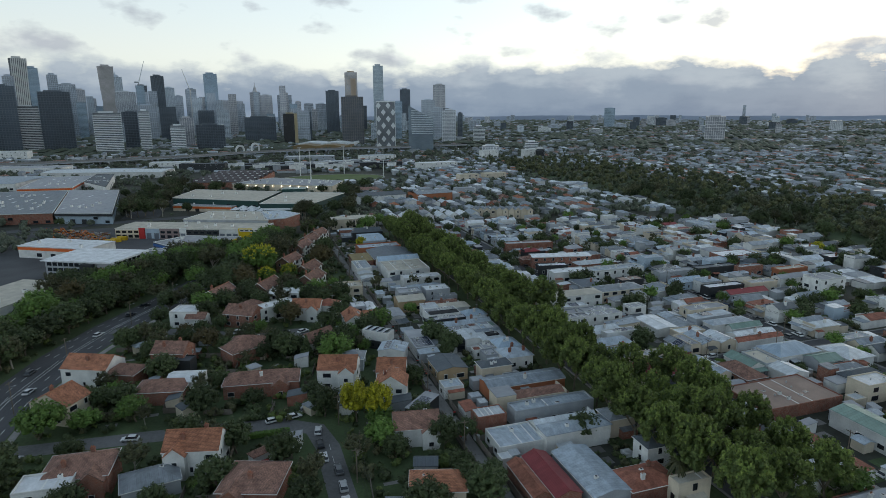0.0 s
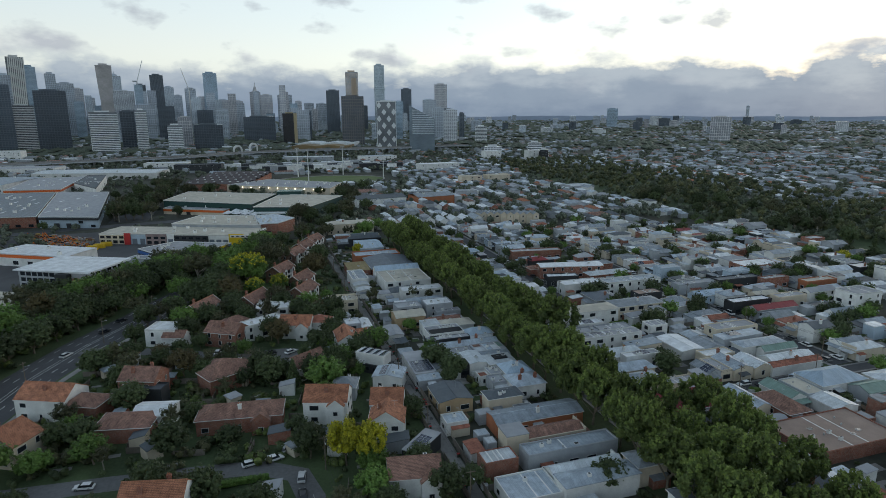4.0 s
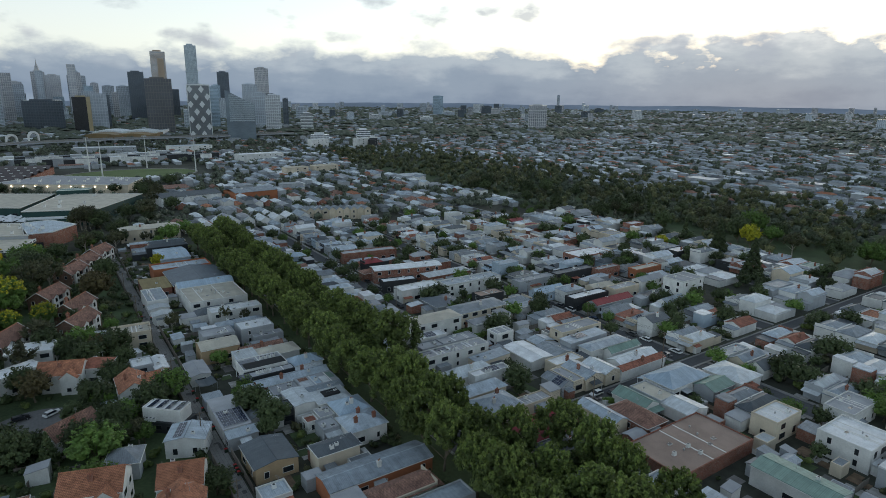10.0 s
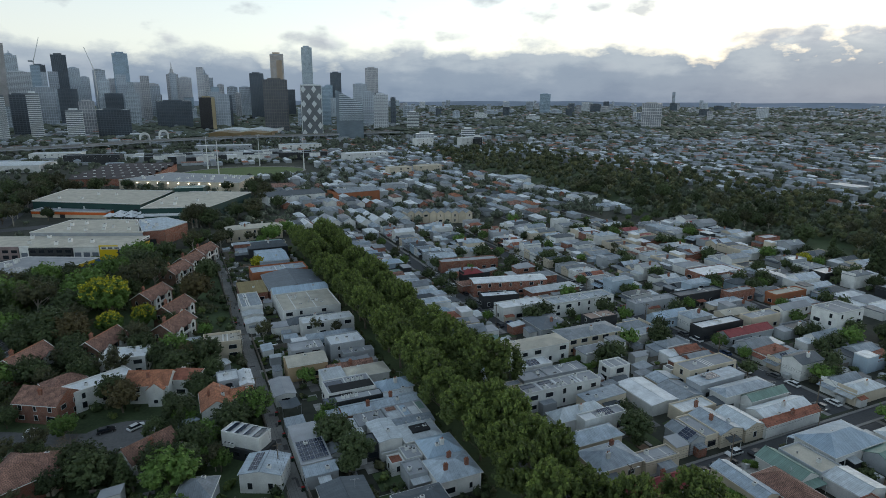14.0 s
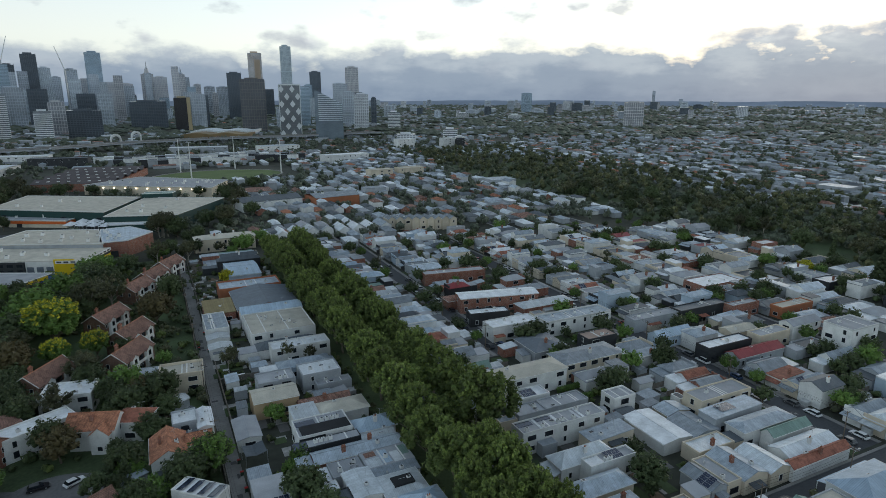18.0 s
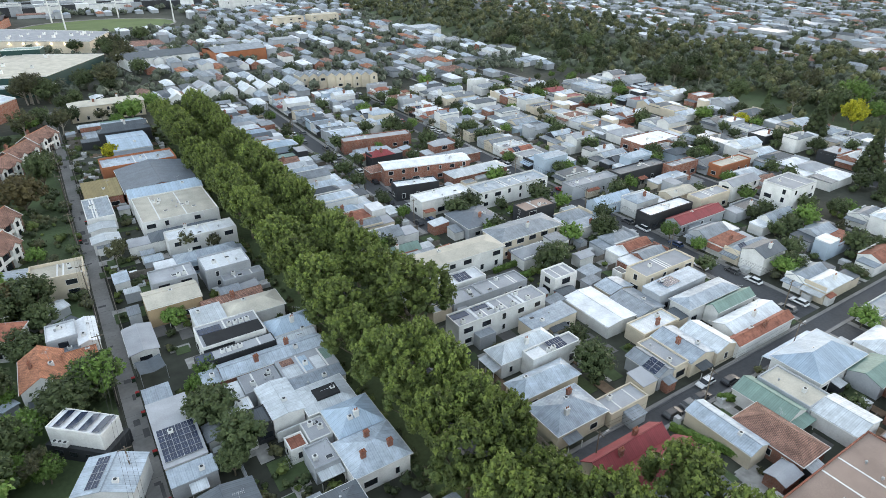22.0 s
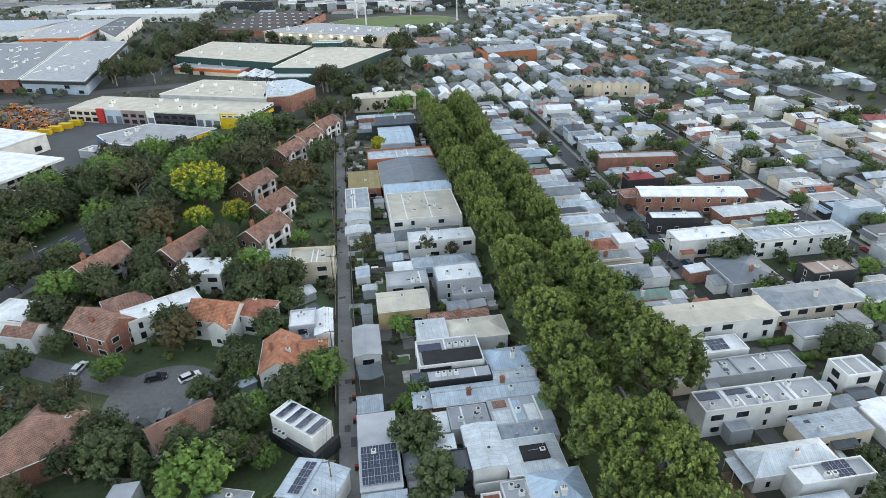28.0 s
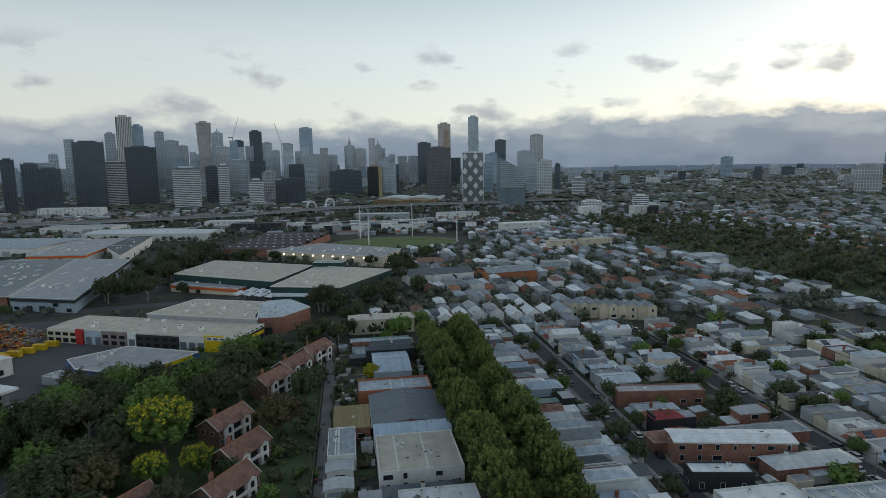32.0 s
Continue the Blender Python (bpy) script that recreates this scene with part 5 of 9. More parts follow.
front_gable(house(-35.0, 249.6, -23.0, 258.1, 5.5, "orange", "gable", "white", turn=-20, axis='x', rise=2.6, win='se', chim=1), 12.0, 8.5, 5.5, "orange", "white", 0.08, 0.36)
house(-24.3, 250.1, -16.3, 257.1, 5.3, "rust", "hip", "white", turn=-24, rise=2.0, win='se')
house(-12.0, 243.2, -6.2, 250.0, 5.5, "white", "flat", "grey", win='s', parapet=0.5, vents=3, dark=True)
house(-6.1, 240.2, -2.6, 250.4, 5.0, "white", "gable", "white", axis='y', rise=0.5, win='se', vents=1)
house(-11.8, 240.8, -6.3, 243.1, 3.2, "grey", "skillion", "white", win='s', rise=0.3)
house(-16.4, 260.8, -7.4, 264.8, 2.6, "pale", "gable", "grey", turn=30, axis='x', rise=0.6, win='', name='shed', label='small grey metal garden shed')
house(-14.0, 271.5, -2.0, 280.5, 5.6, "cream", "flat", "cream", turn=-4, win='se', parapet=0.9, vents=2)
house(-26.9, 278.3, -14.9, 286.3, 3.9, "zinc", "hip", "white", turn=-8, win='s', rise=1.0)
house(-43.2, 271.7, -30.2, 280.7, 5.6, "white", "flat", "white", turn=-10, win='se', vents=3)


def brick_house(x, y, turn, length=15.0):
    """A two-storey brick house: long gable roof, and a white front with a recessed balcony and a gabled porch in the middle."""
    top = thing("brick_house", "two-storey red brick house with white front and brown tile roof", "house", pose(x, y, 0, 0, 0, turn), "brick houses near the lane")
    X, Y, h, rise = length / 2, 4.1, 5.6, 2.7
    brick, white, tile = WALLS["brownbrick"][0], WALLS["white"][0], ROOFS["tile"][0]
    q = Mesh()
    q.box(-X, X, -Y, Y, 0, h)
    q.gable_wall(-X, X, -Y, Y, h - 0.02, rise, "x")
    part("wall", q, brick, top)
    q = Mesh()
    q.gable(-X, X, -Y, Y, h, rise, "x", o=0.45, oe=0.3)
    roof = part("roof", q, tile, top)
    q = Mesh()
    q.box(-X - 0.3, X + 0.3, -0.13, 0.13, h + rise + 0.08, h + rise + 0.22)
    part("ridge_cap", q, ROOFS["orange"][0], roof)
    for s in (-1, 1):           # white barge boards
        q = Mesh()
        for e in (-1, 1):
            a, b = (s * (X + 0.34), e * (Y + 0.45), h - 0.32), (s * (X + 0.34), 0, h + rise - 0.02)
            q.prism([(a[0] - .06, a[1], a[2]), (a[0] + .06, a[1], a[2]), (b[0] + .06, b[1], b[2]), (b[0] - .06, b[1], b[2])][::e],
                    [(a[0] - .06, a[1], a[2] + .3), (a[0] + .06, a[1], a[2] + .3), (b[0] + .06, b[1], b[2] + .3), (b[0] - .06, b[1], b[2] + .3)][::e])
        part("barge_board", q, M_FRAME, roof)
    part("chimney", chimney_data("brick"), None, roof, at=pose(-X * 0.45, 1.2, h + rise * 0.75) @ Matrix.Scale(1.2, 4))
    # white front on the side of the lane, in three bays round a dark balcony
    for u0, u1, out, z1 in ((-X * 0.72, -X * 0.28, 0.9, h + 0.5), (X * 0.28, X * 0.72, 0.9, h + 0.5)):
        q = Mesh()
        q.box(u0, u1, -Y - out, -Y - 0.01, 0, z1 - 0.5)
        q.gable_wall(u0, u1, -Y - out, -Y + 1.5, z1 - 0.52, 1.1, "y")
        bay = part("front_bay", q, white, top)
        q = Mesh()
        q.gable(u0, u1, -Y - out, -Y + 2.6, z1 - 0.5, 1.1, "y", o=0.25, oe=0.2)
        part("bay_roof", q, tile, bay)
        for z in (0.9, 3.6):
            part("window", window_data(1.2, 1.6, True), None, bay, at=pose((u0 + u1) / 2, -Y - out, z))
    q = Mesh()
    q.box(-X * 0.28 + 0.02, X * 0.28 - 0.02, -Y - 0.75, -Y - 0.01, 2.75, 2.95)
    q.box(-X * 0.28 + 0.02, X * 0.28 - 0.02, -Y - 0.8, -Y - 0.7, 2.95, 3.8)
    part("balcony", q, white, top)
    for z, hh in ((0.1, 2.3), (3.0, 2.1)):
        part("window", window_data(3.0, hh, True), None, top, at=pose(0, -Y, z))
    for u in (-X * 0.86, X * 0.86):
        for z in (0.9, 3.5):
            part("window", window_data(0.9, 1.4), None, top, at=pose(u, -Y, z))
    for s, r in ((-1, -90), (1, 90)):
        for v in (-1.8, 1.8):
            part("window", window_data(1.1, 1.5), None, top, at=pose(s * X, v, 3.4, 0, 0, r))
    TAKEN.append((x - 6, y - 7, x + 6, y + 7))


for hx, hy in ((-22.5, 297.0), (-44.0, 290.0), (-64.5, 284.5), (-22.0, 316.5), (-30.0, 337.0), (-20.5, 372.0), (-14.0, 388.0), (-6.5, 405.0)):
    brick_house(hx, hy, 58)
house(-35.3, 213.3, -23.3, 220.8, 4.8, "tile", "gable", "white", turn=32, axis='x', rise=2.6, win='se', chim=1, brick='brick')
house(-61.1, 211.7, -48.1, 220.7, 4.9, "tile", "hip", "brick", turn=28, rise=2.6, win='e')
house(-81.4, 256.9, -70.4, 265.9, 6.2, "white", "flat", "white", turn=-20, win='se', parapet=0.5)
house(-75.9, 253.2, -67.9, 259.2, 4.4, "tile", "gable", "white", turn=-20, rise=1.8, win='se')
front_gable(house(-72.7, 147.0, -59.7, 156.0, 6.6, "orange", "gable", "white", turn=-14, axis='x', rise=3.2, win='se', chim=2, brick='brick'), 13.0, 9.0, 6.6, "orange", "white", -0.42, 0.36)
house(-109.9, 184.8, -97.9, 193.8, 6.2, "orange", "gable", "cream", turn=-30, axis='y', rise=3.0, win='se', chim=1, brick='brick')
house(-107.7, 207.2, -92.7, 217.2, 6.6, "orange", "gable", "white", turn=-24, axis='x', rise=3.0, win='se', chim=1, brick='brick')
house(-95.3, 203.1, -85.3, 211.1, 5.0, "tile", "hip", "brick", turn=-24, rise=2.2, win='s')
house(-82.7, 212.0, -71.7, 221.0, 6.8, "tile", "gable", "brick", turn=-20, axis='x', rise=2.6, win='se', chim=2, brick='brick')
house(-77.4, 207.4, -70.4, 212.4, 5.2, "slate", "flat", "dark", turn=-20, win='s')
house(-59.9, 215.3, -45.9, 225.3, 4.6, "tile", "hip", "cream", turn=-20, rise=2.6, win='s')
front_gable(house(-60.5, 184.2, -38.5, 193.2, 4.4, "tile", "hip", "brick", turn=-8, rise=2.4, win='s', chim=1), 22.0, 9.0, 4.4, "tile", "brick", 0.15, 0.22)
house(-76.8, 192.7, -66.8, 200.7, 4.6, "white", "gable", "white", turn=-14, rise=1.0, win='s', axis='x')
house(-85.1, 188.2, -71.1, 197.2, 4.2, "tile", "hip", "brick", turn=-12, rise=2.2, win='')
front_gable(house(-32.4, 181.3, -20.4, 190.3, 6.8, "orange", "gable", "white", turn=-18, axis='x', rise=3.0, win='se', chim=1, brick='brick'), 12.0, 9.0, 6.8, "orange", "white", 0.08, 0.36)
front_gable(house(-15.2, 175.4, -6.2, 184.4, 6.4, "orange", "gable", "white", turn=-18, axis='x', rise=2.8, win='se', chim=1, brick='brick'), 9.0, 9.0, 6.4, "orange", "white", 0.05, 0.36)
house(-17.6, 165.9, -8.6, 173.9, 6.4, "orange", "gable", "white", turn=-18, axis='y', rise=3.0, win='se', chim=1, brick='brick')
front_gable(house(-18.3, 142.3, -6.3, 151.3, 5.2, "tile", "gable", "white", turn=-10, axis='x', rise=2.6, win='se'), 12.0, 9.0, 5.2, "tile", "white", 0.1, 0.36)
house(-12.6, 156.1, -1.6, 160.6, 4.0, "flatgrey", "skillion", "dark", turn=42, rise=0.3, win='', solar=(5, 2, 0.5, 0.5))
house(-23.2, 193.9, -16.2, 200.9, 4.2, "grey", "hip", "grey", turn=-18, rise=2.0, win='')
house(-101.7, 141.1, -90.7, 148.1, 6.0, "white", "flat", "white", turn=-4, win='s')
front_gable(house(-97.9, 144.9, -83.9, 155.9, 5.6, "tile", "hip", "brick", turn=-4, rise=2.6, win='s', chim=2, brick='brick'), 14.0, 11.0, 5.6, "tile", "brick", 0.1, 0.36)
house(-81.7, 139.8, -69.7, 147.8, 3.6, "grey", "hip", "grey", turn=10, rise=1.6, win='')
front_gable(house(-59.6, 128.9, -46.6, 140.9, 4.4, "tile", "hip", "brick", turn=-20, rise=2.6, win='s', chim=1), 13.0, 12.0, 4.4, "tile", "brick", -0.4, 0.36)
house(-20.9, 115.6, -8.9, 123.6, 5.0, "orange", "hip", "cream", turn=-16, rise=2.4, win='')
# southern end of the terraces by the lane
house(3.6, 142.7, 11.9, 148.1, 4.9, "pale", "flat", "brick", win='sw', parapet=0.3, axis='x')
house(14.3, 142.3, 38.4, 147.7, 4.9, "zinc", "flat", "grey", win='s', vents=3, axis='x')
house(4.3, 129.6, 16.4, 139.3, 3.3, "zinc", "flat", "white", win='w', vents=1, axis='x')
house(15.6, 104.8, 24.6, 124.0, 3.8, "zinc", "gable", "grey", win='', axis='y', rise=1.0)
house(7.9, 107.4, 13.9, 124.5, 3.8, "red", "gable", "brick", win='', axis='y', rise=1.2)
house(3.6, 109.5, 7.8, 123.6, 3.4, "rust", "gable", "brick", win='', axis='y', rise=1.0)
house(35.8, 130.2, 43.5, 136.4, 5.2, "grey", "hip", "cream", win='sw', rise=1.4, axis='x')
house(36.2, 114.9, 43.0, 120.7, 5.6, "slate", "hip", "white", win='sw', rise=1.4, axis='x')
house(24.6, 104.2, 36.7, 112.5, 3.6, "rust", "hip", "brick", win='', rise=1.4, chim=2, axis='x')
house(33.5, 100.6, 42.0, 104.1, 5.4, "cream", "flat", "cream", win='sw', dark=True, axis='x')
house(13.9, 160.1, 39.3, 167.6, 3.9, "zinc", "gable", "orange", win='s', axis='x', rise=0.9, chim=1)
house(3.5, 176.4, 13.3, 188.0, 3.9, "slate", "gable", "tan", win='sw', axis='y', rise=0.9)
house(1.7, 165.2, 7.9, 170.6, 3.3, "zinc", "flat", "white", win='w', axis='x')
house(16.4, 171.7, 26.6, 177.1, 5.1, "slate", "hip", "cream", win='s', rise=1.0, vents=3, axis='x')
house(2.1, 192.9, 9.3, 196.5, 3.3, "zinc", "skillion", "grey", win='w', axis='y', rise=0.4)
TAKEN.append((-14.5, 203.5, -2.0, 219.0))
TAKEN.append((2.2, 220.6, 12.4, 232.8))
TAKEN.append((-47.0, 219.0, -25.0, 244.0))
TAKEN.append((-31.0, 238.0, -18.0, 251.0))
TAKEN.append((-52.0, 298.0, -27.0, 336.0))
# trees that stand out
tree("yellow", -25.6, 160.2, 11.5, 0.8, "bright golden yellow leafed street tree")
tree("yellow", -20.5, 159.2, 11.0, 0.8, "bright golden yellow leafed street tree")
tree("golden", -45.0, 326.0, 17.0, 1.15)
tree("golden", -32.0, 309.5, 10.0, 1.0, "green tree with yellow tips below a larger one")
tree("golden", -43.0, 308.0, 9.5, 1.0, "green tree with yellow tips below a larger one")
tree("green", -97.0, 337.0, 14.0, 0.95, "large rounded green street tree by the main road")
tree("dark", -81.0, 343.0, 13.5, 0.95, "large rounded dark street tree by the main road")
tree("gum", -69.5, 337.0, 16.5, 1.05, "tall gum tree with a pale bare trunk")
tree("green", -71.5, 369.5, 13.5, 0.9, "large rounded green street tree by the main road")
tree("brown", -55.0, 357.5, 12.5, 0.95)
tree("gum", -36.0, 349.0, 16.0, 1.0)
tree("gum", -29.5, 358.0, 15.0, 1.0)
tree("brown", -13.2, 334.0, 12.5, 1.05)
tree("dark", -7.6, 357.5, 12.0, 0.85)
tree("dark", -106.0, 324.0, 13.5, 1.0, "large rounded dark street tree by the main road")
tree("dark", -24.0, 308.0, 6.5, 1.1)
tree("gum", -11.0, 426.0, 12.0, 1.1)
tree("gum", 3.0, 424.0, 11.0, 1.1)
tree("dark", -121.0, 300.0, 13.0, 1.1, "large rounded dark street tree by the main road")
tree("green", -131.0, 276.0, 13.0, 1.1, "large rounded green street tree by the main road")
tree("dark", -139.0, 248.0, 14.0, 1.1, "large rounded dark street tree by the main road")
tree("green", -113.0, 316.0, 12.5, 1.1, "large rounded green street tree by the main road")
tree("yellow", 16.0, 374.0, 7.5, 0.9, "golden yellow tree behind the terraces")
tree("yellow", 270.5, 271.6, 7, 1.1, "round golden yellow tree near the park")
tree("yellow", 310.9, 240.8, 14, 0.9, "tall yellowing tree at the park edge")
tree("green", -4.0, 227.0, 8.8, 1.02, "dense bright green rounded tree by the lane")
tree("brown", -36.5, 247.2, 8.5, 1.2, "large tree with olive brown foliage by the turning circle")
tree("dark", -28.3, 228.0, 6.0, 0.95)
tree("dark", -24.2, 242.6, 5.2, 1.0)
tree("dark", -20.3, 217.2, 8.0, 0.9)
tree("brown", -75.3, 242.8, 6)
tree("dark", 82.1, 179.6, 7.5, 1.2)
tree("dark", 198.5, 263.1, 7, 1.1)
tree("dark", 211.9, 260.3, 7)
tree("dark", 235.1, 269.6, 7)
tree("dark", 239.0, 251.5, 6)
tree("dark", -61.1, 370.9, 11)
tree("dark", -69.7, 359.5, 11, 1.1)
tree("dark", -82.4, 351.7, 10, 1.2)
tree("dark", -92.6, 331.1, 11, 1.3)
tree("dark", -75.7, 325.7, 10, 1.1)
tree("dark", -105.0, 327.4, 11, 1.2)
tree("gum", -90.5, 294.9, 9, 1.2)
tree("conifer", 281.8, 243.4, 20, 0.9)
tree("conifer", 252.8, 207.3, 20, 0.9)
tree("dark", 28.6, 131.2, 7.5, 1.2, "large dark rounded backyard tree")
tree("dark", -0.8, 121.0, 6, 1.1)
tree("dark", -0.2, 141.6, 6)
tree("green", 134.3, 127.7, 5, 1.3)
tree("green", 12.9, 244.4, 4.5, 1.2)
tree("dark", 11.4, 208.8, 7.0, 1.0)
tree("dark", 11.9, 193.4, 6.0, 0.95)
tree("green", 11.2, 218.0, 4.0, 0.9)
tree("dark", 14.2, 199.6, 5.2, 1.0)
tree("gum", 5.6, 282.3, 7, 0.9)
tree("gum", 23.4, 279.0, 7, 0.9)
tree("dark", -93.1, 327.8, 12, 1.1)
tree("dark", -99.9, 317.3, 11, 1.2)
tree("green", -76.1, 319.3, 9, 1.1)
tree("dark", -84.9, 281.2, 9, 1.2)
tree("dark", -60.1, 272.9, 8, 1.1)
tree("dark", -31.4, 392.6, 10, 1.1)
tree("dark", -24.7, 415.6, 9, 1.2)
tree("dark", -7.1, 373.4, 8, 1.2)
tree("dark", 6.6, 467.1, 8, 1.2)
tree("dark", -6.8, 439.7, 8, 1.2)
tree("dark", -64.5, 382.9, 10, 1.2)
tree("gum", -55.4, 371.4, 12, 1.0)
tree("green", -52.8, 309.0, 5, 1.1)
tree("green", -43.1, 312.0, 6, 1.2)
tree("dark", -23.9, 293.9, 6, 1.1)
tree("dark", -25.3, 269.3, 9, 1.1)
tree("dark", -16.8, 268.7, 8, 1.1)
tree("green", -12.6, 295.3, 4.5, 1.1)
tree("green", -14.4, 208.0, 5.0, 0.9)
tree("dark", -19.0, 218.3, 7, 1.2)
tree("green", -20.8, 231.9, 5.5, 1.1)
tree("dark", -52.6, 224.4, 7, 1.0)
tree("green", -49.7, 238.6, 5.5, 1.2)
tree("dark", -40.5, 212.0, 9, 1.1)
tree("conifer", -34.2, 208.9, 9, 1.0)
tree("green", -25.0, 204.2, 9, 1.25)
tree("dark", -48.7, 213.3, 6, 1.2)
tree("dark", -69.9, 244.8, 6, 1.2)
tree("dark", -65.6, 235.6, 5, 1.2)
tree("dark", -63.5, 250.1, 5.5, 1.2)
tree("dark", -72.7, 267.9, 6, 1.2)
tree("dark", -61.4, 223.8, 6, 1.3)
tree("dark", 12.4, 206.6, 8.5, 1.15)
tree("dark", 15.0, 197.6, 8, 1.15)
tree("green", 14.0, 220.8, 5, 0.9)
tree("dark", 107.8, 220.2, 6, 1.2)
tree("dark", -24.0, 216.9, 5, 1.2)
tree("dark", -23.7, 227.8, 5, 1.2)
tree("green", -19.4, 212.1, 4.5, 1.2)
tree("dark", -44.6, 258.3, 5, 1.1)
tree("dark", -72.1, 256.6, 5, 1.2)
tree("dark", -6.1, 234.4, 4, 1.0)
tree("gum", 7.2, 285.1, 6.5, 0.9)
tree("gum", 30.3, 275.7, 6, 0.8)
tree("dark", -142.5, 597.5, 9, 1.2)
tree("dark", -144.1, 558.8, 9, 1.2)
tree("gum", -125.4, 575.8, 11, 1.0)
tree("dark", -97.6, 555.1, 9, 1.1)
tree("dark", 20.2, 519.4, 10, 1.2)
tree("dark", 52.8, 538.4, 10, 1.2)
tree("dark", 81.6, 573.5, 10, 1.2)
tree("dark", 30.8, 497.2, 8, 1.2)
tree("dark", 76.2, 670.4, 11, 1.3)
tree("dark", 26.5, 641.5, 9, 1.3)
tree("dark", -55.3, 688.7, 9, 1.3)
tree("dark", -37.7, 669.6, 7, 1.2)
tree("dark", 130.5, 486.4, 8, 1.2)
tree("dark", 83.6, 403.5, 7, 1.0)
tree("dark", 77.9, 432.4, 7, 1.0)
tree("dark", 7.5, 441.8, 8, 1.2)
tree("dark", -30.8, 459.9, 8, 1.0)
tree("dark", -182.1, 518.5, 7, 1.1)
tree("dark", -163.5, 681.2, 8, 1.2)
tree("green", 24.9, 425.4, 6, 1.0)


BUSHES = []     # x, y, radius, tone of the shrubs in yards and gardens


# ---------------------------------------------------------------- rows of terraces and cottages on the remaining lots
LOT_LINES = []


def terrace_row(x0, x1, y0, y1, front, seed, detail=1, lot=(4.9, 6.9), group="terrace houses", garden=True, kind="terrace_house"):
    """Lots side by side along y between x0 and x1; front: the side of the street, 'w' or 'e'."""
    rnd = random.Random(seed)
    y = y0
    depth = x1 - x0
    back = "e" if front == "w" else "w"
    while y < y1 - 4:
        w = rnd.uniform(*lot)
        a, b = y + 0.12, min(y + w, y1) - 0.12
        y += w
        main = depth * rnd.uniform(0.46, 0.6)
        fx = 2.2
        m0, m1 = (x0 + fx, x0 + fx + main) if front == "w" else (x1 - fx - main, x1 - fx)
        if not free(m0, a, m1, b):
            continue
        if x0 > 60 and rnd.random() < (0.16 if x0 > 95 else 0.08):      # a leafy lot with no house
            for k in range(2):
                tree(rnd.choice(("small", "small", "dark", "smallgreen")), (m0 + m1) / 2 + rnd.uniform(-3, 3) + k * 3, (a + b) / 2 + rnd.uniform(-1, 1), rnd.uniform(4.5, 7.5), 1.15, group="back yard trees")
            BUSHES.append(((m0 + m1) / 2 - 3, (a + b) / 2, 1.9, rnd.random()))
            TAKEN.append((m0, a, m1, b))
            continue
        roof = rnd.choices(("zinc", "pale", "grey", "slate", "white", "red", "rust", "blue", "green", "orange", "flatgrey", "tile"), (8, 4.5, 5, 4.6, 2.6, 0.7, 0.9, 1.0, 0.5, 0.4, 2.6, 0.9))[0]
        wall = rnd.choices(("white", "cream", "grey", "brick", "bluegrey", "dark"), (7, 3.4, 3, 1.6, 1.0, 1.3))[0]
        two = rnd.random() < 0.16
        form = rnd.choices(("hip", "gable", "flat", "skillion"), (4, 4, 1.4 if not two else 4, 0.6))[0]
        hs = house(m0, a, m1, b, rnd.uniform(5.2, 6.2) if two else rnd.uniform(3.1, 3.7), roof, form, wall, axis="x", rise=rnd.uniform(1.2, 1.8) if form in ("hip", "gable") else 0.5,
              chim=1 if rnd.random() < 0.45 else 0, win="sw" if detail > 1 else ("s" if rnd.random() < 0.5 and x0 < 200 else ""), verandah=front if detail and not two and form != "flat" and rnd.random() < 0.6 else "",
              party=rnd.choice(("n", "n", "ns", "s", "")) if form != "flat" else "", front=front if form != "flat" and rnd.random() < 0.4 else "", name=kind, group=group, detail=detail, vents=1 if rnd.random() < 0.3 else 0, solar=(3, 2, 0.3, 0.25) if detail and rnd.random() < 0.1 and form != "hip" else None)
        # rear wing, lower, with a lean-to roof
        k = depth * rnd.uniform(0.14, 0.26)
        r0, r1 = (m1 + 0.05, m1 + k) if front == "w" else (m0 - k, m0 - 0.05)
        if free(r0, a, r1, b):
            hx, hy, b2, hz = (m0 + m1) / 2, (a + b) / 2, b - rnd.uniform(0, 1.4), rnd.uniform(2.6, 3.2) if rnd.random() < 0.86 else rnd.uniform(4.8, 5.4)
            q, q2 = Mesh(), Mesh()
            q.box(r0 - hx, r1 - hx, a - hy, b2 - hy, 0, hz)
            q2.prism([(r0 - hx - .1, a - hy, hz), (r1 - hx + .1, a - hy, hz), (r1 - hx + .1, b2 - hy, hz), (r0 - hx - .1, b2 - hy, hz)],
                     [(r0 - hx - .1, a - hy, hz + .2), (r1 - hx + .1, a - hy, hz + .2), (r1 - hx + .1, b2 - hy, hz + .5), (r0 - hx - .1, b2 - hy, hz + .5)])
            rw = part("rear_wing", q, WALLS[wall][0], hs)
            part("rear_roof", q2, ROOFS[rnd.choice(("zinc", "pale", "grey", "slate", "white", "flatgrey"))][0], rw)
            TAKEN.append((r0, a, r1, b))
        LOT_LINES.append((r1 if front == "w" else x0 + 0.2, x1 - 0.2 if front == "w" else r0, b + 0.12))
        rest0, rest1 = (r1 + 0.3, x1 - 0.4) if front == "w" else (x0 + 0.4, r0 - 0.3)
        if rest1 - rest0 > 4.5 and rnd.random() < 0.5:
            g0, g1 = (rest1 - 3.6, rest1) if front == "w" else (rest0, rest0 + 3.6)
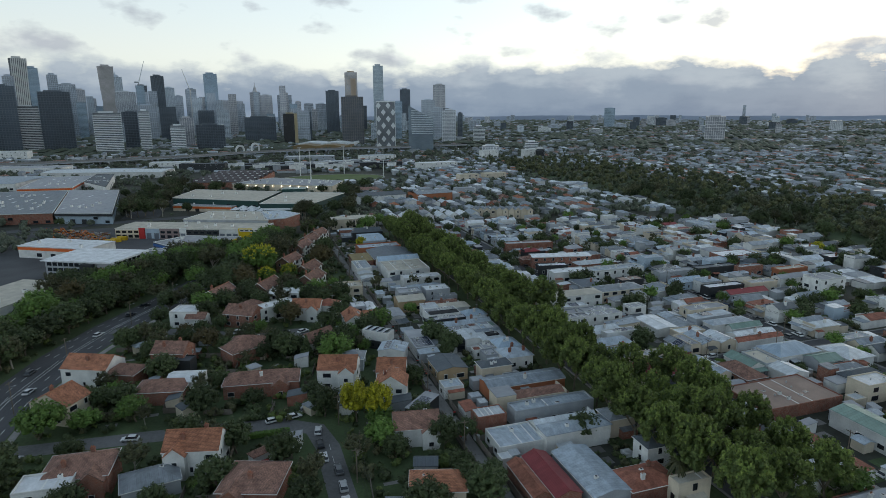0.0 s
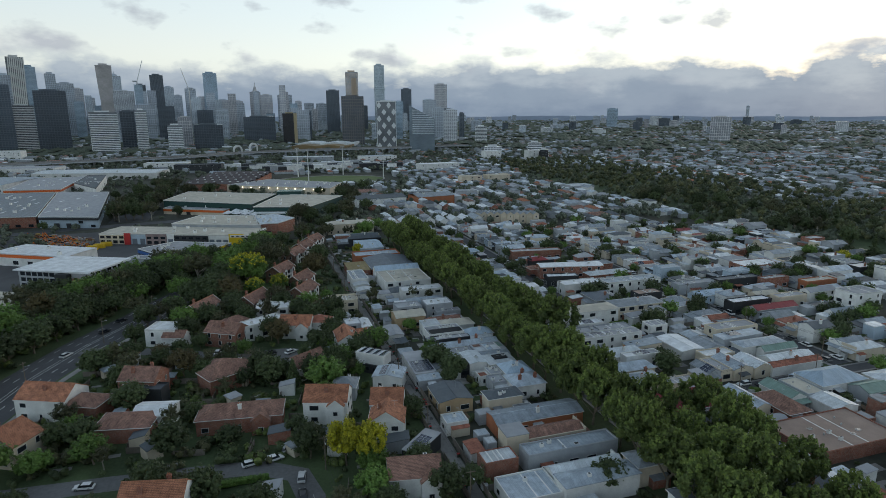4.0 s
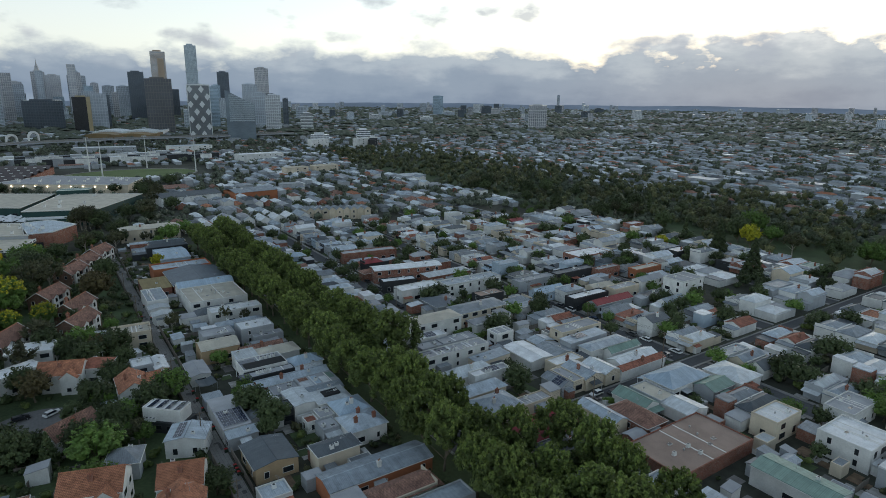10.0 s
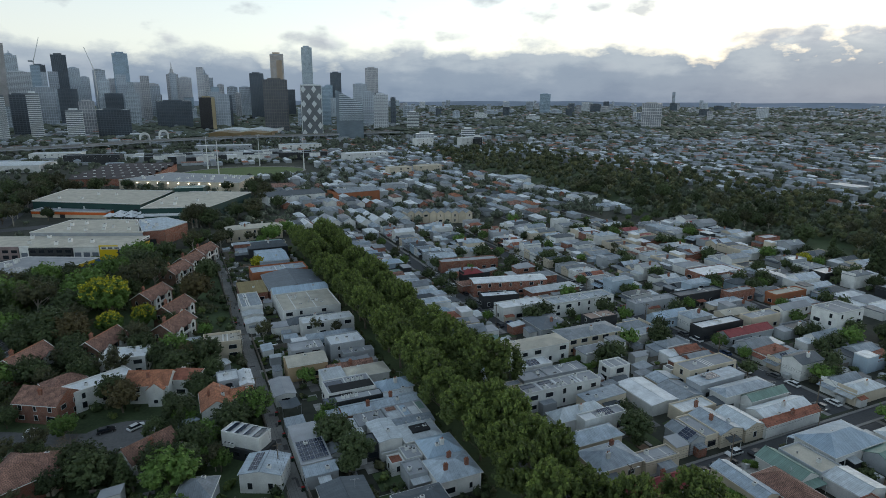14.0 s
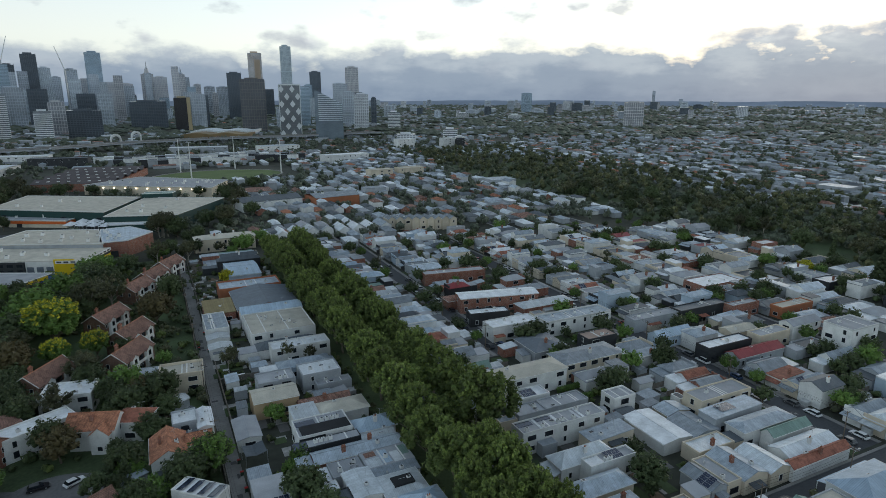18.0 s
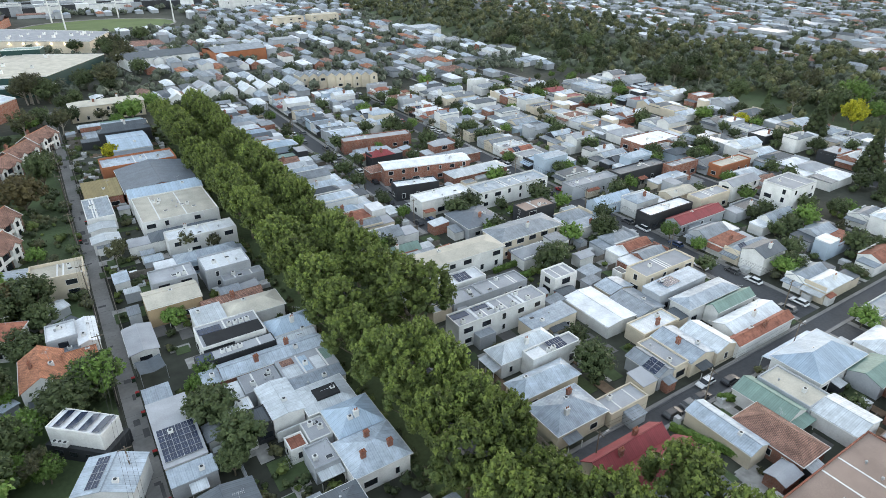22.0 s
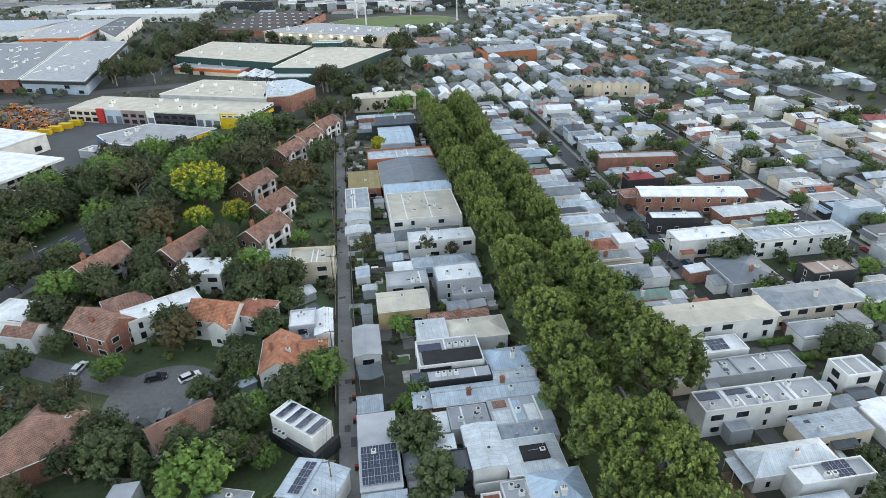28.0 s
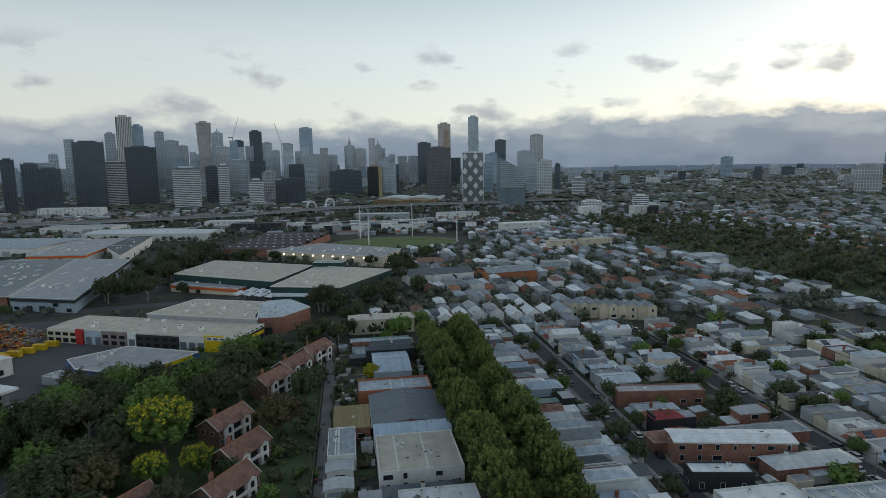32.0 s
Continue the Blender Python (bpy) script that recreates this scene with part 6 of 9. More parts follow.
            if free(g0, a, g1, b):
                house(g0, a + 0.2, g1, b - 0.2, 2.6, rnd.choice(("zinc", "grey", "pale", "rust")), "skillion", rnd.choice(("grey", "white", "cream")), axis="x", rise=0.3, win="",
                      name="garage", label="small backyard garage with a metal roof", group="garages", detail=0)
        elif garden and rest1 - rest0 > 2.5 and rnd.random() < 0.75:
            gx, gy = (rest0 + rest1) / 2, (a + b) / 2
            if free(gx - 1, gy - 1, gx + 1, gy + 1, 0):
                BUSHES.append((gx, gy, rnd.uniform(1.0, 2.2), rnd.random()))


def run_rows():
    spec = ((3.0, 37.0, 92, 425, "e", 1), (61.5, 87, 168.4, 262, "w", 2), (61.5, 86, 262, 430, "w", 3), (95.8, 116, 168.4, 430, "w", 4), (117, 137, 168.4, 430, "e", 5), (147.8, 169, 168.4, 420, "w", 6),
            (170, 191.6, 168.4, 420, "e", 7), (201.4, 222, 168.4, 400, "w", 8), (223, 244.6, 168.4, 400, "e", 9), (254.4, 276, 168.4, 380, "w", 10), (277, 299, 168.4, 380, "e", 11),
            (61.5, 84, 84, 160.6, "w", 12), (86, 110, 84, 160.6, "e", 13), (112, 137, 84, 160.6, "e", 14), (147.8, 169, 70, 160.6, "w", 15), (170, 191.6, 70, 160.6, "e", 16),
            (201.4, 222, 70, 160.6, "w", 17), (223, 244.6, 70, 160.6, "e", 18), (254.4, 276, 70, 160.6, "w", 19), (277, 299, 70, 160.6, "e", 20))
    for x0, x1, y0, y1, f, s in spec:
        if x0 > 200:
            terrace_row(x0, x1, y0, y1, f, 70 + s, lot=(6.2, 9.5), kind="cottage", group="cottages near the park")
        else:
            terrace_row(x0, x1, y0, y1, f, 70 + s)


run_rows()

# ---------------------------------------------------------------- farther suburbs
TREE_LOTS = []


def far_suburb():
    """Far houses and trees, thinning and shrinking to the horizon."""
    rnd = np.random.RandomState(5)
    groups = {}
    leaf_pts = []

    def blockers(x, y):
        if 295 < x < 440 and 100 < y < 800:
            return True
        if -5 < x < 300 and 60 < y < 425:
            return True
        if x < 0 and y < 560 or -20 < x < 140 and 735 < y < 868:
            return True
        if -260 < x < -6 and y < 900 or x < 60 and y < 455 or -20 < x < 60 and 480 < y < 770:
            return True
        return False
    # near band: houses of their own
    made = 0
    for i in range(18300):
        near = i < 5200
        if near:
            y, x = rnd.uniform(425, 1000), rnd.uniform(20, 620)
        elif i < 9000:
            y, x = rnd.uniform(120, 950), rnd.uniform(430, 1000)
        else:
            dist = 420 + 4200 * rnd.rand() ** 1.25
            az = radians(rnd.uniform(-28, 72))
            x, y = dist * math.sin(az), dist * math.cos(az) + 100
        if blockers(x, y):
            continue
        if math.hypot(x, y) > 1350 and noise.noise(Vector((x / 260, y / 200, 0))) < -0.08 and rnd.rand() < 0.85:
            continue
        gx = round(x / 7.5) * 7.5
        gy = round(y / 17) * 17
        if not free(gx - 3.2, gy - 6, gx + 3.2, gy + 6, 0.2):
            continue
        if rnd.rand() < 0.42 and math.hypot(x, y) < 1200:
            TREE_LOTS.append((gx, gy))
            TAKEN.append((gx - 3, gy - 6, gx + 3, gy + 6))
            continue
        big = rnd.rand() < (0.025 if x > 20 else 0.4)
        far = 1.0 + max(0.0, math.hypot(x, y) - 1100) / 1300
        w, d = (rnd.uniform(5.6, 7.2) * far, rnd.uniform(10, 15)) if not big else (rnd.uniform(12, 26), rnd.uniform(12, 30))
        hh = rnd.uniform(2.6, 3.5) if rnd.rand() < 0.8 else rnd.uniform(4.8, 6.5)
        if dist_ok(gx, gy) and made < 90:
            roof = RF[rnd.randint(len(RF))]
            wall = ("white", "cream", "grey", "brick", "white")[rnd.randint(5)]
            house(gx - w / 2, gy - d / 2, gx + w / 2, gy + d / 2, hh, roof, "flat" if big else ("hip", "gable")[rnd.randint(2)], wall, "y", rise=rnd.uniform(1.2, 1.9) if not big else 0.4,
                  detail=0, name="house", group="houses beyond the terraces", win="")
            made += 1
            continue
        TAKEN.append((gx - w / 2, gy - d / 2, gx + w / 2, gy + d / 2))
        # greyer roofs farther out, and grey walls for all: haze put into the colours
        roof = RF[rnd.randint(len(RF))] if near or rnd.rand() < 0.25 else ("grey", "zinc", "slate", "tile", "grey", "zinc")[rnd.randint(6)]
        q = groups.setdefault(roof, Mesh())
        a, b, c, e = gx - w / 2, gx + w / 2, gy - d / 2, gy + d / 2
        q.box(a, b, c, e, 0, hh, 1)
        if big:
            q.box(a - 0.1, b + 0.1, c - 0.1, e + 0.1, hh, hh + 0.25)
        else:
            q.hip(a, b, c, e, hh, rnd.uniform(1.1, 1.8))
    for roof, q in groups.items():
        tagged(part("distant_houses", q, [ROOFS[roof][0], WALLS["grey"][0]]), f"distant suburban houses, each with a {ROOFS[roof][1]}", "houses", kind="stuff")


RF = ("zinc", "pale", "zinc", "grey", "white", "slate", "tile", "zinc", "grey", "pale", "flatgrey", "slate", "orange")


def dist_ok(x, y):
    return y < 640 and x < 300


far_suburb()


OCTA = (np.array([(1, 0, 0), (-1, 0, 0), (0, 1, 0), (0, -1, 0), (0, 0, 0.9), (0, 0, -0.9)], float), [(0, 2, 4), (2, 1, 4), (1, 3, 4), (3, 0, 4), (2, 0, 5), (1, 2, 5), (3, 1, 5), (0, 3, 5)])


def far_trees():
    rnd = np.random.RandomState(8)
    vs, fs, n = [], [], 0
    park_rows, mid_rows = [], []
    for i in range(1350):      # the park
        x, y = rnd.uniform(300, 500), rnd.uniform(110, 950)
        r = rnd.uniform(2.2, 4.2)
        if x < 330 and rnd.rand() < 0.6:
            continue
        for k in range(3):
            o = rnd.normal(size=3) * r * 0.5
            park_rows.append((x + o[0], y + o[1], r * rnd.uniform(0.9, 2.2) + o[2] * 0.5, r * rnd.uniform(0.6, 0.95)))
    for gx, gy in TREE_LOTS:
        for k in range(4):
            r = rnd.uniform(1.5, 2.9)
            mid_rows.append((gx + rnd.uniform(-2.2, 2.2), gy + rnd.uniform(-5, 5), r * rnd.uniform(0.7, 1.7), r))
    for i in range(520):       # between the sheds and the freeway
        x, y = rnd.uniform(-380, 420), rnd.uniform(870, 1340)
        if free(x - 3, y - 3, x + 3, y + 3, 0):
            r = rnd.uniform(2.2, 4.5)
            mid_rows += [(x + rnd.normal() * r * 0.5, y + rnd.normal() * r * 0.5, r * rnd.uniform(0.8, 1.5), r * 0.8) for k in range(3)]
    for i in range(30000):
        dist = 380 + 4400 * rnd.rand() ** 1.3
        az = radians(rnd.uniform(-32, 74))
        x, y = dist * math.sin(az), dist * math.cos(az) + 100
        r = rnd.uniform(2.0, 4.2) * (1 + dist / 9000)
        if -18 < x < 138 and 737 < y < 866 or x < 295 and y < 430 or not free(x - 1.5, y - 1.5, x + 1.5, y + 1.5, 0) and dist < 900 or -170 < x < -6 and y < 660 and not rnd.rand() < 0.1:
            continue
        if dist > 1350 and noise.noise(Vector((x / 260, y / 200, 0))) > 0.02 and rnd.rand() < 0.72:
            continue
        z = r * rnd.uniform(0.5, 1.0)
        if dist < 1300 and i % 2:
            continue
        if dist < 1300:
            for k in range(2):
                o = rnd.normal(size=3) * r * 0.4
                mid_rows.append((x + o[0], y + o[1], z + o[2] * 0.4, r * rnd.uniform(0.55, 0.85)))
            continue
        p = OCTA[0] * np.array((r * 3.0, r * 2.2, r * 1.05)) * (1 + 0.6 * (rnd.rand(6) - 0.5))[:, None] + np.array((x, y, z * 0.8))
        vs.append(p)
        fs += [(a + n, b + n, c2 + n) for a, b, c2 in OCTA[1]]
        n += len(p)
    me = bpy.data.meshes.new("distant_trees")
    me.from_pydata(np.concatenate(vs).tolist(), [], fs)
    # leaf colour already paled for haze
    me.materials.append(M_HAZELEAF)
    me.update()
    tagged(part("distant_trees", me, None), "distant dark tree crowns among the suburbs, haze in their colour", "trees", kind="stuff")
    for k, (m, w) in enumerate(((M_PARK, "green"), (M_PARK2, "olive green"), (M_PARK3, "dark green"))):
        rows = park_rows[k::3]
        tagged(part("park_trees", leaf_mesh(rnd, rows, 26 * len(rows), 1.0, m, 0.78), None), f"dense {w} trees filling the long park", "trees", kind="stuff")
    tagged(part("suburb_trees", leaf_mesh(rnd, mid_rows, 9 * len(mid_rows), 1.4, M_HAZELEAF, 0.82), None), "dark tree crowns between the farther houses, haze in their colour", "trees", kind="stuff")


far_trees()

# ---------------------------------------------------------------- the city
FACADES = {      # glass, edges, how mirror-like the glass is
    "dark": ((0.085, 0.108, 0.135), (0.095, 0.112, 0.13), 0.35), "grey": ((0.40, 0.45, 0.51), (0.38, 0.42, 0.47), 0.5), "glass": ((0.48, 0.545, 0.61), (0.46, 0.51, 0.56), 0.6), "blue": ((0.32, 0.42, 0.51), (0.30, 0.37, 0.44), 0.55),
    "stone": ((0.40, 0.42, 0.46), (0.48, 0.475, 0.475), 0.4), "pale": ((0.44, 0.47, 0.51), (0.58, 0.60, 0.62), 0.45), "white": ((0.20, 0.22, 0.24), (0.72, 0.74, 0.74), 0.3), "band": ((0.07, 0.08, 0.09), (0.58, 0.59, 0.59), 0.2),
    "gold": ((0.016, 0.018, 0.022), (0.38, 0.31, 0.19), 0.1), "goldgrid": ((0.11, 0.122, 0.138), (0.135, 0.125, 0.115), 0.35), "gold2": ((0.42, 0.43, 0.45), (0.46, 0.36, 0.27), 0.5), "swirl": ((0.12, 0.13, 0.14), (0.62, 0.61, 0.58), 0.3),
    "check": ((0.16, 0.175, 0.19), (0.70, 0.72, 0.72), 0.2), "sail": ((0.19, 0.24, 0.285), (0.56, 0.60, 0.62), 0.5), "slim": ((0.42, 0.50, 0.56), (0.40, 0.46, 0.50), 0.55), "waist": ((0.36, 0.35, 0.35), (0.46, 0.44, 0.43), 0.3),
}
FMATS = {}


def tower(x, y, w, h, style, small=False, spire=0):
    """A tower block facing the camera's side of the city: glass body, floor edges, fins or its own pattern, plant room."""
    if style not in FMATS:
        g, e, mirror = FACADES[style]
        FMATS[style] = (surface("tower_glass_" + style, g, 0.22, 0.3, 0.22, 0.04, 0, mirror, 0.2, spec=0.7, streak=(1.0, 1.0, 3.0)), surface("tower_edge_" + style, e, 0.7, 0.1, 0.3, 0.05, 0))
    gm, em = FMATS[style]
    words = {"dark": "dark glass office tower", "grey": "grey glass city tower", "glass": "pale glass city tower", "blue": "tall slender blue glass tower", "stone": "stone coloured city tower", "pale": "pale grey city tower",
             "white": "white apartment tower with balcony bands", "band": "tower with dark and white bands", "gold": "black tower with a golden side", "goldgrid": "dark bronze gridded tower", "gold2": "tall tower with a golden glass face",
             "slim": "very tall pale blue tower with bronze ring", "waist": "tall stone coloured tower with a narrow waist", "swirl": "tower wrapped in slanting pale stripes", "check": "tower clad in grey and white diamonds", "sail": "glass tower with a slanting top and stripes"}[style]
    turn = math.degrees(math.atan2(-x, y))
    top = thing("tower", f"{words} in the city skyline", "skyscraper", pose(x, y, 0, 0, 0, turn), "city towers")
    d = min(max(w * 0.8, 18), 45)
    X, Y = w / 2, d / 2
    q = Mesh()
    if style == "sail":
        q.prism([(-X, -Y, 0), (X, -Y, 0), (X, Y, 0), (-X, Y, 0)], [(-X, -Y, h * 1.04), (X, -Y, h * 0.74), (X, Y, h * 0.74), (-X, Y, h * 1.04)])
    elif style == "waist":
        k = [(0, 1.0), (0.3, 0.92), (0.5, 0.78), (0.7, 0.92), (1.0, 1.04)]
        for (f0, a), (f1, b) in zip(k, k[1:]):
            q.prism([(sx * X * a, sy * Y, h * f0) for sx, sy in ((-1, -1), (1, -1), (1, 1), (-1, 1))], [(sx * X * b, sy * Y, h * f1) for sx, sy in ((-1, -1), (1, -1), (1, 1), (-1, 1))])
    else:
        q.box(-X, X, -Y, Y, 0, h)
    part("glass_body", q, gm, top)
    q = Mesh()
    step = 3.6 if style not in ("stone", "grey", "goldgrid") else 7.2
    n = int(h / step)
    for i in range(1, n):
        z = i * step
        if style in ("check", "swirl", "waist") or style == "sail" and z < h * 0.4:
            continue
        xr = X if style != "sail" else X * min(1, max(-0.9, (1.04 * h - z) / (0.30 * h) * 2 - 1))
        if style == "sail":
            q.box(-X - 0.3 + w * 0.12, xr - 0.8, -Y - 0.5, -Y + 0.1, z, z + 1.1)
        elif style in ("white", "band"):
            q.box(-X - 0.8, xr + 0.8, -Y - 0.8, Y + 0.4, z, z + 1.5)
        elif style == "gold":
            break
        else:
            q.box(-X - 0.25, X + 0.25, -Y - 0.25, Y + 0.25, z, z + 0.9)
    if style in ("stone", "grey", "pale", "goldgrid", "dark", "slim", "glass"):
        k = max(3, int(w / 5))
        for i in range(k + 1):
            u = -X + w * i / k
            q.box(u - 0.4, u + 0.4, -Y - 0.5, -Y, 0, h - 1)
    if style == "gold2":
        q.box(-X * 0.1, X * 0.75, -Y - 0.7, -Y - 0.02, h * 0.2, h * 0.9)
    if style == "slim":
        q.box(-X - 2, X + 2, -Y - 2, Y + 2, h * 0.62, h * 0.635)
    if style == "gold":
        q.box(X - w * 0.22, X + 0.3, -Y - 0.4, Y, 2, h + 0.5)
    if style == "check":
        k, cell = 4, w / 4
        rows = int(h / (cell * 1.25))
        for i in range(k):
            for j in range(rows):
                cx, cz = -X + (i + 0.5) * cell, (j + 0.5) * h / rows
                a, b = cell * 0.5, h / rows * 0.5
                if (i + j) % 2 == 0:
                    q.prism([(cx - a, -Y - 0.5, cz), (cx, -Y - 0.5, cz - b), (cx + a, -Y - 0.5, cz), (cx, -Y - 0.5, cz + b)][::-1], [(cx - a, -Y, cz), (cx, -Y, cz - b), (cx + a, -Y, cz), (cx, -Y, cz + b)][::-1])
        for sx in (-X, X - 1.2):
            q.box(sx, sx + 1.2, -Y - 0.6, -Y, 0, h + 2)
        q.box(-X, X, -Y - 0.6, -Y, h, h + 2)
    if style == "swirl":
        for i in range(9):
            u = -X + w * (i + 0.2) / 9
            q.prism([(u - 6, -Y - 0.5, 0), (u - 3, -Y - 0.5, 0), (u - 3, -Y, 0), (u - 6, -Y, 0)], [(u + 4, -Y - 0.5, h), (u + 7, -Y - 0.5, h), (u + 7, -Y, h), (u + 4, -Y, h)])
    if q.v:
        part("floor_edges", q, em, top)
    if spire:
        q = Mesh()
        q.tube((0, 0, h), (0, 0, h + spire * 0.45), w * 0.22, w * 0.12, 8)
        q.tube((0, 0, h + spire * 0.45), (0, 0, h + spire), w * 0.06, 0.4, 6)
        part("spire", q, em, top)
    if style != "sail" and not small:
        q = Mesh()
        q.box(-X * 0.6, X * 0.5, -Y * 0.5, Y * 0.6, h, h + max(3, h * 0.025))
        if style == "dark":
            for u in np.linspace(-X, X - 0.8, 6):
                q.box(u, u + 0.8, -Y, -Y + 0.8, h, h + 3.5)
        part("plant_room", q, em, top)
    return top


def city():
    tower(-591, 1359, 20, 100, "dark")
    tower(-604, 1464, 28, 93, "dark")
    tower(-575, 1477, 39, 83, "dark")
    tower(-785, 1986, 22, 122, "glass")
    tower(-527, 1551, 57, 137, "dark")
    tower(-484, 1566, 43, 95, "band")
    tower(-620, 1943, 25, 175, "grey")
    tower(-650, 2144, 41, 234, "swirl")
    tower(-645, 2250, 33, 214, "blue")
    tower(-433, 1583, 60, 126, "dark")
    tower(-667, 2557, 32, 210, "grey")
    tower(-604, 2470, 50, 174, "grey")
    tower(-590, 2577, 33, 160, "stone")
    tower(-312, 1461, 50, 81, "white")
    tower(-433, 2203, 43, 219, "waist")
    tower(-472, 2603, 41, 207, "glass", spire=18)
    tower(-422, 2409, 74, 148, "pale")
    tower(-284, 1570, 28, 82, "dark")
    tower(-243, 1476, 20, 85, "white")
    tower(-305, 2024, 53, 100, "grey")
    tower(-365, 2419, 35, 170, "dark")
    tower(-334, 2626, 45, 213, "dark")
    tower(-305, 2731, 37, 173, "glass")
    tower(-273, 2735, 30, 142, "grey")
    tower(-180, 1487, 28, 53, "white")
    tower(-171, 1639, 30, 68, "stone")
    tower(-115, 1544, 61, 52, "dark")
    tower(-233, 2839, 42, 172, "grey")
    tower(-145, 2645, 50, 224, "blue")
    tower(-102, 2648, 45, 123, "grey")
    tower(-50, 2749, 44, 121, "stone")
    tower(25, 2850, 44, 160, "stone", spire=48)
    tower(71, 2849, 49, 148, "stone")
    tower(148, 2847, 61, 149, "grey", spire=40)
    tower(214, 2943, 28, 123, "stone")
    tower(261, 2939, 43, 114, "grey")
    tower(280, 2635, 45, 110, "grey")
    tower(298, 2432, 48, 156, "dark")
    tower(7, 1850, 84, 66, "dark")
    tower(77, 1669, 35, 76, "gold")
    tower(217, 1535, 52, 116, "goldgrid")
    tower(388, 2520, 49, 230, "gold2")
    tower(152, 2446, 27, 63, "pale")
    tower(241, 2539, 19, 87, "stone")
    tower(261, 1364, 42, 101, "check")
    tower(595, 2960, 47, 288, "slim")
    tower(650, 2670, 44, 171, "dark")
    tower(597, 2580, 31, 119, "blue")
    tower(312, 1260, 51, 89, "sail")
    tower(794, 2629, 53, 190, "stone")
    tower(689, 2452, 54, 123, "grey")
    tower(511, 1774, 33, 90, "grey")
    tower(481, 1574, 35, 84, "pale")
    tower(577, 1753, 14, 74, "dark")
    tower(557, 1547, 29, 41, "white")
    tower(832, 2298, 38, 42, "grey")
    tower(395, 1077, 31, 18, "pale")
    tower(531, 1180, 26, 18, "white")
    tower(441, 965, 15, 18, "band")
    tower(1030, 2081, 43, 18, "white")
    tower(1249, 2412, 57, 18, "grey")
    tower(1458, 2648, 78, 18, "grey")
    tower(1674, 2646, 50, 88, "blue")
    tower(1771, 2941, 36, 49, "grey")
    tower(1110, 1858, 42, 18, "white")
    tower(1608, 2456, 56, 18, "grey")
    tower(1992, 2663, 53, 39, "dark")
    tower(1904, 2477, 42, 31, "stone")
    tower(2586, 3210, 31, 20, "grey")
    tower(1659, 1966, 43, 18, "pale")
    tower(1142, 1337, 48, 64, "stone")
    tower(3001, 3170, 18, 103, "grey")
    tower(2403, 2440, 25, 18, "white")
    tower(2820, 2637, 52, 26, "dark")
    tower(2734, 2454, 20, 18, "grey")
    tower(2629, 2211, 39, 18, "grey")
    tower(3210, 2474, 65, 23, "grey")
    tower(2550, 1887, 22, 18, "stone")
    tower(3590, 2265, 39, 28, "grey")
    tower(3158, 1863, 23, 18, "pale")
    tower(3726, 2022, 69, 31, "grey")
    tower(2265, 2235, 38, 18, "pale")
    tower(2547, 1786, 54, 18, "grey")

    rnd = random.Random(77)
    for i in range(56):       # lower blocks between the tall ones
        a, r = radians(rnd.uniform(-25, 17)), rnd.uniform(1750, 2900)
        tower(round(r * math.sin(a)), round(r * math.cos(a)), rnd.uniform(22, 48), rnd.uniform(36, 105), rnd.choice(("grey", "stone", "dark", "glass", "dark", "blue")), True)
    for i in range(42):       # the dense middle of the city
        a, r = radians(rnd.uniform(-21, 5)), rnd.uniform(2050, 2900)
        tower(round(r * math.sin(a)), round(r * math.cos(a)), rnd.uniform(18, 34), rnd.uniform(70, 165), rnd.choice(("grey", "stone", "dark", "glass", "blue", "grey")), True)
    for i in range(60):       # mid-rise blocks along the horizon
        a, r = radians(rnd.uniform(18, 76)), rnd.uniform(2300, 4600)
        tower(round(r * math.sin(a)), round(r * math.cos(a)), rnd.uniform(14, 40), rnd.uniform(10, 26) + r * 0.006, rnd.choice(("grey", "stone", "pale", "glass", "dark", "grey")), True)


city()

# ---------------------------------------------------------------- west side: roads, yard, showrooms, sheds
ribbon("road_main", [(-126, 90), (-125.5, 160), (-123, 204), (-115, 238), (-104, 266), (-88, 296), (-71, 330), (-55, 368), (-43, 410), (-30, 460), (-22, 520)], 18.0, 0.03, M_ASPHALT, "wide dark asphalt main road with lane markings")
ribbon("pavement_main", [(-115.5, 90), (-115, 160), (-112.6, 202), (-105, 233.5), (-94.5, 260.5), (-79, 290.5), (-62, 324.5), (-45.5, 363)], 2.0, 0.14, M_PAVE, "pale concrete footpath beside the main road")
ribbon("road_court", [(-34.5, 60), (-34.5, 120), (-35, 150), (-37, 160), (-46, 166), (-60, 168), (-80, 170), (-118, 173)], 6.2, 0.036, M_OLDROAD, "narrow asphalt residential street with a white centre line")
ribbon("road_close", [(-40, 234), (-50, 238), (-62, 244), (-82, 254), (-104, 262)], 6.0, 0.042, M_OLDROAD, "short asphalt access street to the turning circle")
ribbon("road_yards", [(-330, 486), (-195, 516), (-136, 530), (-70, 539), (40, 548)], 12.0, 0.036, M_ASPHALT, "wide asphalt road between the showrooms and the sheds")


def disc(name, x, y, rx, ry, z, mat, label, n=40):
    q = Mesh()
    r = [(x + rx * math.cos(6.2832 * i / n), y + ry * math.sin(6.2832 * i / n)) for i in range(n)]
    q.prism([(*p, z - 0.3) for p in r], [(*p, z) for p in r])
    return tagged(part(name, q, mat), label, name.split("_")[0], kind="structure")


disc("road_circle", -37.0, 231.5, 11.5, 10.2, 0.048, M_OLDROAD, "asphalt turning circle with parked cars")
disc("grass_oval", 57, 786, 66, 46, 0.05, surface("oval_grass", (0.11, 0.15, 0.055), 0.95, 0.2, 0.5, 0.05, 0.2), "bright green sports oval", 60)
slab("grass_gardens", -138, 88, -2.6, 436, 0.02, M_GRASS, "rough garden lawns between the houses")
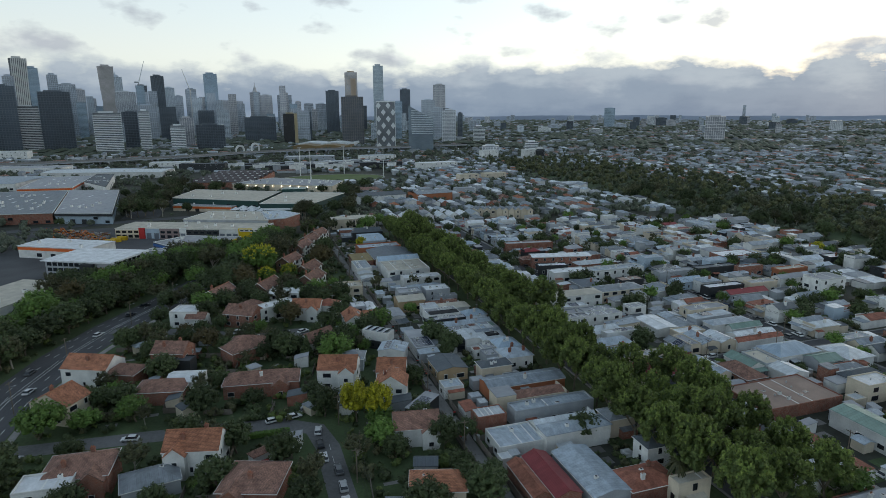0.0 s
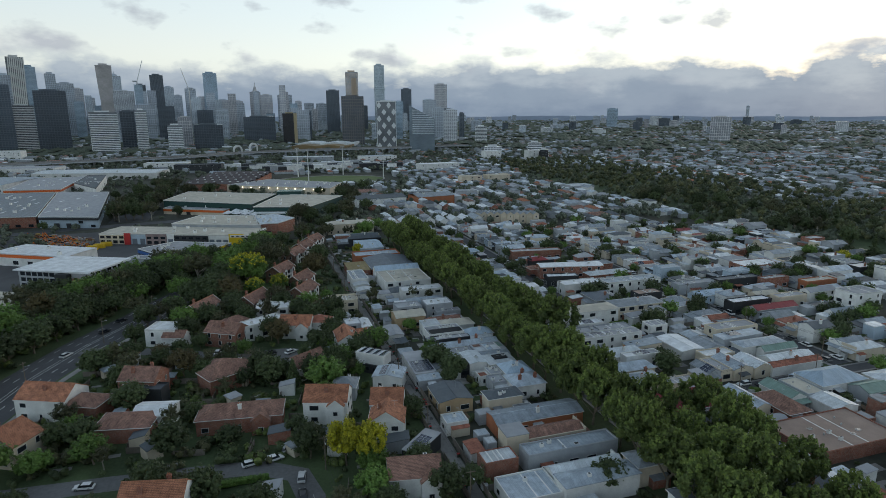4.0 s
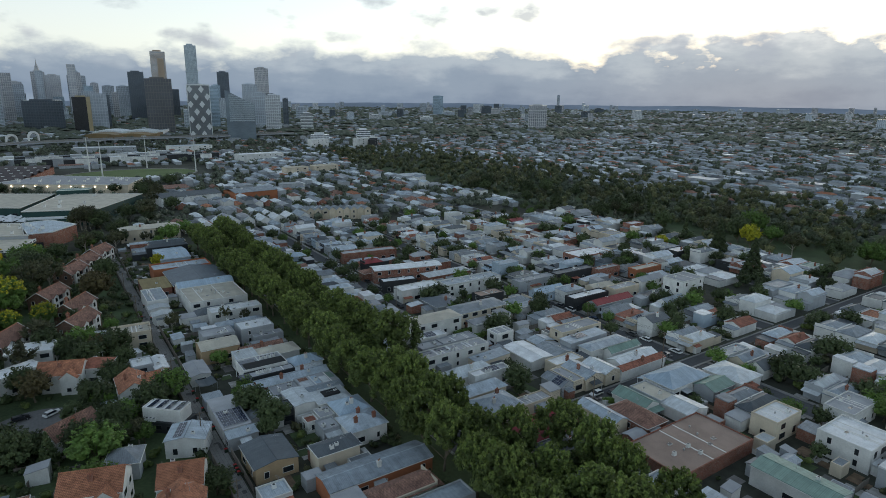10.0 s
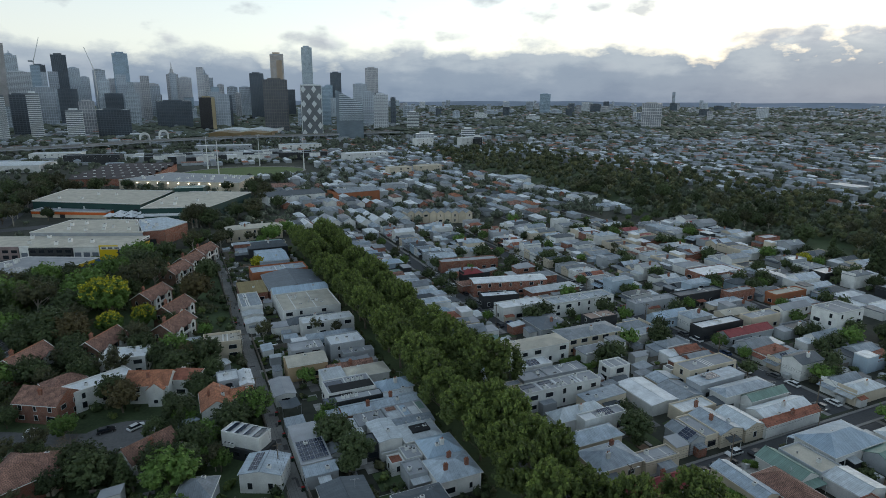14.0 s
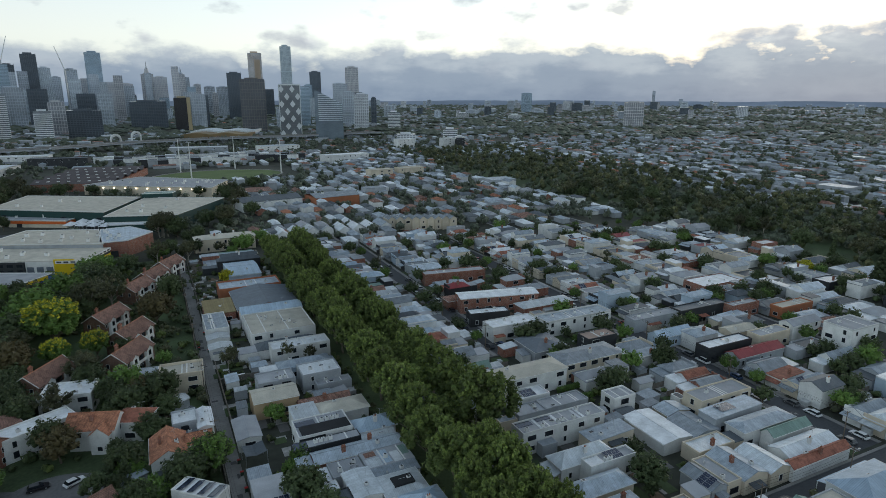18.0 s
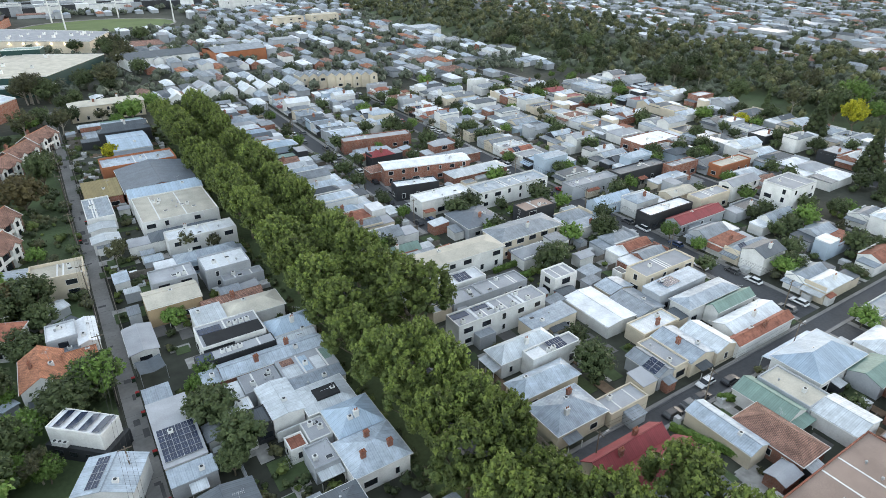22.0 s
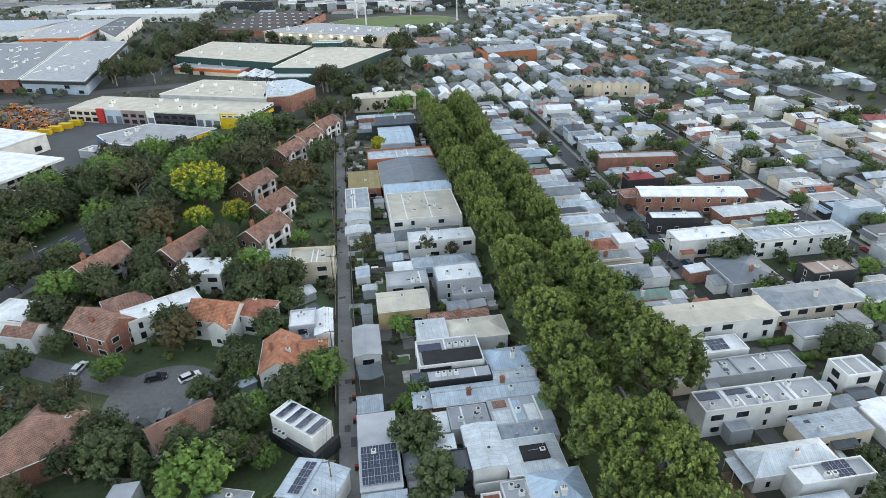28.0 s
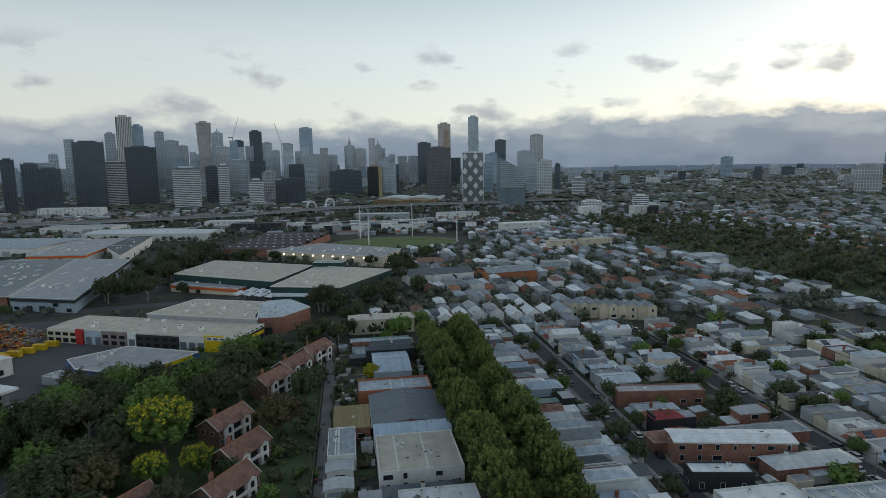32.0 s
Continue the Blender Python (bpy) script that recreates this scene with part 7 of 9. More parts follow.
slab("grass_lawn", 17, 186, 25, 193, 0.06, M_GRASS, "small green backyard lawn")
slab("grass_verge", -66, 140, -44, 160, 0.05, M_GRASS, "mown lawn behind a trimmed hedge")
slab("paving_sales", -205, 345, -96, 505, 0.03, M_ASPHALT, "dark asphalt sales yard with parked machines")
slab("paving_carpark", -146, 542, -118, 640, 0.03, M_ASPHALT, "asphalt car park beside the hardware sheds")


def road_marks():
    line = [(-125.5, 160), (-123, 204), (-115, 238), (-104, 266), (-88, 296), (-71, 330)]
    for off in (-6.6, -3.3, -0.6, 0.6, 3.9, 7.2):
        q = Mesh()
        for (ax, ay), (bx, by) in zip(line, line[1:]):
            a, b = Vector((ax, ay)), Vector((bx, by))
            d = (b - a).normalized()
            n = Vector((-d.y, d.x))
            L = (b - a).length
            s = 0.0
            while s < L - 3:
                p, e = a + d * s + n * off, a + d * (s + (3 if abs(off) > 1 else 8)) + n * off
                w = n * 0.09
                q.prism([(*(p - w), 0.03), (*(e - w), 0.03), (*(e + w), 0.03), (*(p + w), 0.03)], [(*(p - w), 0.036), (*(e - w), 0.036), (*(e + w), 0.036), (*(p + w), 0.036)])
                s += 8 if abs(off) > 1 else 8.2
        tagged(part("trim_lane_marks", q, M_PAINT), "white painted lane markings on asphalt", "road marking", kind="structure")
    q = Mesh()
    for y in np.arange(100, 150, 6):
        q.box(-34.56, -34.44, y, y + 3, 0.036, 0.042)
    tagged(part("trim_lane_marks", q, M_PAINT), "white painted lane markings on asphalt", "road marking", kind="structure")


road_marks()


def shed(x, y, w, d, h, turn, roof, wall, label, stripe=None, vents=6, rise=0.6):
    """A large commercial shed: walls, low roof, fascia, doors, roof units."""
    top = thing("warehouse", label, "warehouse", pose(x, y, 0, 0, 0, turn), "warehouses")
    X, Y = w / 2, d / 2
    q = Mesh()
    q.box(-X, X, -Y, Y, 0, h)
    part("wall", q, WALLS[wall][0] if wall in WALLS else wall, top)
    q = Mesh()
    q.gable(-X, X, -Y, Y, h, rise, "x", 0.2, 0, 0.4, 0.4)
    part("roof", q, ROOFS[roof][0] if roof in ROOFS else roof, top)
    if stripe:
        q = Mesh()
        q.box(-X - 0.12, X + 0.12, -Y - 0.12, -Y - 0.01, h - 2.2, h - 0.5)
        part("fascia", q, stripe, top)
    rnd = random.Random(int(x * 3 + y))
    for i in range(max(2, int(w / 9))):
        u = -X + w * (i + 0.5) / max(2, int(w / 9))
        if rnd.random() < 0.8:
            part("window", window_data(3.4, 2.2, True, 1), None, top, at=pose(u, -Y, 1.0))
    for i in range(int(d / 9)):
        part("window", window_data(3.4, 2.2, True, 1), None, top, at=pose(X, -Y + d * (i + 0.5) / int(d / 9), 1.0, 0, 0, 90))
    for i in range(vents):
        part("air_conditioner", vent_data(0), None, top, at=pose(rnd.uniform(-X, X) * 0.8, rnd.uniform(-Y, Y) * 0.8, h + rise * 0.6) @ Matrix.Scale(2.0, 4))
    TAKEN.append((x - X, y - Y, x + X, y + Y))
    return top


M_SIGN = surface("yellow_sign", (0.62, 0.44, 0.01), 0.5, 0.06, 2.0, 0.3, 0)
M_ORANGE = surface("orange_sign", (0.60, 0.13, 0.03), 0.5, 0.06, 2.0, 0.3, 0)
M_GREENSIDE = surface("dark_green_cladding", (0.02, 0.06, 0.055), 0.6, 0.1, 1.0, 0.2, 0)
M_BLUESIGN = surface("blue_sign", (0.03, 0.10, 0.30), 0.5, 0.06, 2.0, 0.3, 0)



def block_shed(corners, h, roof, wall, label, fascia=None, vents=6, door=WALLS["dark"][0], windows=True, lights=0, name="warehouse"):
    """A large commercial building over any four or five corners, counter-clockwise: walls, flat sheeted roof with a raised edge, gutters, openings, roof units."""
    n = len(corners)
    cx, cy = sum(p[0] for p in corners) / n, sum(p[1] for p in corners) / n
    top = thing(name, label, "warehouse", pose(cx, cy, 0), "warehouses")
    c = [(x - cx, y - cy) for x, y in corners]
    q = Mesh()
    q.prism([(*p, 0) for p in c], [(*p, h) for p in c])
    part("wall", q, WALLS[wall][0] if wall in WALLS else wall, top)
    grow = [(x * 1.012, y * 1.012) for x, y in c]
    q = Mesh()
    q.prism([(*p, h + 0.004) for p in grow], [(*p, h + 0.25) for p in grow])
    rf = part("roof", q, ROOFS[roof][0] if roof in ROOFS else roof, top)
    rnd = random.Random(int(cx * 3 + cy))
    for k in range(n):
        a, b = Vector(grow[k]), Vector(grow[(k + 1) % n])
        d = b - a
        L, turn = d.length, math.degrees(math.atan2(d.y, d.x))
        q = Mesh()
        q.box(0, L, 0.02, 0.4, 0, 0.3)
        part("roof_edge", q, M_FRAME if roof != "slate" else M_DFRAME, rf, at=pose(a.x, a.y, h + 0.252, 0, 0, turn))
        if d.x < -0.3 * L:          # the far side is never seen
            continue
        if fascia:
            q = Mesh()
            q.box(0.2, L - 0.2, -0.25, -0.02, h - 2.0, h - 0.3)
            part("fascia", q, fascia, top, at=pose(a.x, a.y, 0, 0, 0, turn))
        for i in range(int(L / 8) if windows else 0):
            u = (i + 0.5) * L / int(L / 8)
            if rnd.random() < 0.75:
                part("window", window_data(3.4, 2.0, True), None, top, at=pose(a.x, a.y, 0, 0, 0, turn) @ pose(u, 0.012 * 30, rnd.choice((0.8, 0.8, 3.6)) if h > 6.4 else 0.8))
            else:
                q = Mesh()
                q.box(u - 1.8, u + 1.8, -0.06, 0.3, 0, 3.6)
                part("roller_door", q, door, top, at=pose(a.x, a.y, 0, 0, 0, turn))
    at = lambda f, g: (c[0][0] + (c[1][0] - c[0][0]) * f + (c[-1][0] - c[0][0]) * g, c[0][1] + (c[1][1] - c[0][1]) * f + (c[-1][1] - c[0][1]) * g)
    turn = math.degrees(math.atan2(c[1][1] - c[0][1], c[1][0] - c[0][0]))
    for i in range(vents):
        x, y = at(rnd.uniform(0.12, 0.85), rnd.uniform(0.12, 0.8))
        part("air_conditioner", vent_data(0), None, rf, at=pose(x, y, h + 0.25, 0, 0, turn) @ Matrix.Scale(rnd.uniform(1.4, 2.4), 4))
    for i in range(lights):         # rows of long roof lights
        x, y = at(0.1 + 0.8 * ((i * 0.382) % 1.0), 0.1 + 0.8 * (i + 0.5) / lights)
        q = Mesh()
        q.box(-0.7, 0.7, -3.5, 3.5, 0, 0.14)
        part("roof_light", q, ROOFS["white"][0], rf, at=pose(x, y, h + 0.25, 0, 0, turn))
    TAKEN.append((min(p[0] for p in corners), min(p[1] for p in corners), max(p[0] for p in corners), max(p[1] for p in corners)))
    return top


M_MAUVE = surface("mauve_brick", (0.26, 0.20, 0.19), 0.9, 0.2, 3.0, 0.4, 0.2)
# the hardware store: two cream-roofed halls, a pale canopy before the nearer one and a plant room
block_shed([(-111, 590), (-40, 545), (-18, 602), (-95, 645)], 9.0, "cream", M_GREENSIDE, "huge hardware shed with cream roof and dark green walls", None, 4)
block_shed([(-39, 528), (3, 515), (38, 571), (-14, 598)], 9.0, "cream", M_GREENSIDE, "huge hardware shed with a broad cream roof", None, 5)
block_shed([(-36, 518), (2.5, 508), (7, 514), (-38, 527)], 5.0, "white", M_GREENSIDE, "low pale canopy roof before the hardware shed", None, 0, windows=False)
block_shed([(-17, 596), (4, 592), (7, 601), (-14, 605)], 12.0, "green", M_GREENSIDE, "grey-green plant room on the hardware shed", None, 0, windows=False, name="plant_building")
block_shed([(-110, 575), (-62, 549), (-56, 560), (-104, 588)], 4.5, "flatgrey", "cream", "cream loading dock with a red end wall", M_ORANGE, 2)
# showrooms and the brick wing behind them
block_shed([(-93.6, 473), (-36, 449), (-40, 489), (-76.8, 503.7)], 8.4, "cream", "grey", "higher showroom hall with a pale roof", None, 12)
block_shed([(-38, 452), (-24.5, 452), (-12, 470), (-24, 491), (-39, 489)], 8.4, "zinc", "brick", "red brick factory wing with a metal roof", None, 5)
block_shed([(-106, 411), (-97.6, 397.7), (-73, 385.8), (-54.8, 410.4), (-87.5, 425.6)], 5.2, "flatgrey", "dark", "car dealership with a pale metal roof and blue fascia", M_BLUESIGN, 5, windows=False)
block_shed([(-110, 398), (-97, 391), (-93, 397), (-106, 404)], 3.0, "flatgrey", "grey", "low grey annexe beside the car dealership", None, 2, windows=False)
market = block_shed([(-62, 698), (36, 637), (54, 681), (-18, 738)], 8.0, "flatgrey", "cream", "market building with a flat grey roof", None, 18, windows=False)
block_shed([(-216, 760), (-184, 701), (-200, 840), (-220, 842)], 9.0, "slate", "white", "factory with dark sawtooth roofs and a white front", None, 4, lights=4)
block_shed([(-268, 722), (-218, 716), (-222, 842), (-275, 838)], 8.0, "flatgrey", "white", "grey roofed factory with a red sign", M_ORANGE, 4, lights=8)
block_shed([(-190, 538), (-148, 522), (-168, 676), (-214, 690)], 8.0, "flatgrey", "bluegrey", "blue-grey trade warehouse with long pale metal roofs", WALLS["dark"][0], 5, lights=6)
block_shed([(-285, 552), (-192, 539), (-216, 690), (-300, 698)], 8.0, "grey", "brick", "brick factory with weathered grey metal roofs", None, 26, lights=26)
shed(-216, 905, 150, 46, 8.0, -14, "pale", "white", "long pale factory beyond the yards", None, 4, 1.0)
shed(-330, 830, 110, 80, 8.0, -14, "zinc", "white", "grey roofed factory beyond the yards", None, 4, 1.0)
shed(-154, 416, 48, 22, 7.0, -30, "white", "white", "white sales building with an orange stripe", M_ORANGE, 3, 0.4)
shed(-151, 304, 26, 44, 7.4, -28, "cream", "white", "long white factory office with a cream roof", WALLS["grey"][0], 5, 0.3)
shed(-165, 250, 46, 26, 7.0, -24, "white", "white", "white factory with a flat pale roof", None, 5, 0.3)
shed(118, 560, 36, 24, 8.0, 8, "grey", "orange", "old factory with a dark roof and orange walls", None, 2, 2.0)
shed(70, 570, 46, 26, 7.0, 8, "slate", "white", "old factory hall with a dark roof", None, 2, 2.0)
SHOWROOM = pose(-84.7, 454.6, 0, 0, 0, -22)
shed(-84.7, 454.6, 100, 25, 6.6, -22, "cream", "white", "long white showroom building with a pale flat roof", None, 9, 0.4)


def yellow_corner():
    """The yellow shop front at the corner of the showrooms."""
    top = thing("sign_wall", "yellow painted shop corner with black lettering bars", "shop sign", SHOWROOM)
    for name, x0, x1, y0, y1, z0, z1, mat in (("panel", 36, 45.5, -13.4, -12.6, 0, 7.6, M_SIGN), ("black_front", 45.6, 50.6, -13.3, -12.6, 2.0, 6.0, WALLS["dark"][0]), ("fascia", 37, 51.2, -13.7, -13.42, 5.6, 7.0, WALLS["white"][0]),
                                              ("side_fascia", 50.7, 51.2, -13.3, 12.6, 5.6, 7.0, WALLS["white"][0]), ("side_band", 50.4, 50.9, -12.4, 12.4, 2.6, 4.2, M_SIGN), ("side_glass", 50.3, 50.6, -12.4, 12.4, 0.2, 2.5, M_GLASS),
                                              ("side_black", 50.4, 50.85, -12.4, 12.4, 4.25, 5.55, WALLS["dark"][0])):
        q = Mesh()
        q.box(x0, x1, y0, y1, z0, z1)
        part(name, q, mat, top)
    for i in range(4):
        q = Mesh()
        q.box(37.6 + i * 3.3, 39.8 + i * 3.3, -13.76, -13.7, 5.95, 6.65)
        part("lettering_bar", q, M_DFRAME, top)
    for i in range(6):
        q = Mesh()
        q.box(51.2, 51.26, -11.4 + i * 4.0, -9.0 + i * 4.0, 5.95, 6.65)
        part("lettering_bar", q, M_DFRAME, top)


yellow_corner()


def awnings():
    """White pointed shade sails in front of the hardware shed."""
    for i in range(8):
        a = pose(-58.5 + (i % 4) * 6.8 + (i // 4) * 6.0, 537 - (i % 4) * 4.2 + (i // 4) * 8.0, 0, 0, 0, -33)
        top = thing("shade_sail", "white pointed shade canopy on thin posts", "canopy", a, "shade canopies")
        q = Mesh()
        q.prism([(-3, -4, 4.2), (3, -4, 4.2), (3, 4, 4.2), (-3, 4, 4.2)], [(-2.9, -3.9, 4.3), (0.2, -0.2, 6.2), (0.2, 0.2, 6.2), (-2.9, 3.9, 4.3)])
        part("canopy", q, ROOFS["white"][0], top)
        for sx, sy in ((-2.8, -3.8), (2.8, -3.8), (2.8, 3.8), (-2.8, 3.8)):
            q = Mesh()
            q.tube((sx, sy, 0), (sx, sy, 4.3), 0.08, 0.08, 6)
            part("post", q, M_METAL, top)


awnings()


def machines():
    """Diggers, loaders and yellow containers in the sales yard."""
    rnd = random.Random(3)
    m_mach = surface("machine_orange", (0.50, 0.14, 0.02), 0.5, 0.15, 2.0, 0.4, 0)
    m_cont = surface("container_yellow", (0.58, 0.38, 0.02), 0.6, 0.12, 1.0, 0.3, 0.1)
    for i in range(24):
        x, y = -181 + (i % 8) * 4.2 + (i // 8) * 5 + rnd.uniform(-2, 2), 490 - (i // 8) * 16 - (i % 8) * 2.4 + rnd.uniform(-3, 3)
        top = thing("digger", "orange excavator parked in the sales yard", "excavator", pose(x, y, 0.03, 0, 0, rnd.uniform(0, 360)), "machines in the yard")
        q = Mesh()
        q.box(-1.6, 1.6, -1.2, -0.7, 0, 0.8)
        part("track", q, M_TYRE, top)
        q = Mesh()
        q.box(-1.6, 1.6, 0.7, 1.2, 0, 0.8)
        part("track", q, M_TYRE, top)
        q = Mesh()
        q.box(-1.5, 1.0, -1.1, 1.1, 0.8, 1.9)
        part("body", q, m_mach, top)
        q = Mesh()
        q.box(-0.2, 1.0, -1.05, -0.1, 1.9, 2.8)
        part("cab", q, M_GLASS, top)
        q = Mesh()
        q.tube((0.9, 0.4, 1.6), (3.0, 0.4, 4.6), 0.22, 0.18, 6)
        part("boom", q, m_mach, top)
        q = Mesh()
        q.tube((3.0, 0.4, 4.6), (4.6, 0.4, 2.4), 0.18, 0.14, 6)
        part("stick", q, m_mach, top)
        q = Mesh()
        q.box(4.2, 5.0, -0.1, 0.9, 1.6, 2.4)
        part("bucket", q, M_DFRAME, top)
    for i in range(8):
        top = thing("container", "yellow steel shipping container in the yard", "container", pose(-146 + (i % 6) * 3.1 - (i // 6) * 3, 430 + (i % 6) * 4.6 + (i // 6) * 3.0, 0.03, 0, 0, -14), "yellow containers")
        q = Mesh()
        q.box(-3.03, 3.03, -1.22, 1.22, 0, 2.6)
        part("box", q, m_cont, top)
        for k in range(4):
            q = Mesh()
            q.box(-2.6 + k * 1.6, -2.45 + k * 1.6, -1.27, -1.22, 0.1, 2.5)
            part("rib", q, m_cont, top)


machines()

# ---------------------------------------------------------------- floodlight masts by the oval
def mast(x, y, h):
    top = thing("light_mast", "tall white floodlight mast beside the oval", "floodlight", pose(x, y, 0), "floodlight masts")
    q = Mesh()
    q.tube((0, 0, 0), (0, 0, h), 0.75, 0.32, 10)
    part("pole", q, M_FRAME, top)
    q = Mesh()
    q.box(-2.6, 2.6, -0.2, 0.2, h - 0.3, h)
    part("crossbar", q, M_FRAME, top)
    for i in range(5):
        q = Mesh()
        q.box(-2.5 + i * 1.05, -1.8 + i * 1.05, -0.6, -0.2, h - 0.25, h + 0.75)
        part("floodlight", q, M_METAL, top)


for mx, my in ((22, 832), (29.5, 776), (81.5, 842), (122, 778)):
    mast(mx, my, 36.5)

# ---------------------------------------------------------------- cars
def parked():
    rnd = random.Random(21)
    pick = lambda: rnd.choices(range(6), (6, 4, 4, 4, 2, 1))[0]
    car(9.2, 274.5, 4, 0)                       # on the hard stand by the lane
    for x, y, a, c in ((-38.9, 223.6, 140, 1), (-35.4, 224.9, 88, 3), (-39.9, 237.7, 8, 1), (-32.8, 236.6, 32, 0), (-57.4, 244.2, 75, 0)):
        car(x, y, a, c, z=0.05)
    for x, c in ((86.5, 1), (91.8, 3), (95.2, 1), (104.5, 1)):
        car(x, 162.9, 0, c)
    for x, c in ((99.5, 0),):
        car(x, 165.2, 180, c)
    y = 172.0
    while y < 420:
        for x in (140.6, 145.8):
            if rnd.random() < (0.5 if y < 300 else 0.3):
                car(x, y, 90, pick(), rnd.random() < 0.12)
        y += 6.2
    y = 262.0
    while y < 380:
        for x in (89.0, 93.4):
            if rnd.random() < 0.42:
                car(x, y, 90, pick())
        y += 6.4
    for x, y, a, c in ((-34.0, 131, 88, 2), (-34.2, 125, 90, 0), (-34.0, 138, 92, 3), (-47.5, 167.5, 12, 0), (-42.0, 168.0, 15, 0), (-39.2, 172.0, 60, 2), (-33.8, 112, 90, 1), (-34, 118.5, 90, 2),
                       (-108, 258, 60, 0), (-122, 226, 75, 3), (-96, 292, 50, 1), (-50, 146, 5, 5), (-70, 150, 80, 0), (82, 95, 0, 2), (88, 95, 0, 0), (-110, 168, 0, 2), (-36.6, 144.5, 90, 0), (-36.8, 151.0, 90, 1), (-36.4, 158.0, 80, 0), (-58, 165.0, 170, 1), (-84, 169.5, 170, 0), (-118, 210, 72, 0), (-100, 280, 60, 1)):
        car(x, y, a, c, z=0.04)
    for i in range(14):
        car(-116 + (i % 7) * 3.0 + (i // 7) * 4, 366 + (i // 7) * 9 + (i % 7) * 1.2, 70, pick())


parked()

# ---------------------------------------------------------------- power poles and wires
def pole(x, y, h=9.0, turn=0.0, lamp=False):
    top = thing("power_pole", "weathered timber power pole with a crossarm" if not lamp else "timber street pole with a lamp arm", "utility pole", pose(x, y, 0, 0, 0, turn), "power poles")
    q = Mesh()
    q.tube((0, 0, 0), (0, 0, h), 0.15, 0.10, 8)
    part("pole", q, M_POLE, top)
    q = Mesh()
    q.box(-1.1, 1.1, -0.06, 0.06, h - 0.6, h - 0.45)
    part("crossarm", q, M_POLE, top)
    if lamp:
        q = Mesh()
        q.tube((0, 0, h - 1.6), (0, -1.8, h - 1.0), 0.04, 0.035, 6)
        part("lamp_arm", q, M_METAL, top)
        q = Mesh()
        q.box(-0.14, 0.14, -2.3, -1.7, h - 1.05, h - 0.93)
        part("lamp_head", q, M_METAL, top)


def wires(pts, h=8.75, offs=(-1.0, -0.4, 0.4, 1.0), along="y"):
    """Each wire is one thin three-sided tube, sagging from pole to pole."""
    for o in offs:
        line = []
        for (ax, ay), (bx, by) in zip(pts, pts[1:]):
            for i in range(7 if (bx, by) == pts[-1] else 6):
                t = i / 6
                line.append((ax + (bx - ax) * t + (o if along == "y" else 0), ay + (by - ay) * t + (o if along == "x" else 0), h - 0.7 * 4 * t * (1 - t)))
        r = 0.018
        vs = []
        for x, y, z in line:
            u, v = ((1, 0) if along == "y" else (0, 1))
            vs += [(x - u * r, y - v * r, z - r * .6), (x + u * r, y + v * r, z - r * .6), (x, y, z + r)]
        fs = [(3 * i + k, 3 * i + (k + 1) % 3, 3 * i + 3 + (k + 1) % 3, 3 * i + 3 + k) for i in range(len(line) - 1) for k in range(3)]
        me = bpy.data.meshes.new("power_line")
        me.from_pydata(vs, [], fs)
        me.materials.append(M_WIRE)
        tagged(part("power_line", me, None), "thin black overhead power line between poles", "cable", group="overhead lines")


def all_poles():
    for run, a in (([(-2.6, y) for y in (136, 168, 200, 236, 270, 306, 342, 380)], "y"), ([(138.9, y) for y in (172, 206, 240, 276, 312, 350, 388)], "y"),
                   ([(87.4, y) for y in (262, 296, 330, 366, 400)], "y"), ([(x, 161.5) for x in (64, 94, 124)], "x"), ([(-30.6, y) for y in (100, 132, 160)], "y"), ([(x, 102.0) for x in (49.6, 66, 84)], "x")):
        for i, (x, y) in enumerate(run):
            pole(x, y, 9.0, 0 if a == "y" else 90, i % 2 == 0)
        wires(run, along=a)
    for x, y in ((-112, 230), (-98, 268), (-84, 292), (-118, 196)):
        pole(x, y, 10.0, 60, True)


all_poles()

# ---------------------------------------------------------------- garden and street trees
ROADS = (((-126, 90), (-123, 204)), ((-123, 204), (-104, 266)), ((-104, 266), (-71, 330)), ((-71, 330), (-22, 520)), ((-34.5, 60), (-35, 160)), ((-37, 160), (-118, 173)), ((-40, 234), (-104, 262)))


def off_road(x, y, gap):
    p = Vector((x, y))
    for i, (a, b) in enumerate(ROADS):
        a, b = Vector(a), Vector(b)
        t = max(0, min(1, (p - a).dot(b - a) / (b - a).length_squared))
        if (p - a - (b - a) * t).length < (12.5 if i < 3 else 9.0 if i == 3 else 4.5) + gap:
            return False
    return (Vector((x + 37.0, (y - 231.5) * 1.1))).length > 13 and not (-172 < x < -92 and 330 < y < 455)


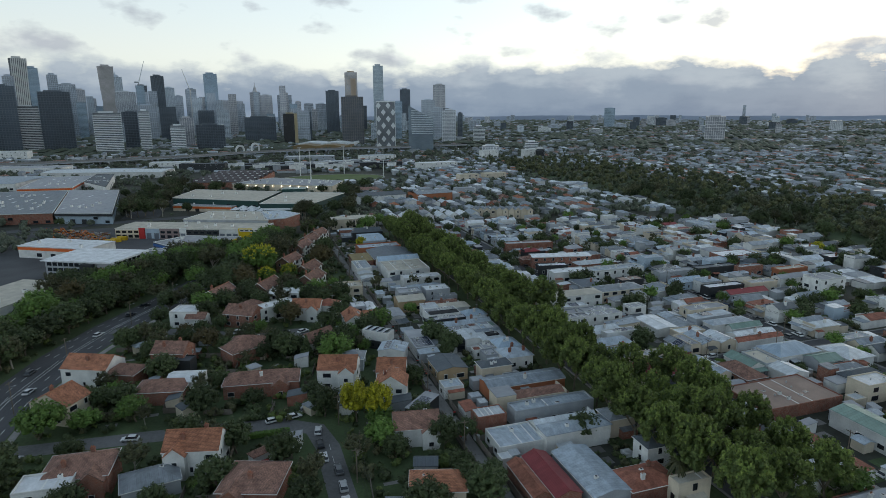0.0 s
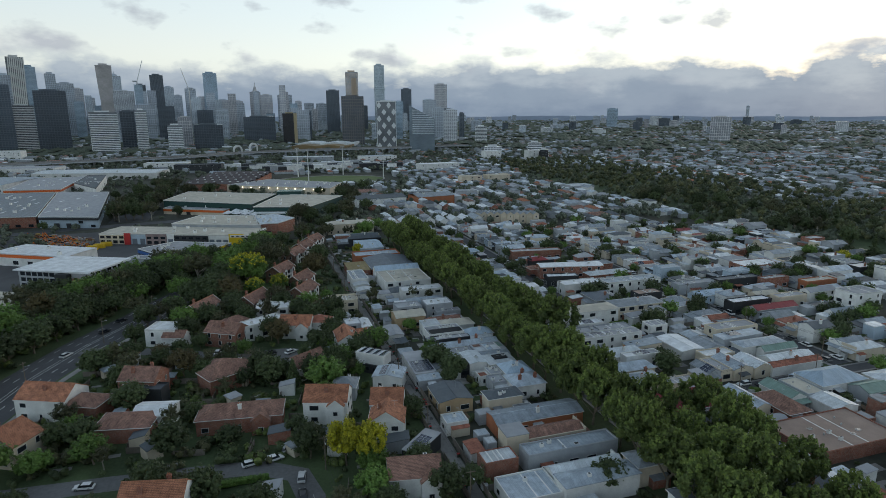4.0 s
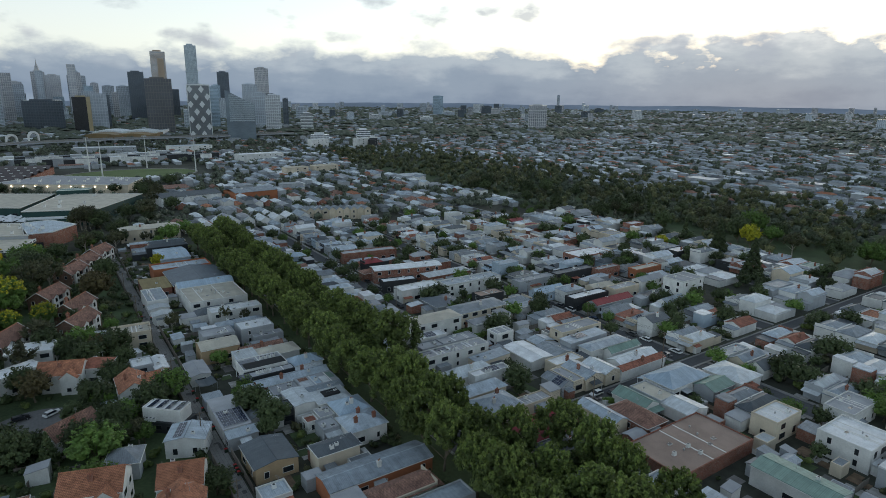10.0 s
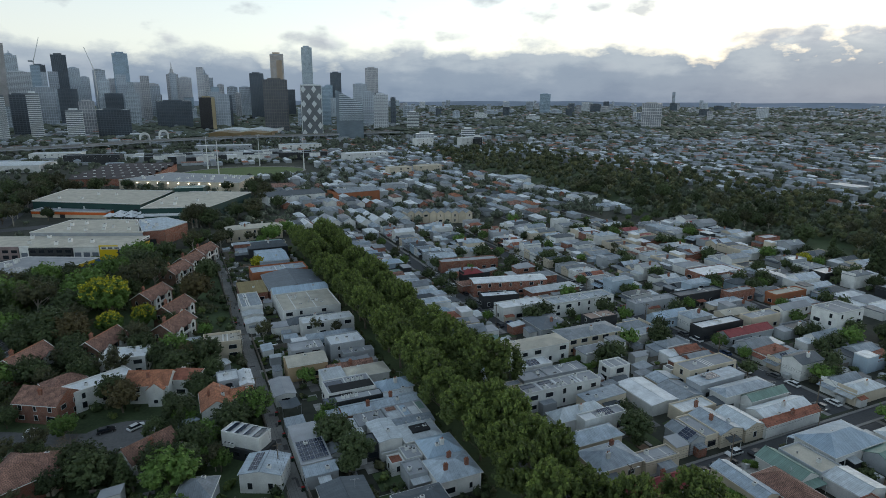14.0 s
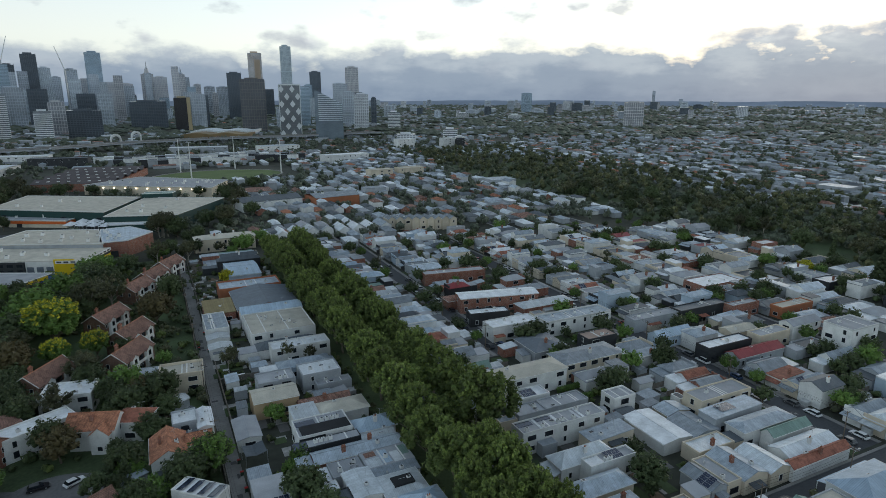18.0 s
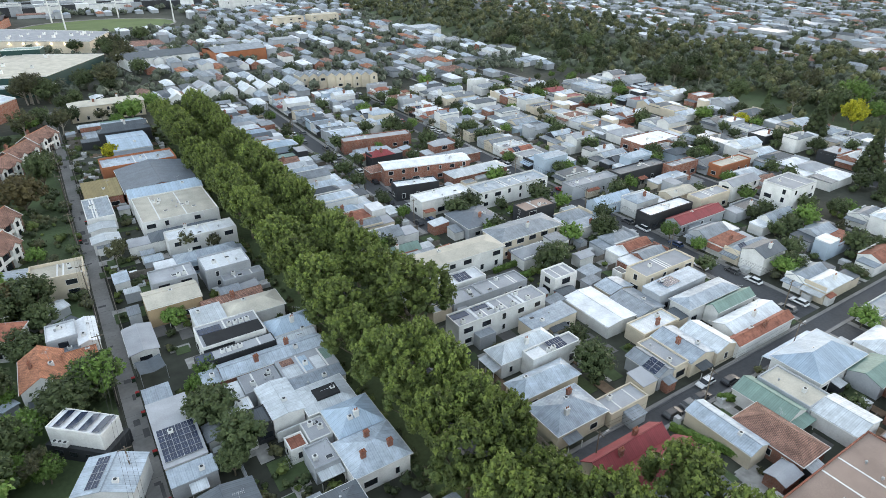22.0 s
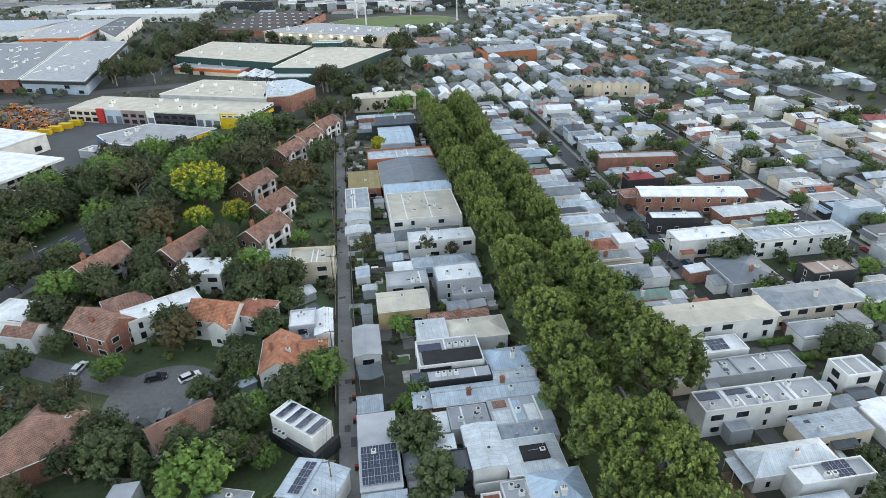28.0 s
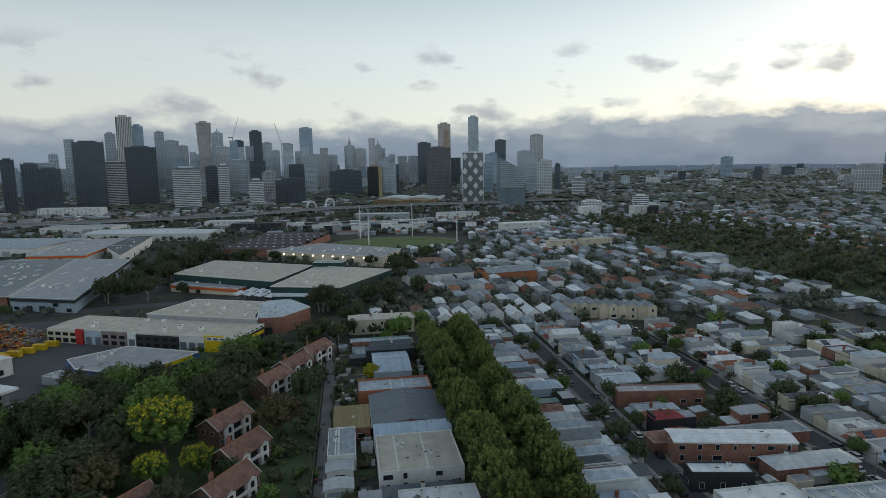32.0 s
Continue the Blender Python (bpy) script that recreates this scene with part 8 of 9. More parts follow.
def gardens():
    rnd = random.Random(33)
    spots = []
    n = tries = 0
    while n < 230 and tries < 14000:
        tries += 1
        x, y = rnd.uniform(-140, -3), rnd.uniform(104, 425)
        if x > -4.5 or not off_road(x, y, 1.0) or (y > 425 - (x + 70) * 0.2 and x < -20):
            continue
        if x > -34 and y > 284:
            continue
        r = rnd.uniform(2.5, 4.4) if y < 290 else rnd.uniform(3.0, 5.2)
        k = 0.6 if y < 280 else 0.7
        if not free(x - r * k, y - r * k, x + r * k, y + r * k, 0.6 if y < 280 else 0.8) or any((x - a) ** 2 + (y - b) ** 2 < (r + c) ** 2 * 0.42 for a, b, c in spots):
            continue
        spots.append((x, y, r))
        if y < 285 and rnd.random() < (0.42 if y > 215 else 0.66):      # open lawns and paths here
            continue
        kind = rnd.choices(("dark", "gum", "green", "brown"), (6, 3 if y > 290 else 1.6, 2.2 if y > 290 else 1.0, 0.35))[0]
        tree(kind, x, y, r * (rnd.uniform(1.9, 2.4) if y < 215 else rnd.uniform(2.2, 2.7) if y < 290 else rnd.uniform(2.3, 2.9)), rnd.uniform(1.0, 1.25), group="garden trees")
        n += 1
    # shrubs and hedges between
    for i in range(5200):
        x, y = rnd.uniform(-140, -2.2), rnd.uniform(90, 430)
        r = rnd.uniform(0.7, 2.1)
        if off_road(x, y, 0.5) and free(x - r * .6, y - r * .6, x + r * .6, y + r * .6, 0.1) and rnd.random() < 0.62:
            BUSHES.append((x, y, r, rnd.random()))
    for i in range(420):            # front gardens along the avenue
        x, y = (rnd.uniform(37.2, 39.6), rnd.uniform(60.2, 61.8))[i % 2], rnd.uniform(90, 415)
        BUSHES.append((x, y, rnd.uniform(0.5, 1.1), rnd.random()))
    # yards among the terraces
    for i in range(2600):
        x, y = rnd.uniform(2.6, 37.5) if i % 3 else rnd.uniform(61, 138), rnd.uniform(90, 420)
        r = rnd.uniform(0.6, 1.6)
        if not (161 < y < 168) and not (86 < x < 97 and y > 250) and free(x - r * .8, y - r * .8, x + r * .8, y + r * .8, 0.0) and rnd.random() < 0.55:
            BUSHES.append((x, y, r, rnd.random()))
    # roadside row by the main road
    for i in range(16):
        t = i / 15
        x, y = -146 + 66 * t ** 1.2, 190 + 160 * t
        if off_road(x, y, -1):
            tree("dark", x, y, rnd.uniform(9, 12), 1.15, "large dark street tree beside the main road", "street trees")


def lean_tos():
    """Small sheds and lean-tos in the yards."""
    rnd = random.Random(44)
    for x0, x1, y0, y1, n in ((2.6, 37.0, 96, 345, 420), (61.5, 137.5, 168, 262, 300), (61.5, 86, 262, 400, 120), (96, 138, 262, 400, 160), (61.5, 137.5, 84, 160, 260)):
        for i in range(n):
            w, d = rnd.uniform(2.4, 5.5), rnd.uniform(2.4, 4.6)
            x, y = rnd.uniform(x0, x1 - w), rnd.uniform(y0, y1 - d)
            if not free(x, y, x + w, y + d, 0.0):
                continue
            if rnd.random() < 0.42:
                wall = rnd.choice(("white", "grey", "cream", "brick"))
                house(x, y, x + w, y + d, rnd.uniform(2.4, 3.3), rnd.choice(("zinc", "grey", "pale", "flatgrey", "slate", "grey")), rnd.choice(("skillion", "flat", "gable")), wall,
                      axis="x" if w > d else "y", rise=0.5, win="", name="shed", label=f"small {WALLS[wall][1]} backyard lean-to shed", group="backyard sheds", detail=0, parapet=0.15)
            elif rnd.random() < 0.6:
                slab("paving_yard", x, y, x + w, y + d, 0.05 + 0.001 * (i % 9), M_YARD, "small paved backyard between walls")
                TAKEN.append((x, y, x + w, y + d))
            else:
                slab("grass_yard", x, y, x + w, y + d, 0.06 + 0.001 * (i % 9), M_GRASS, "small backyard lawn patch")


def fence(x0, y0, x1, y1, h=1.9):
    d = Vector((x1 - x0, y1 - y0, 0))
    L = d.length
    top = thing("fence", "weathered grey timber paling fence", "fence", pose(x0, y0, 0, 0, 0, math.degrees(math.atan2(d.y, d.x))), "paling fences")
    q = Mesh()
    q.box(0, L, -0.02, 0.02, 0.05, h)
    q.box(-0.06, L, -0.06, 0.06, h, h + 0.05)
    part("fence_panel", q, M_TIMBER, top)


def lane_fences():
    for s in (-1, 1):
        y = 96.0
        while y < 420:
            if free(s * 2.3 - 0.4, y, s * 2.3 + 0.4, y + 6, 0):
                fence(s * 2.2, y, s * 2.2, y + 5.9)
            y += 6
    for y in range(100, 400, 6):       # garden walls towards the avenue
        if free(60.0, y, 60.6, y + 6, 0):
            fence(60.2, y, 60.2, y + 5.9, 1.7)
    rnd = random.Random(9)
    for i in range(150):
        x, y = rnd.uniform(-118, -8), rnd.uniform(110, 330)
        if rnd.random() < 0.5:
            e = (x + rnd.uniform(5, 11), y - rnd.uniform(2, 4))
        else:
            e = (x + rnd.uniform(2, 4), y + rnd.uniform(5, 11))
        if off_road(x, y, 1) and off_road(*e, 1) and free(min(x, e[0]), min(y, e[1]), max(x, e[0]), max(y, e[1]), 0) and i % 4 == 0:
            fence(x, y, *e, 1.7)


def garden_bits():
    """Carports, sheds, paved strips and fences in the gardens west of the lane."""
    rnd = random.Random(58)
    n = 0
    for i in range(900):
        w, d = rnd.uniform(3.0, 6.5), rnd.uniform(2.6, 4.4)
        x, y = rnd.uniform(-112, -10), rnd.uniform(106, 262)
        if not off_road(x + w / 2, y + d / 2, 3.5) or not free(x - 0.3, y - 0.3, x + w + 0.3, y + d + 0.3, 0.0):
            continue
        k = n % 4
        if k == 0:
            wall = rnd.choice(("white", "grey", "brick", "cream"))
            house(x, y, x + w, y + d, rnd.uniform(2.4, 3.2), rnd.choice(("grey", "slate", "zinc", "tile", "flatgrey")), rnd.choice(("gable", "skillion", "hip")), wall, axis="x", rise=0.9, turn=rnd.choice((-18, -10, 30)),
                  win="", name="shed", label=f"small {WALLS[wall][1]} garden shed or carport", group="garden sheds", detail=0)
        elif k == 1:
            slab("paving_path", x, y, x + w, y + rnd.uniform(1.0, 1.8), 0.07 + 0.001 * (n % 7), M_PAVE, "pale paved garden path")
            TAKEN.append((x, y, x + w, y + 1.6))
        elif k == 2:
            fence(x, y, x + rnd.uniform(5, 9), y - rnd.uniform(1, 3), 1.7)
        else:
            fence(x, y, x + rnd.uniform(0.8, 2.4), y + rnd.uniform(5, 9), 1.7)
        n += 1
        if n == 120:
            break


lean_tos()
lane_fences()
garden_bits()
gardens()


def shrubbery():
    """All the shrubs of the gardens and yards, too many to count, in four tones of green."""
    rng = np.random.RandomState(12)
    for k, (mat, words) in enumerate(((M_DARKLEAF, "dark green"), (M_PLANE, "fresh green"), (M_GUM, "grey-green"), (M_DARKLEAF, "deep green"))):
        rows = [b for b in BUSHES if int(b[3] * 3.999) == k]
        clumps = []
        for x, y, r, t in rows:
            for j in range(3):
                o = rng.normal(size=2) * r * 0.45
                clumps.append((x + o[0], y + o[1], r * (0.5 + 0.35 * rng.rand()), r * (0.55 + 0.3 * rng.rand())))
        if clumps:
            me = leaf_mesh(rng, clumps, 10 * len(clumps), 0.55, mat, 0.8)
            tagged(part("shrubbery", me, None), f"{words} garden shrubs and hedges between the houses", "shrubs", kind="stuff")


shrubbery()


def street_trees():
    rnd = random.Random(34)
    for x in (138.6, 147.6, 192.2, 200.8, 87.2, 95.2):
        y = 176 if x > 100 else 268
        while y < 410:
            if rnd.random() < 0.3 and free(x - 0.6, y - 0.6, x + 0.6, y + 0.6, 0):
                tree(rnd.choice(("green", "dark", "gum")), x, y, rnd.uniform(3.6, 6), 1.0, "small leafy street tree by the kerb", "street trees")
            y += rnd.uniform(9, 16)


street_trees()


def park():
    rnd = random.Random(35)
    for i in range(46):
        x, y = 303 + 60 * rnd.random() ** 1.2, rnd.uniform(130, 520)
        tree(rnd.choices(("dark", "gum", "poplar", "green", "conifer"), (5, 3, 1.2, 1.2, 0.6))[0], x, y, rnd.uniform(9, 16), rnd.uniform(0.9, 1.2), "large park tree beyond the last cottages", "park trees")


park()


# ---------------------------------------------------------------- the north end of the avenue
def north_end():
    house(8, 442, 40, 452, 7.2, "cream", "hip", "cream", rise=1.6, win="sw", chim=2, name="apartment_block", label="cream three-storey apartment block behind trees")
    rnd = random.Random(52)
    for i in range(9):
        x = 44 + i * 9.2
        house(x, 448 + rnd.uniform(-3, 3), x + 7.2, 462 + rnd.uniform(-2, 2), 4.4, rnd.choice(("pale", "white", "zinc")), "gable", "white", axis="y", rise=2.2, win="s", name="cottage", group="white gabled cottages")
    for i in range(26):
        x, y = rnd.uniform(-28, 62), rnd.uniform(424, 478)
        if free(x - 2, y - 2, x + 2, y + 2, 0):
            tree(rnd.choice(("gum", "dark", "dark", "green")), x, y, rnd.uniform(6, 10), 1.1, group="trees at the avenue's end")


north_end()


# ---------------------------------------------------------------- between the sheds and the city
def viaduct():
    """The elevated freeway on piers in front of the city."""
    pts = [(-620, 1010), (-312, 1060), (-136, 1120), (-43, 1190), (93, 1236), (260, 1250), (420, 1290)]
    top = thing("viaduct", "long grey concrete freeway viaduct on piers", "viaduct", pose(0, 0, 0))
    for (ax, ay), (bx, by) in zip(pts, pts[1:]):
        a, b = Vector((ax, ay)), Vector((bx, by))
        d = (b - a).normalized()
        n = Vector((-d.y, d.x)) * 11
        q = Mesh()
        c = [a - n, b - n, b + n, a + n]
        q.prism([(*p, 8.0) for p in c], [(*p, 9.6) for p in c])
        part("deck", q, WALLS["grey"][0], top)
        for s in (-1, 1):
            q = Mesh()
            e = [a + n * s, b + n * s, b + n * s * 0.96, a + n * s * 0.96]
            if s > 0:
                e = e[::-1]
            q.prism([(*p, 9.6) for p in e], [(*p, 11.0) for p in e])
            part("parapet", q, M_PAVE, top)
        k = int((b - a).length / 34)
        for i in range(k):
            p = a + (b - a) * ((i + 0.5) / k)
            q = Mesh()
            q.box(p.x - 1.3, p.x + 1.3, p.y - 3, p.y + 3, 0, 8.0)
            part("pier", q, WALLS["grey"][0], top)


viaduct()


def wave_roof():
    """The long station roof, made of low waves with a golden side."""
    top = thing("station_roof", "low wavy station roof, golden brown and white", "station", pose(125, 1420, 0, 0, 0, -20))
    gold = surface("golden_roof", (0.22, 0.155, 0.075), 0.6, 0.2, 0.1, 0.03, 0)
    n = 26
    for k, (y0, y1, mat) in enumerate(((-40, 20, gold), (20, 90, ROOFS["pale"][0]))):
        vs, fs = [], []
        for i in range(n + 1):
            x = -60 + 130 * i / n
            z = 7 + 3 * abs(math.sin(i / n * 2.3 * math.pi)) + k * 3
            vs += [(x, y0, z), (x, y1, z), (x, y1, 0), (x, y0, 0)]
        for i in range(n):
            a = 4 * i
            fs += [(a, a + 4, a + 5, a + 1), (a + 3, a + 7, a + 4, a), (a + 1, a + 5, a + 6, a + 2)]
        fs += [(0, 1, 2, 3), (4 * n + 3, 4 * n + 2, 4 * n + 1, 4 * n)]
        me = bpy.data.meshes.new("wave")
        me.from_pydata(vs, [], fs)
        me.materials.append(mat)
        part("wave", me, None, top)


wave_roof()


def bridge_arches():
    for x, y in ((-52, 1215), (-23, 1290)):
        top = thing("bridge_arch", "white curved bridge arch beside the freeway", "arch", pose(x, y, 0, 0, 0, 30), "bridge arches")
        vs = []
        for i in range(13):
            a = math.pi * i / 12
            for r, b in ((1.0, -1.8), (1.0, 1.8), (0.84, 1.8), (0.84, -1.8)):
                vs.append((-9 * r * math.cos(a), b, 22 * r * math.sin(a) ** 0.35))
        fs = [(4 * i + k, 4 * i + (k + 1) % 4, 4 * i + 4 + (k + 1) % 4, 4 * i + 4 + k) for i in range(12) for k in range(4)]
        me = bpy.data.meshes.new("arch")
        me.from_pydata(vs, [], fs)
        me.materials.append(M_FRAME)
        part("arch", me, None, top)


bridge_arches()


def town_rows():
    """Rows of dark-roofed white town houses north of the oval."""
    rnd = random.Random(61)
    for r, (x0, x1, y) in enumerate(((-70, 140, 955), (-60, 160, 925), (-20, 175, 896))):
        x = x0
        while x < x1:
            w = rnd.uniform(9, 15)
            house(x, y, x + w - 0.2, y + 11, rnd.uniform(7, 9.5), rnd.choice(("slate", "slate", "grey", "white")), "flat", rnd.choice(("white", "dark", "white", "grey")), win="", detail=1,
                  name="town_house", group="town houses beyond the oval", parapet=0.3)
            x += w
    for x, y, w, d, hh, roof, wall in ((-103, 940, 62, 18, 11, "slate", "dark"), (362, 1005, 30, 16, 15, "white", "white"), (415, 956, 22, 14, 18, "white", "white"), (432, 952, 14, 14, 16, "slate", "dark"),
                                       (205, 690, 26, 11, 9, "cream", "cream"), (240, 694, 30, 11, 9, "cream", "cream"), (218, 855, 60, 18, 10, "white", "white"), (-470, 1310, 110, 22, 14, "white", "white"),
                                       (-240, 925, 110, 34, 8, "zinc", "grey"), (-150, 1010, 60, 24, 9, "pale", "white"), (-330, 1000, 90, 40, 8, "flatgrey", "white"), (60, 1060, 80, 26, 9, "pale", "grey"), (170, 1040, 60, 26, 9, "zinc", "white")):
        house(x - w / 2, y - d / 2, x + w / 2, y + d / 2, hh, roof, "flat", wall, win="s", detail=1, name="office_block", group="blocks before the city", parapet=0.6, turn=-8 if x < 100 else 8)
    # dark seating stands with pale roof lights
    top = thing("grandstand", "long dark roofed stand dotted with white roof lights", "grandstand", pose(-58, 780, 0, 0, 0, -14))
    for k in range(5):
        q = Mesh()
        q.gable(-34, 34, -60 + k * 24, -37 + k * 24, 7.0, 3.0, "x")
        part("roof", q, surface("stand_roof", (0.10, 0.085, 0.085), 0.8, 0.2, 0.6, 0.1, 0.1) if k == 0 else bpy.data.materials["stand_roof"], top)
        for i in range(8):
            q = Mesh()
            q.box(-31 + i * 8.4, -28.6 + i * 8.4, -55 + k * 24, -53 + k * 24, 8.2, 8.9)
            part("roof_light", q, M_FRAME, top)
    q = Mesh()
    q.box(-33.8, 33.8, -59.8, 58.8, 0, 6.98)
    part("wall", q, WALLS["brick"][0], top)
    # boundary path round the oval
    q = Mesh()
    n = 60
    for i in range(n):
        a, b = 2 * math.pi * i / n, 2 * math.pi * (i + 1) / n
        r = [(57 + u * math.cos(t), 786 + v * math.sin(t)) for u, v, t in ((68, 48, a), (68, 48, b), (66.4, 46.4, b), (66.4, 46.4, a))][::-1]
        q.prism([(*p, 0.0) for p in r], [(*p, 0.5) for p in r])
    tagged(part("trim_boundary", q, M_PAVE), "low white boundary fence round the oval", "fence", kind="structure")


town_rows()


# ---------------------------------------------------------------- details near the lane and the gardens
def bare_tree(x, y, h):
    """A grey tree that has lost its leaves: forked limbs down to twigs."""
    rng = random.Random(5)
    top = thing("bare_tree", "leafless grey tree with fine brown twigs", "tree", pose(x, y, 0))
    trunk, twigs = Mesh(), Mesh()

    def grow(p, d, length, r, level):
        e = p + d * length
        (trunk if level < 2 else twigs).tube(p, e, r, r * 0.62, 6 if level < 2 else 4)
        if level == 6:
            return
        for i in range(3 if level < 4 else 2):
            t = Vector((rng.gauss(0, 1), rng.gauss(0, 1), rng.gauss(0.25, 0.6)))
            grow(e, (d * 1.2 + t * 0.55).normalized(), length * rng.uniform(0.62, 0.82), r * 0.58, level + 1)
    grow(Vector((0, 0, 0)), Vector((0.03, 0.02, 1)), h * 0.27, 0.22, 0)
    m = surface("dry_twigs", (0.21, 0.165, 0.115), 0.95, 0.2, 3.0, 0.5, 0)
    part("trunk", trunk, M_BARK, top)
    part("branchwork", twigs, m, top)


bare_tree(-45.3, 223.0, 11.0)


def hedge(x0, y0, x1, y1, h=1.8, w=1.2, mat=None):
    """A clipped hedge along a line, of small leaves over a dense core."""
    rng = np.random.RandomState(int(abs(x0) * 7 + y0))
    L = math.hypot(x1 - x0, y1 - y0)
    n = max(3, int(L / 0.55))
    rows = []
    for i in range(n):
        t = (i + 0.5) / n
        for k in range(2):
            rows.append((x0 + (x1 - x0) * t + rng.normal() * 0.07, y0 + (y1 - y0) * t + rng.normal() * 0.07, h * (0.32 + 0.36 * k), w * 0.5 + 0.12))
    top = thing("hedge", "clipped green garden hedge beside a wall", "hedge", pose(0, 0, 0), "clipped hedges")
    part("foliage", leaf_mesh(rng, rows, 26 * len(rows), 0.3, mat or M_GREEN, 0.9), None, top)


def hedges():
    hedge(90.2, 224.4, 100.5, 224.9)
    hedge(84.9, 219.7, 98.8, 218.3)
    hedge(92.4, 205.8, 97.2, 206.0)
    hedge(93.9, 201.3, 97.5, 201.4, 0.9)
    hedge(97.5, 160.9, 102.1, 157.1)
    hedge(83.1, 160.6, 87.4, 148.4)
    hedge(115.7, 172.0, 115.1, 167.5)
    hedge(-66.0, 140.0, -66.0, 160.0)
    hedge(-66.0, 160.0, -44.0, 160.0)


hedges()


def shade_sail(x, y, w, d, turn, mat, words):
    top = thing("shade_sail", words, "shade sail", pose(x, y, 0, 0, 0, turn))
    q = Mesh()
    n = 6
    grid = [(w * (i / n - .5), d * (j / n - .5), 2.7 + 0.9 * abs(i / n - .5) + 0.5 * (j / n) - 0.5 * math.sin(math.pi * i / n) * math.sin(math.pi * j / n)) for i in range(n + 1) for j in range(n + 1)]
    m = (n + 1) ** 2
    vs = grid + [(x, y, z + 0.03) for x, y, z in grid]
    fs = []
    for i in range(n):
        for j in range(n):
            k = i * (n + 1) + j
            fs += [(k, k + 1, k + n + 2, k + n + 1), (m + k, m + k + n + 1, m + k + n + 2, m + k + 1)]
    q = bpy.data.meshes.new("cloth")
    q.from_pydata(vs, [], fs)
    q.materials.append(mat)
    mat = None
    part("cloth", q, mat, top)
    for sx in (-.5, .5):
        for sy in (-.5, .5):
            q = Mesh()
            q.tube((sx * w, sy * d, 0), (sx * w, sy * d, 3.5), 0.06, 0.05, 6)
            part("post", q, M_METAL, top)


shade_sail(5.0, 228.0, 5.0, 4.2, 6, surface("grey_sailcloth", (0.10, 0.115, 0.13), 0.8, 0.1, 2.0, 0.5, 0.1), "dark grey cloth shade sail over a yard")


def clothes_line(x, y):
    top = thing("clothes_line", "rotary metal clothes line on a lawn", "clothes line", pose(x, y, 0.06))
    q = Mesh()
    q.tube((0, 0, 0), (0, 0, 1.9), 0.035, 0.03, 6)
    part("post", q, M_METAL, top)
    for k in range(4):
        a = k * math.pi / 2
        q = Mesh()
        q.tube((0, 0, 1.7), (1.7 * math.cos(a), 1.7 * math.sin(a), 2.0), 0.02, 0.02, 5)
        part("arm", q, M_METAL, top)
    q = Mesh()
    for r in (0.7, 1.1, 1.6):
        for k in range(4):
            a, b = k * math.pi / 2, (k + 1) * math.pi / 2
            q.tube((r * math.cos(a), r * math.sin(a), 1.75 + r * 0.14), (r * math.cos(b), r * math.sin(b), 1.75 + r * 0.14), 0.012, 0.012, 3)
    part("line", q, M_WIRE, top)


clothes_line(20.0, 189.5)


def bin_meshes():
    def make():
        b = Mesh()
        b.prism([(-.24, -.28, .06), (.24, -.28, .06), (.24, .28, .06), (-.24, .28, .06)], [(-.29, -.36, 1.0), (.29, -.36, 1.0), (.29, .36, 1.0), (-.29, .36, 1.0)])
        l = Mesh()
        l.prism([(-.31, -.38, 1.0), (.31, -.38, 1.0), (.31, .4, 1.0), (-.31, .4, 1.0)], [(-.27, -.33, 1.1), (.27, -.33, 1.1), (.27, .36, 1.12), (-.27, .36, 1.12)])
        w = Mesh()
        w.tube((-.06, 0, 0), (.06, 0, 0), .11, .11, 10)
        return b.data("body", [surface("bin_green", (0.02, 0.05, 0.03), 0.6, 0.1, 3, .5, 0)]), l.data("lid", [surface("bin_lid", (0.33, 0.02, 0.02), 0.6, 0.1, 3, .5, 0)]), w.data("wheel", [M_TYRE])
    return cached("bin", make)


def bins():
    b, l, w = bin_meshes()
    rnd = random.Random(15)
    for i in range(16):
        x, y = rnd.choice((-1.4, 1.4)), rnd.uniform(140, 330)
        top = thing("wheelie_bin", "dark green wheelie bin with a red lid", "bin", pose(x, y, 0.03, 0, 0, 90 if x > 0 else -90), "wheelie bins")
        part("body", b, None, top)
        part("lid", l, None, top)
        for sx in (-.24, .24):
            part("wheel", w, None, top, at=pose(sx, .3, .11))


bins()


def lane_patches():
    rnd = random.Random(16)
    dark = surface("asphalt_patch", (0.085, 0.085, 0.085), 0.9, 0.2, 3.0, 0.4, 0.2)
    for i in range(26):
        y, w, d = rnd.uniform(110, 400), rnd.uniform(0.5, 1.8), rnd.uniform(0.6, 3.5)
        x = rnd.uniform(-1.6, 1.6 - w)
        slab("trim_patch", x, y, x + w, y + d, 0.034 + 0.0008 * i, dark, "dark asphalt patch on the old lane", 0.02)
    joints = Mesh()
    for y in range(104, 420, 6):          # joints of the concrete slabs
        joints.box(-1.68, 1.68, y, y + 0.06, 0.014, 0.0335)
    tagged(part("trim_joints", joints, dark), "narrow dark joints between lane slabs", "joints", kind="structure")


lane_patches()


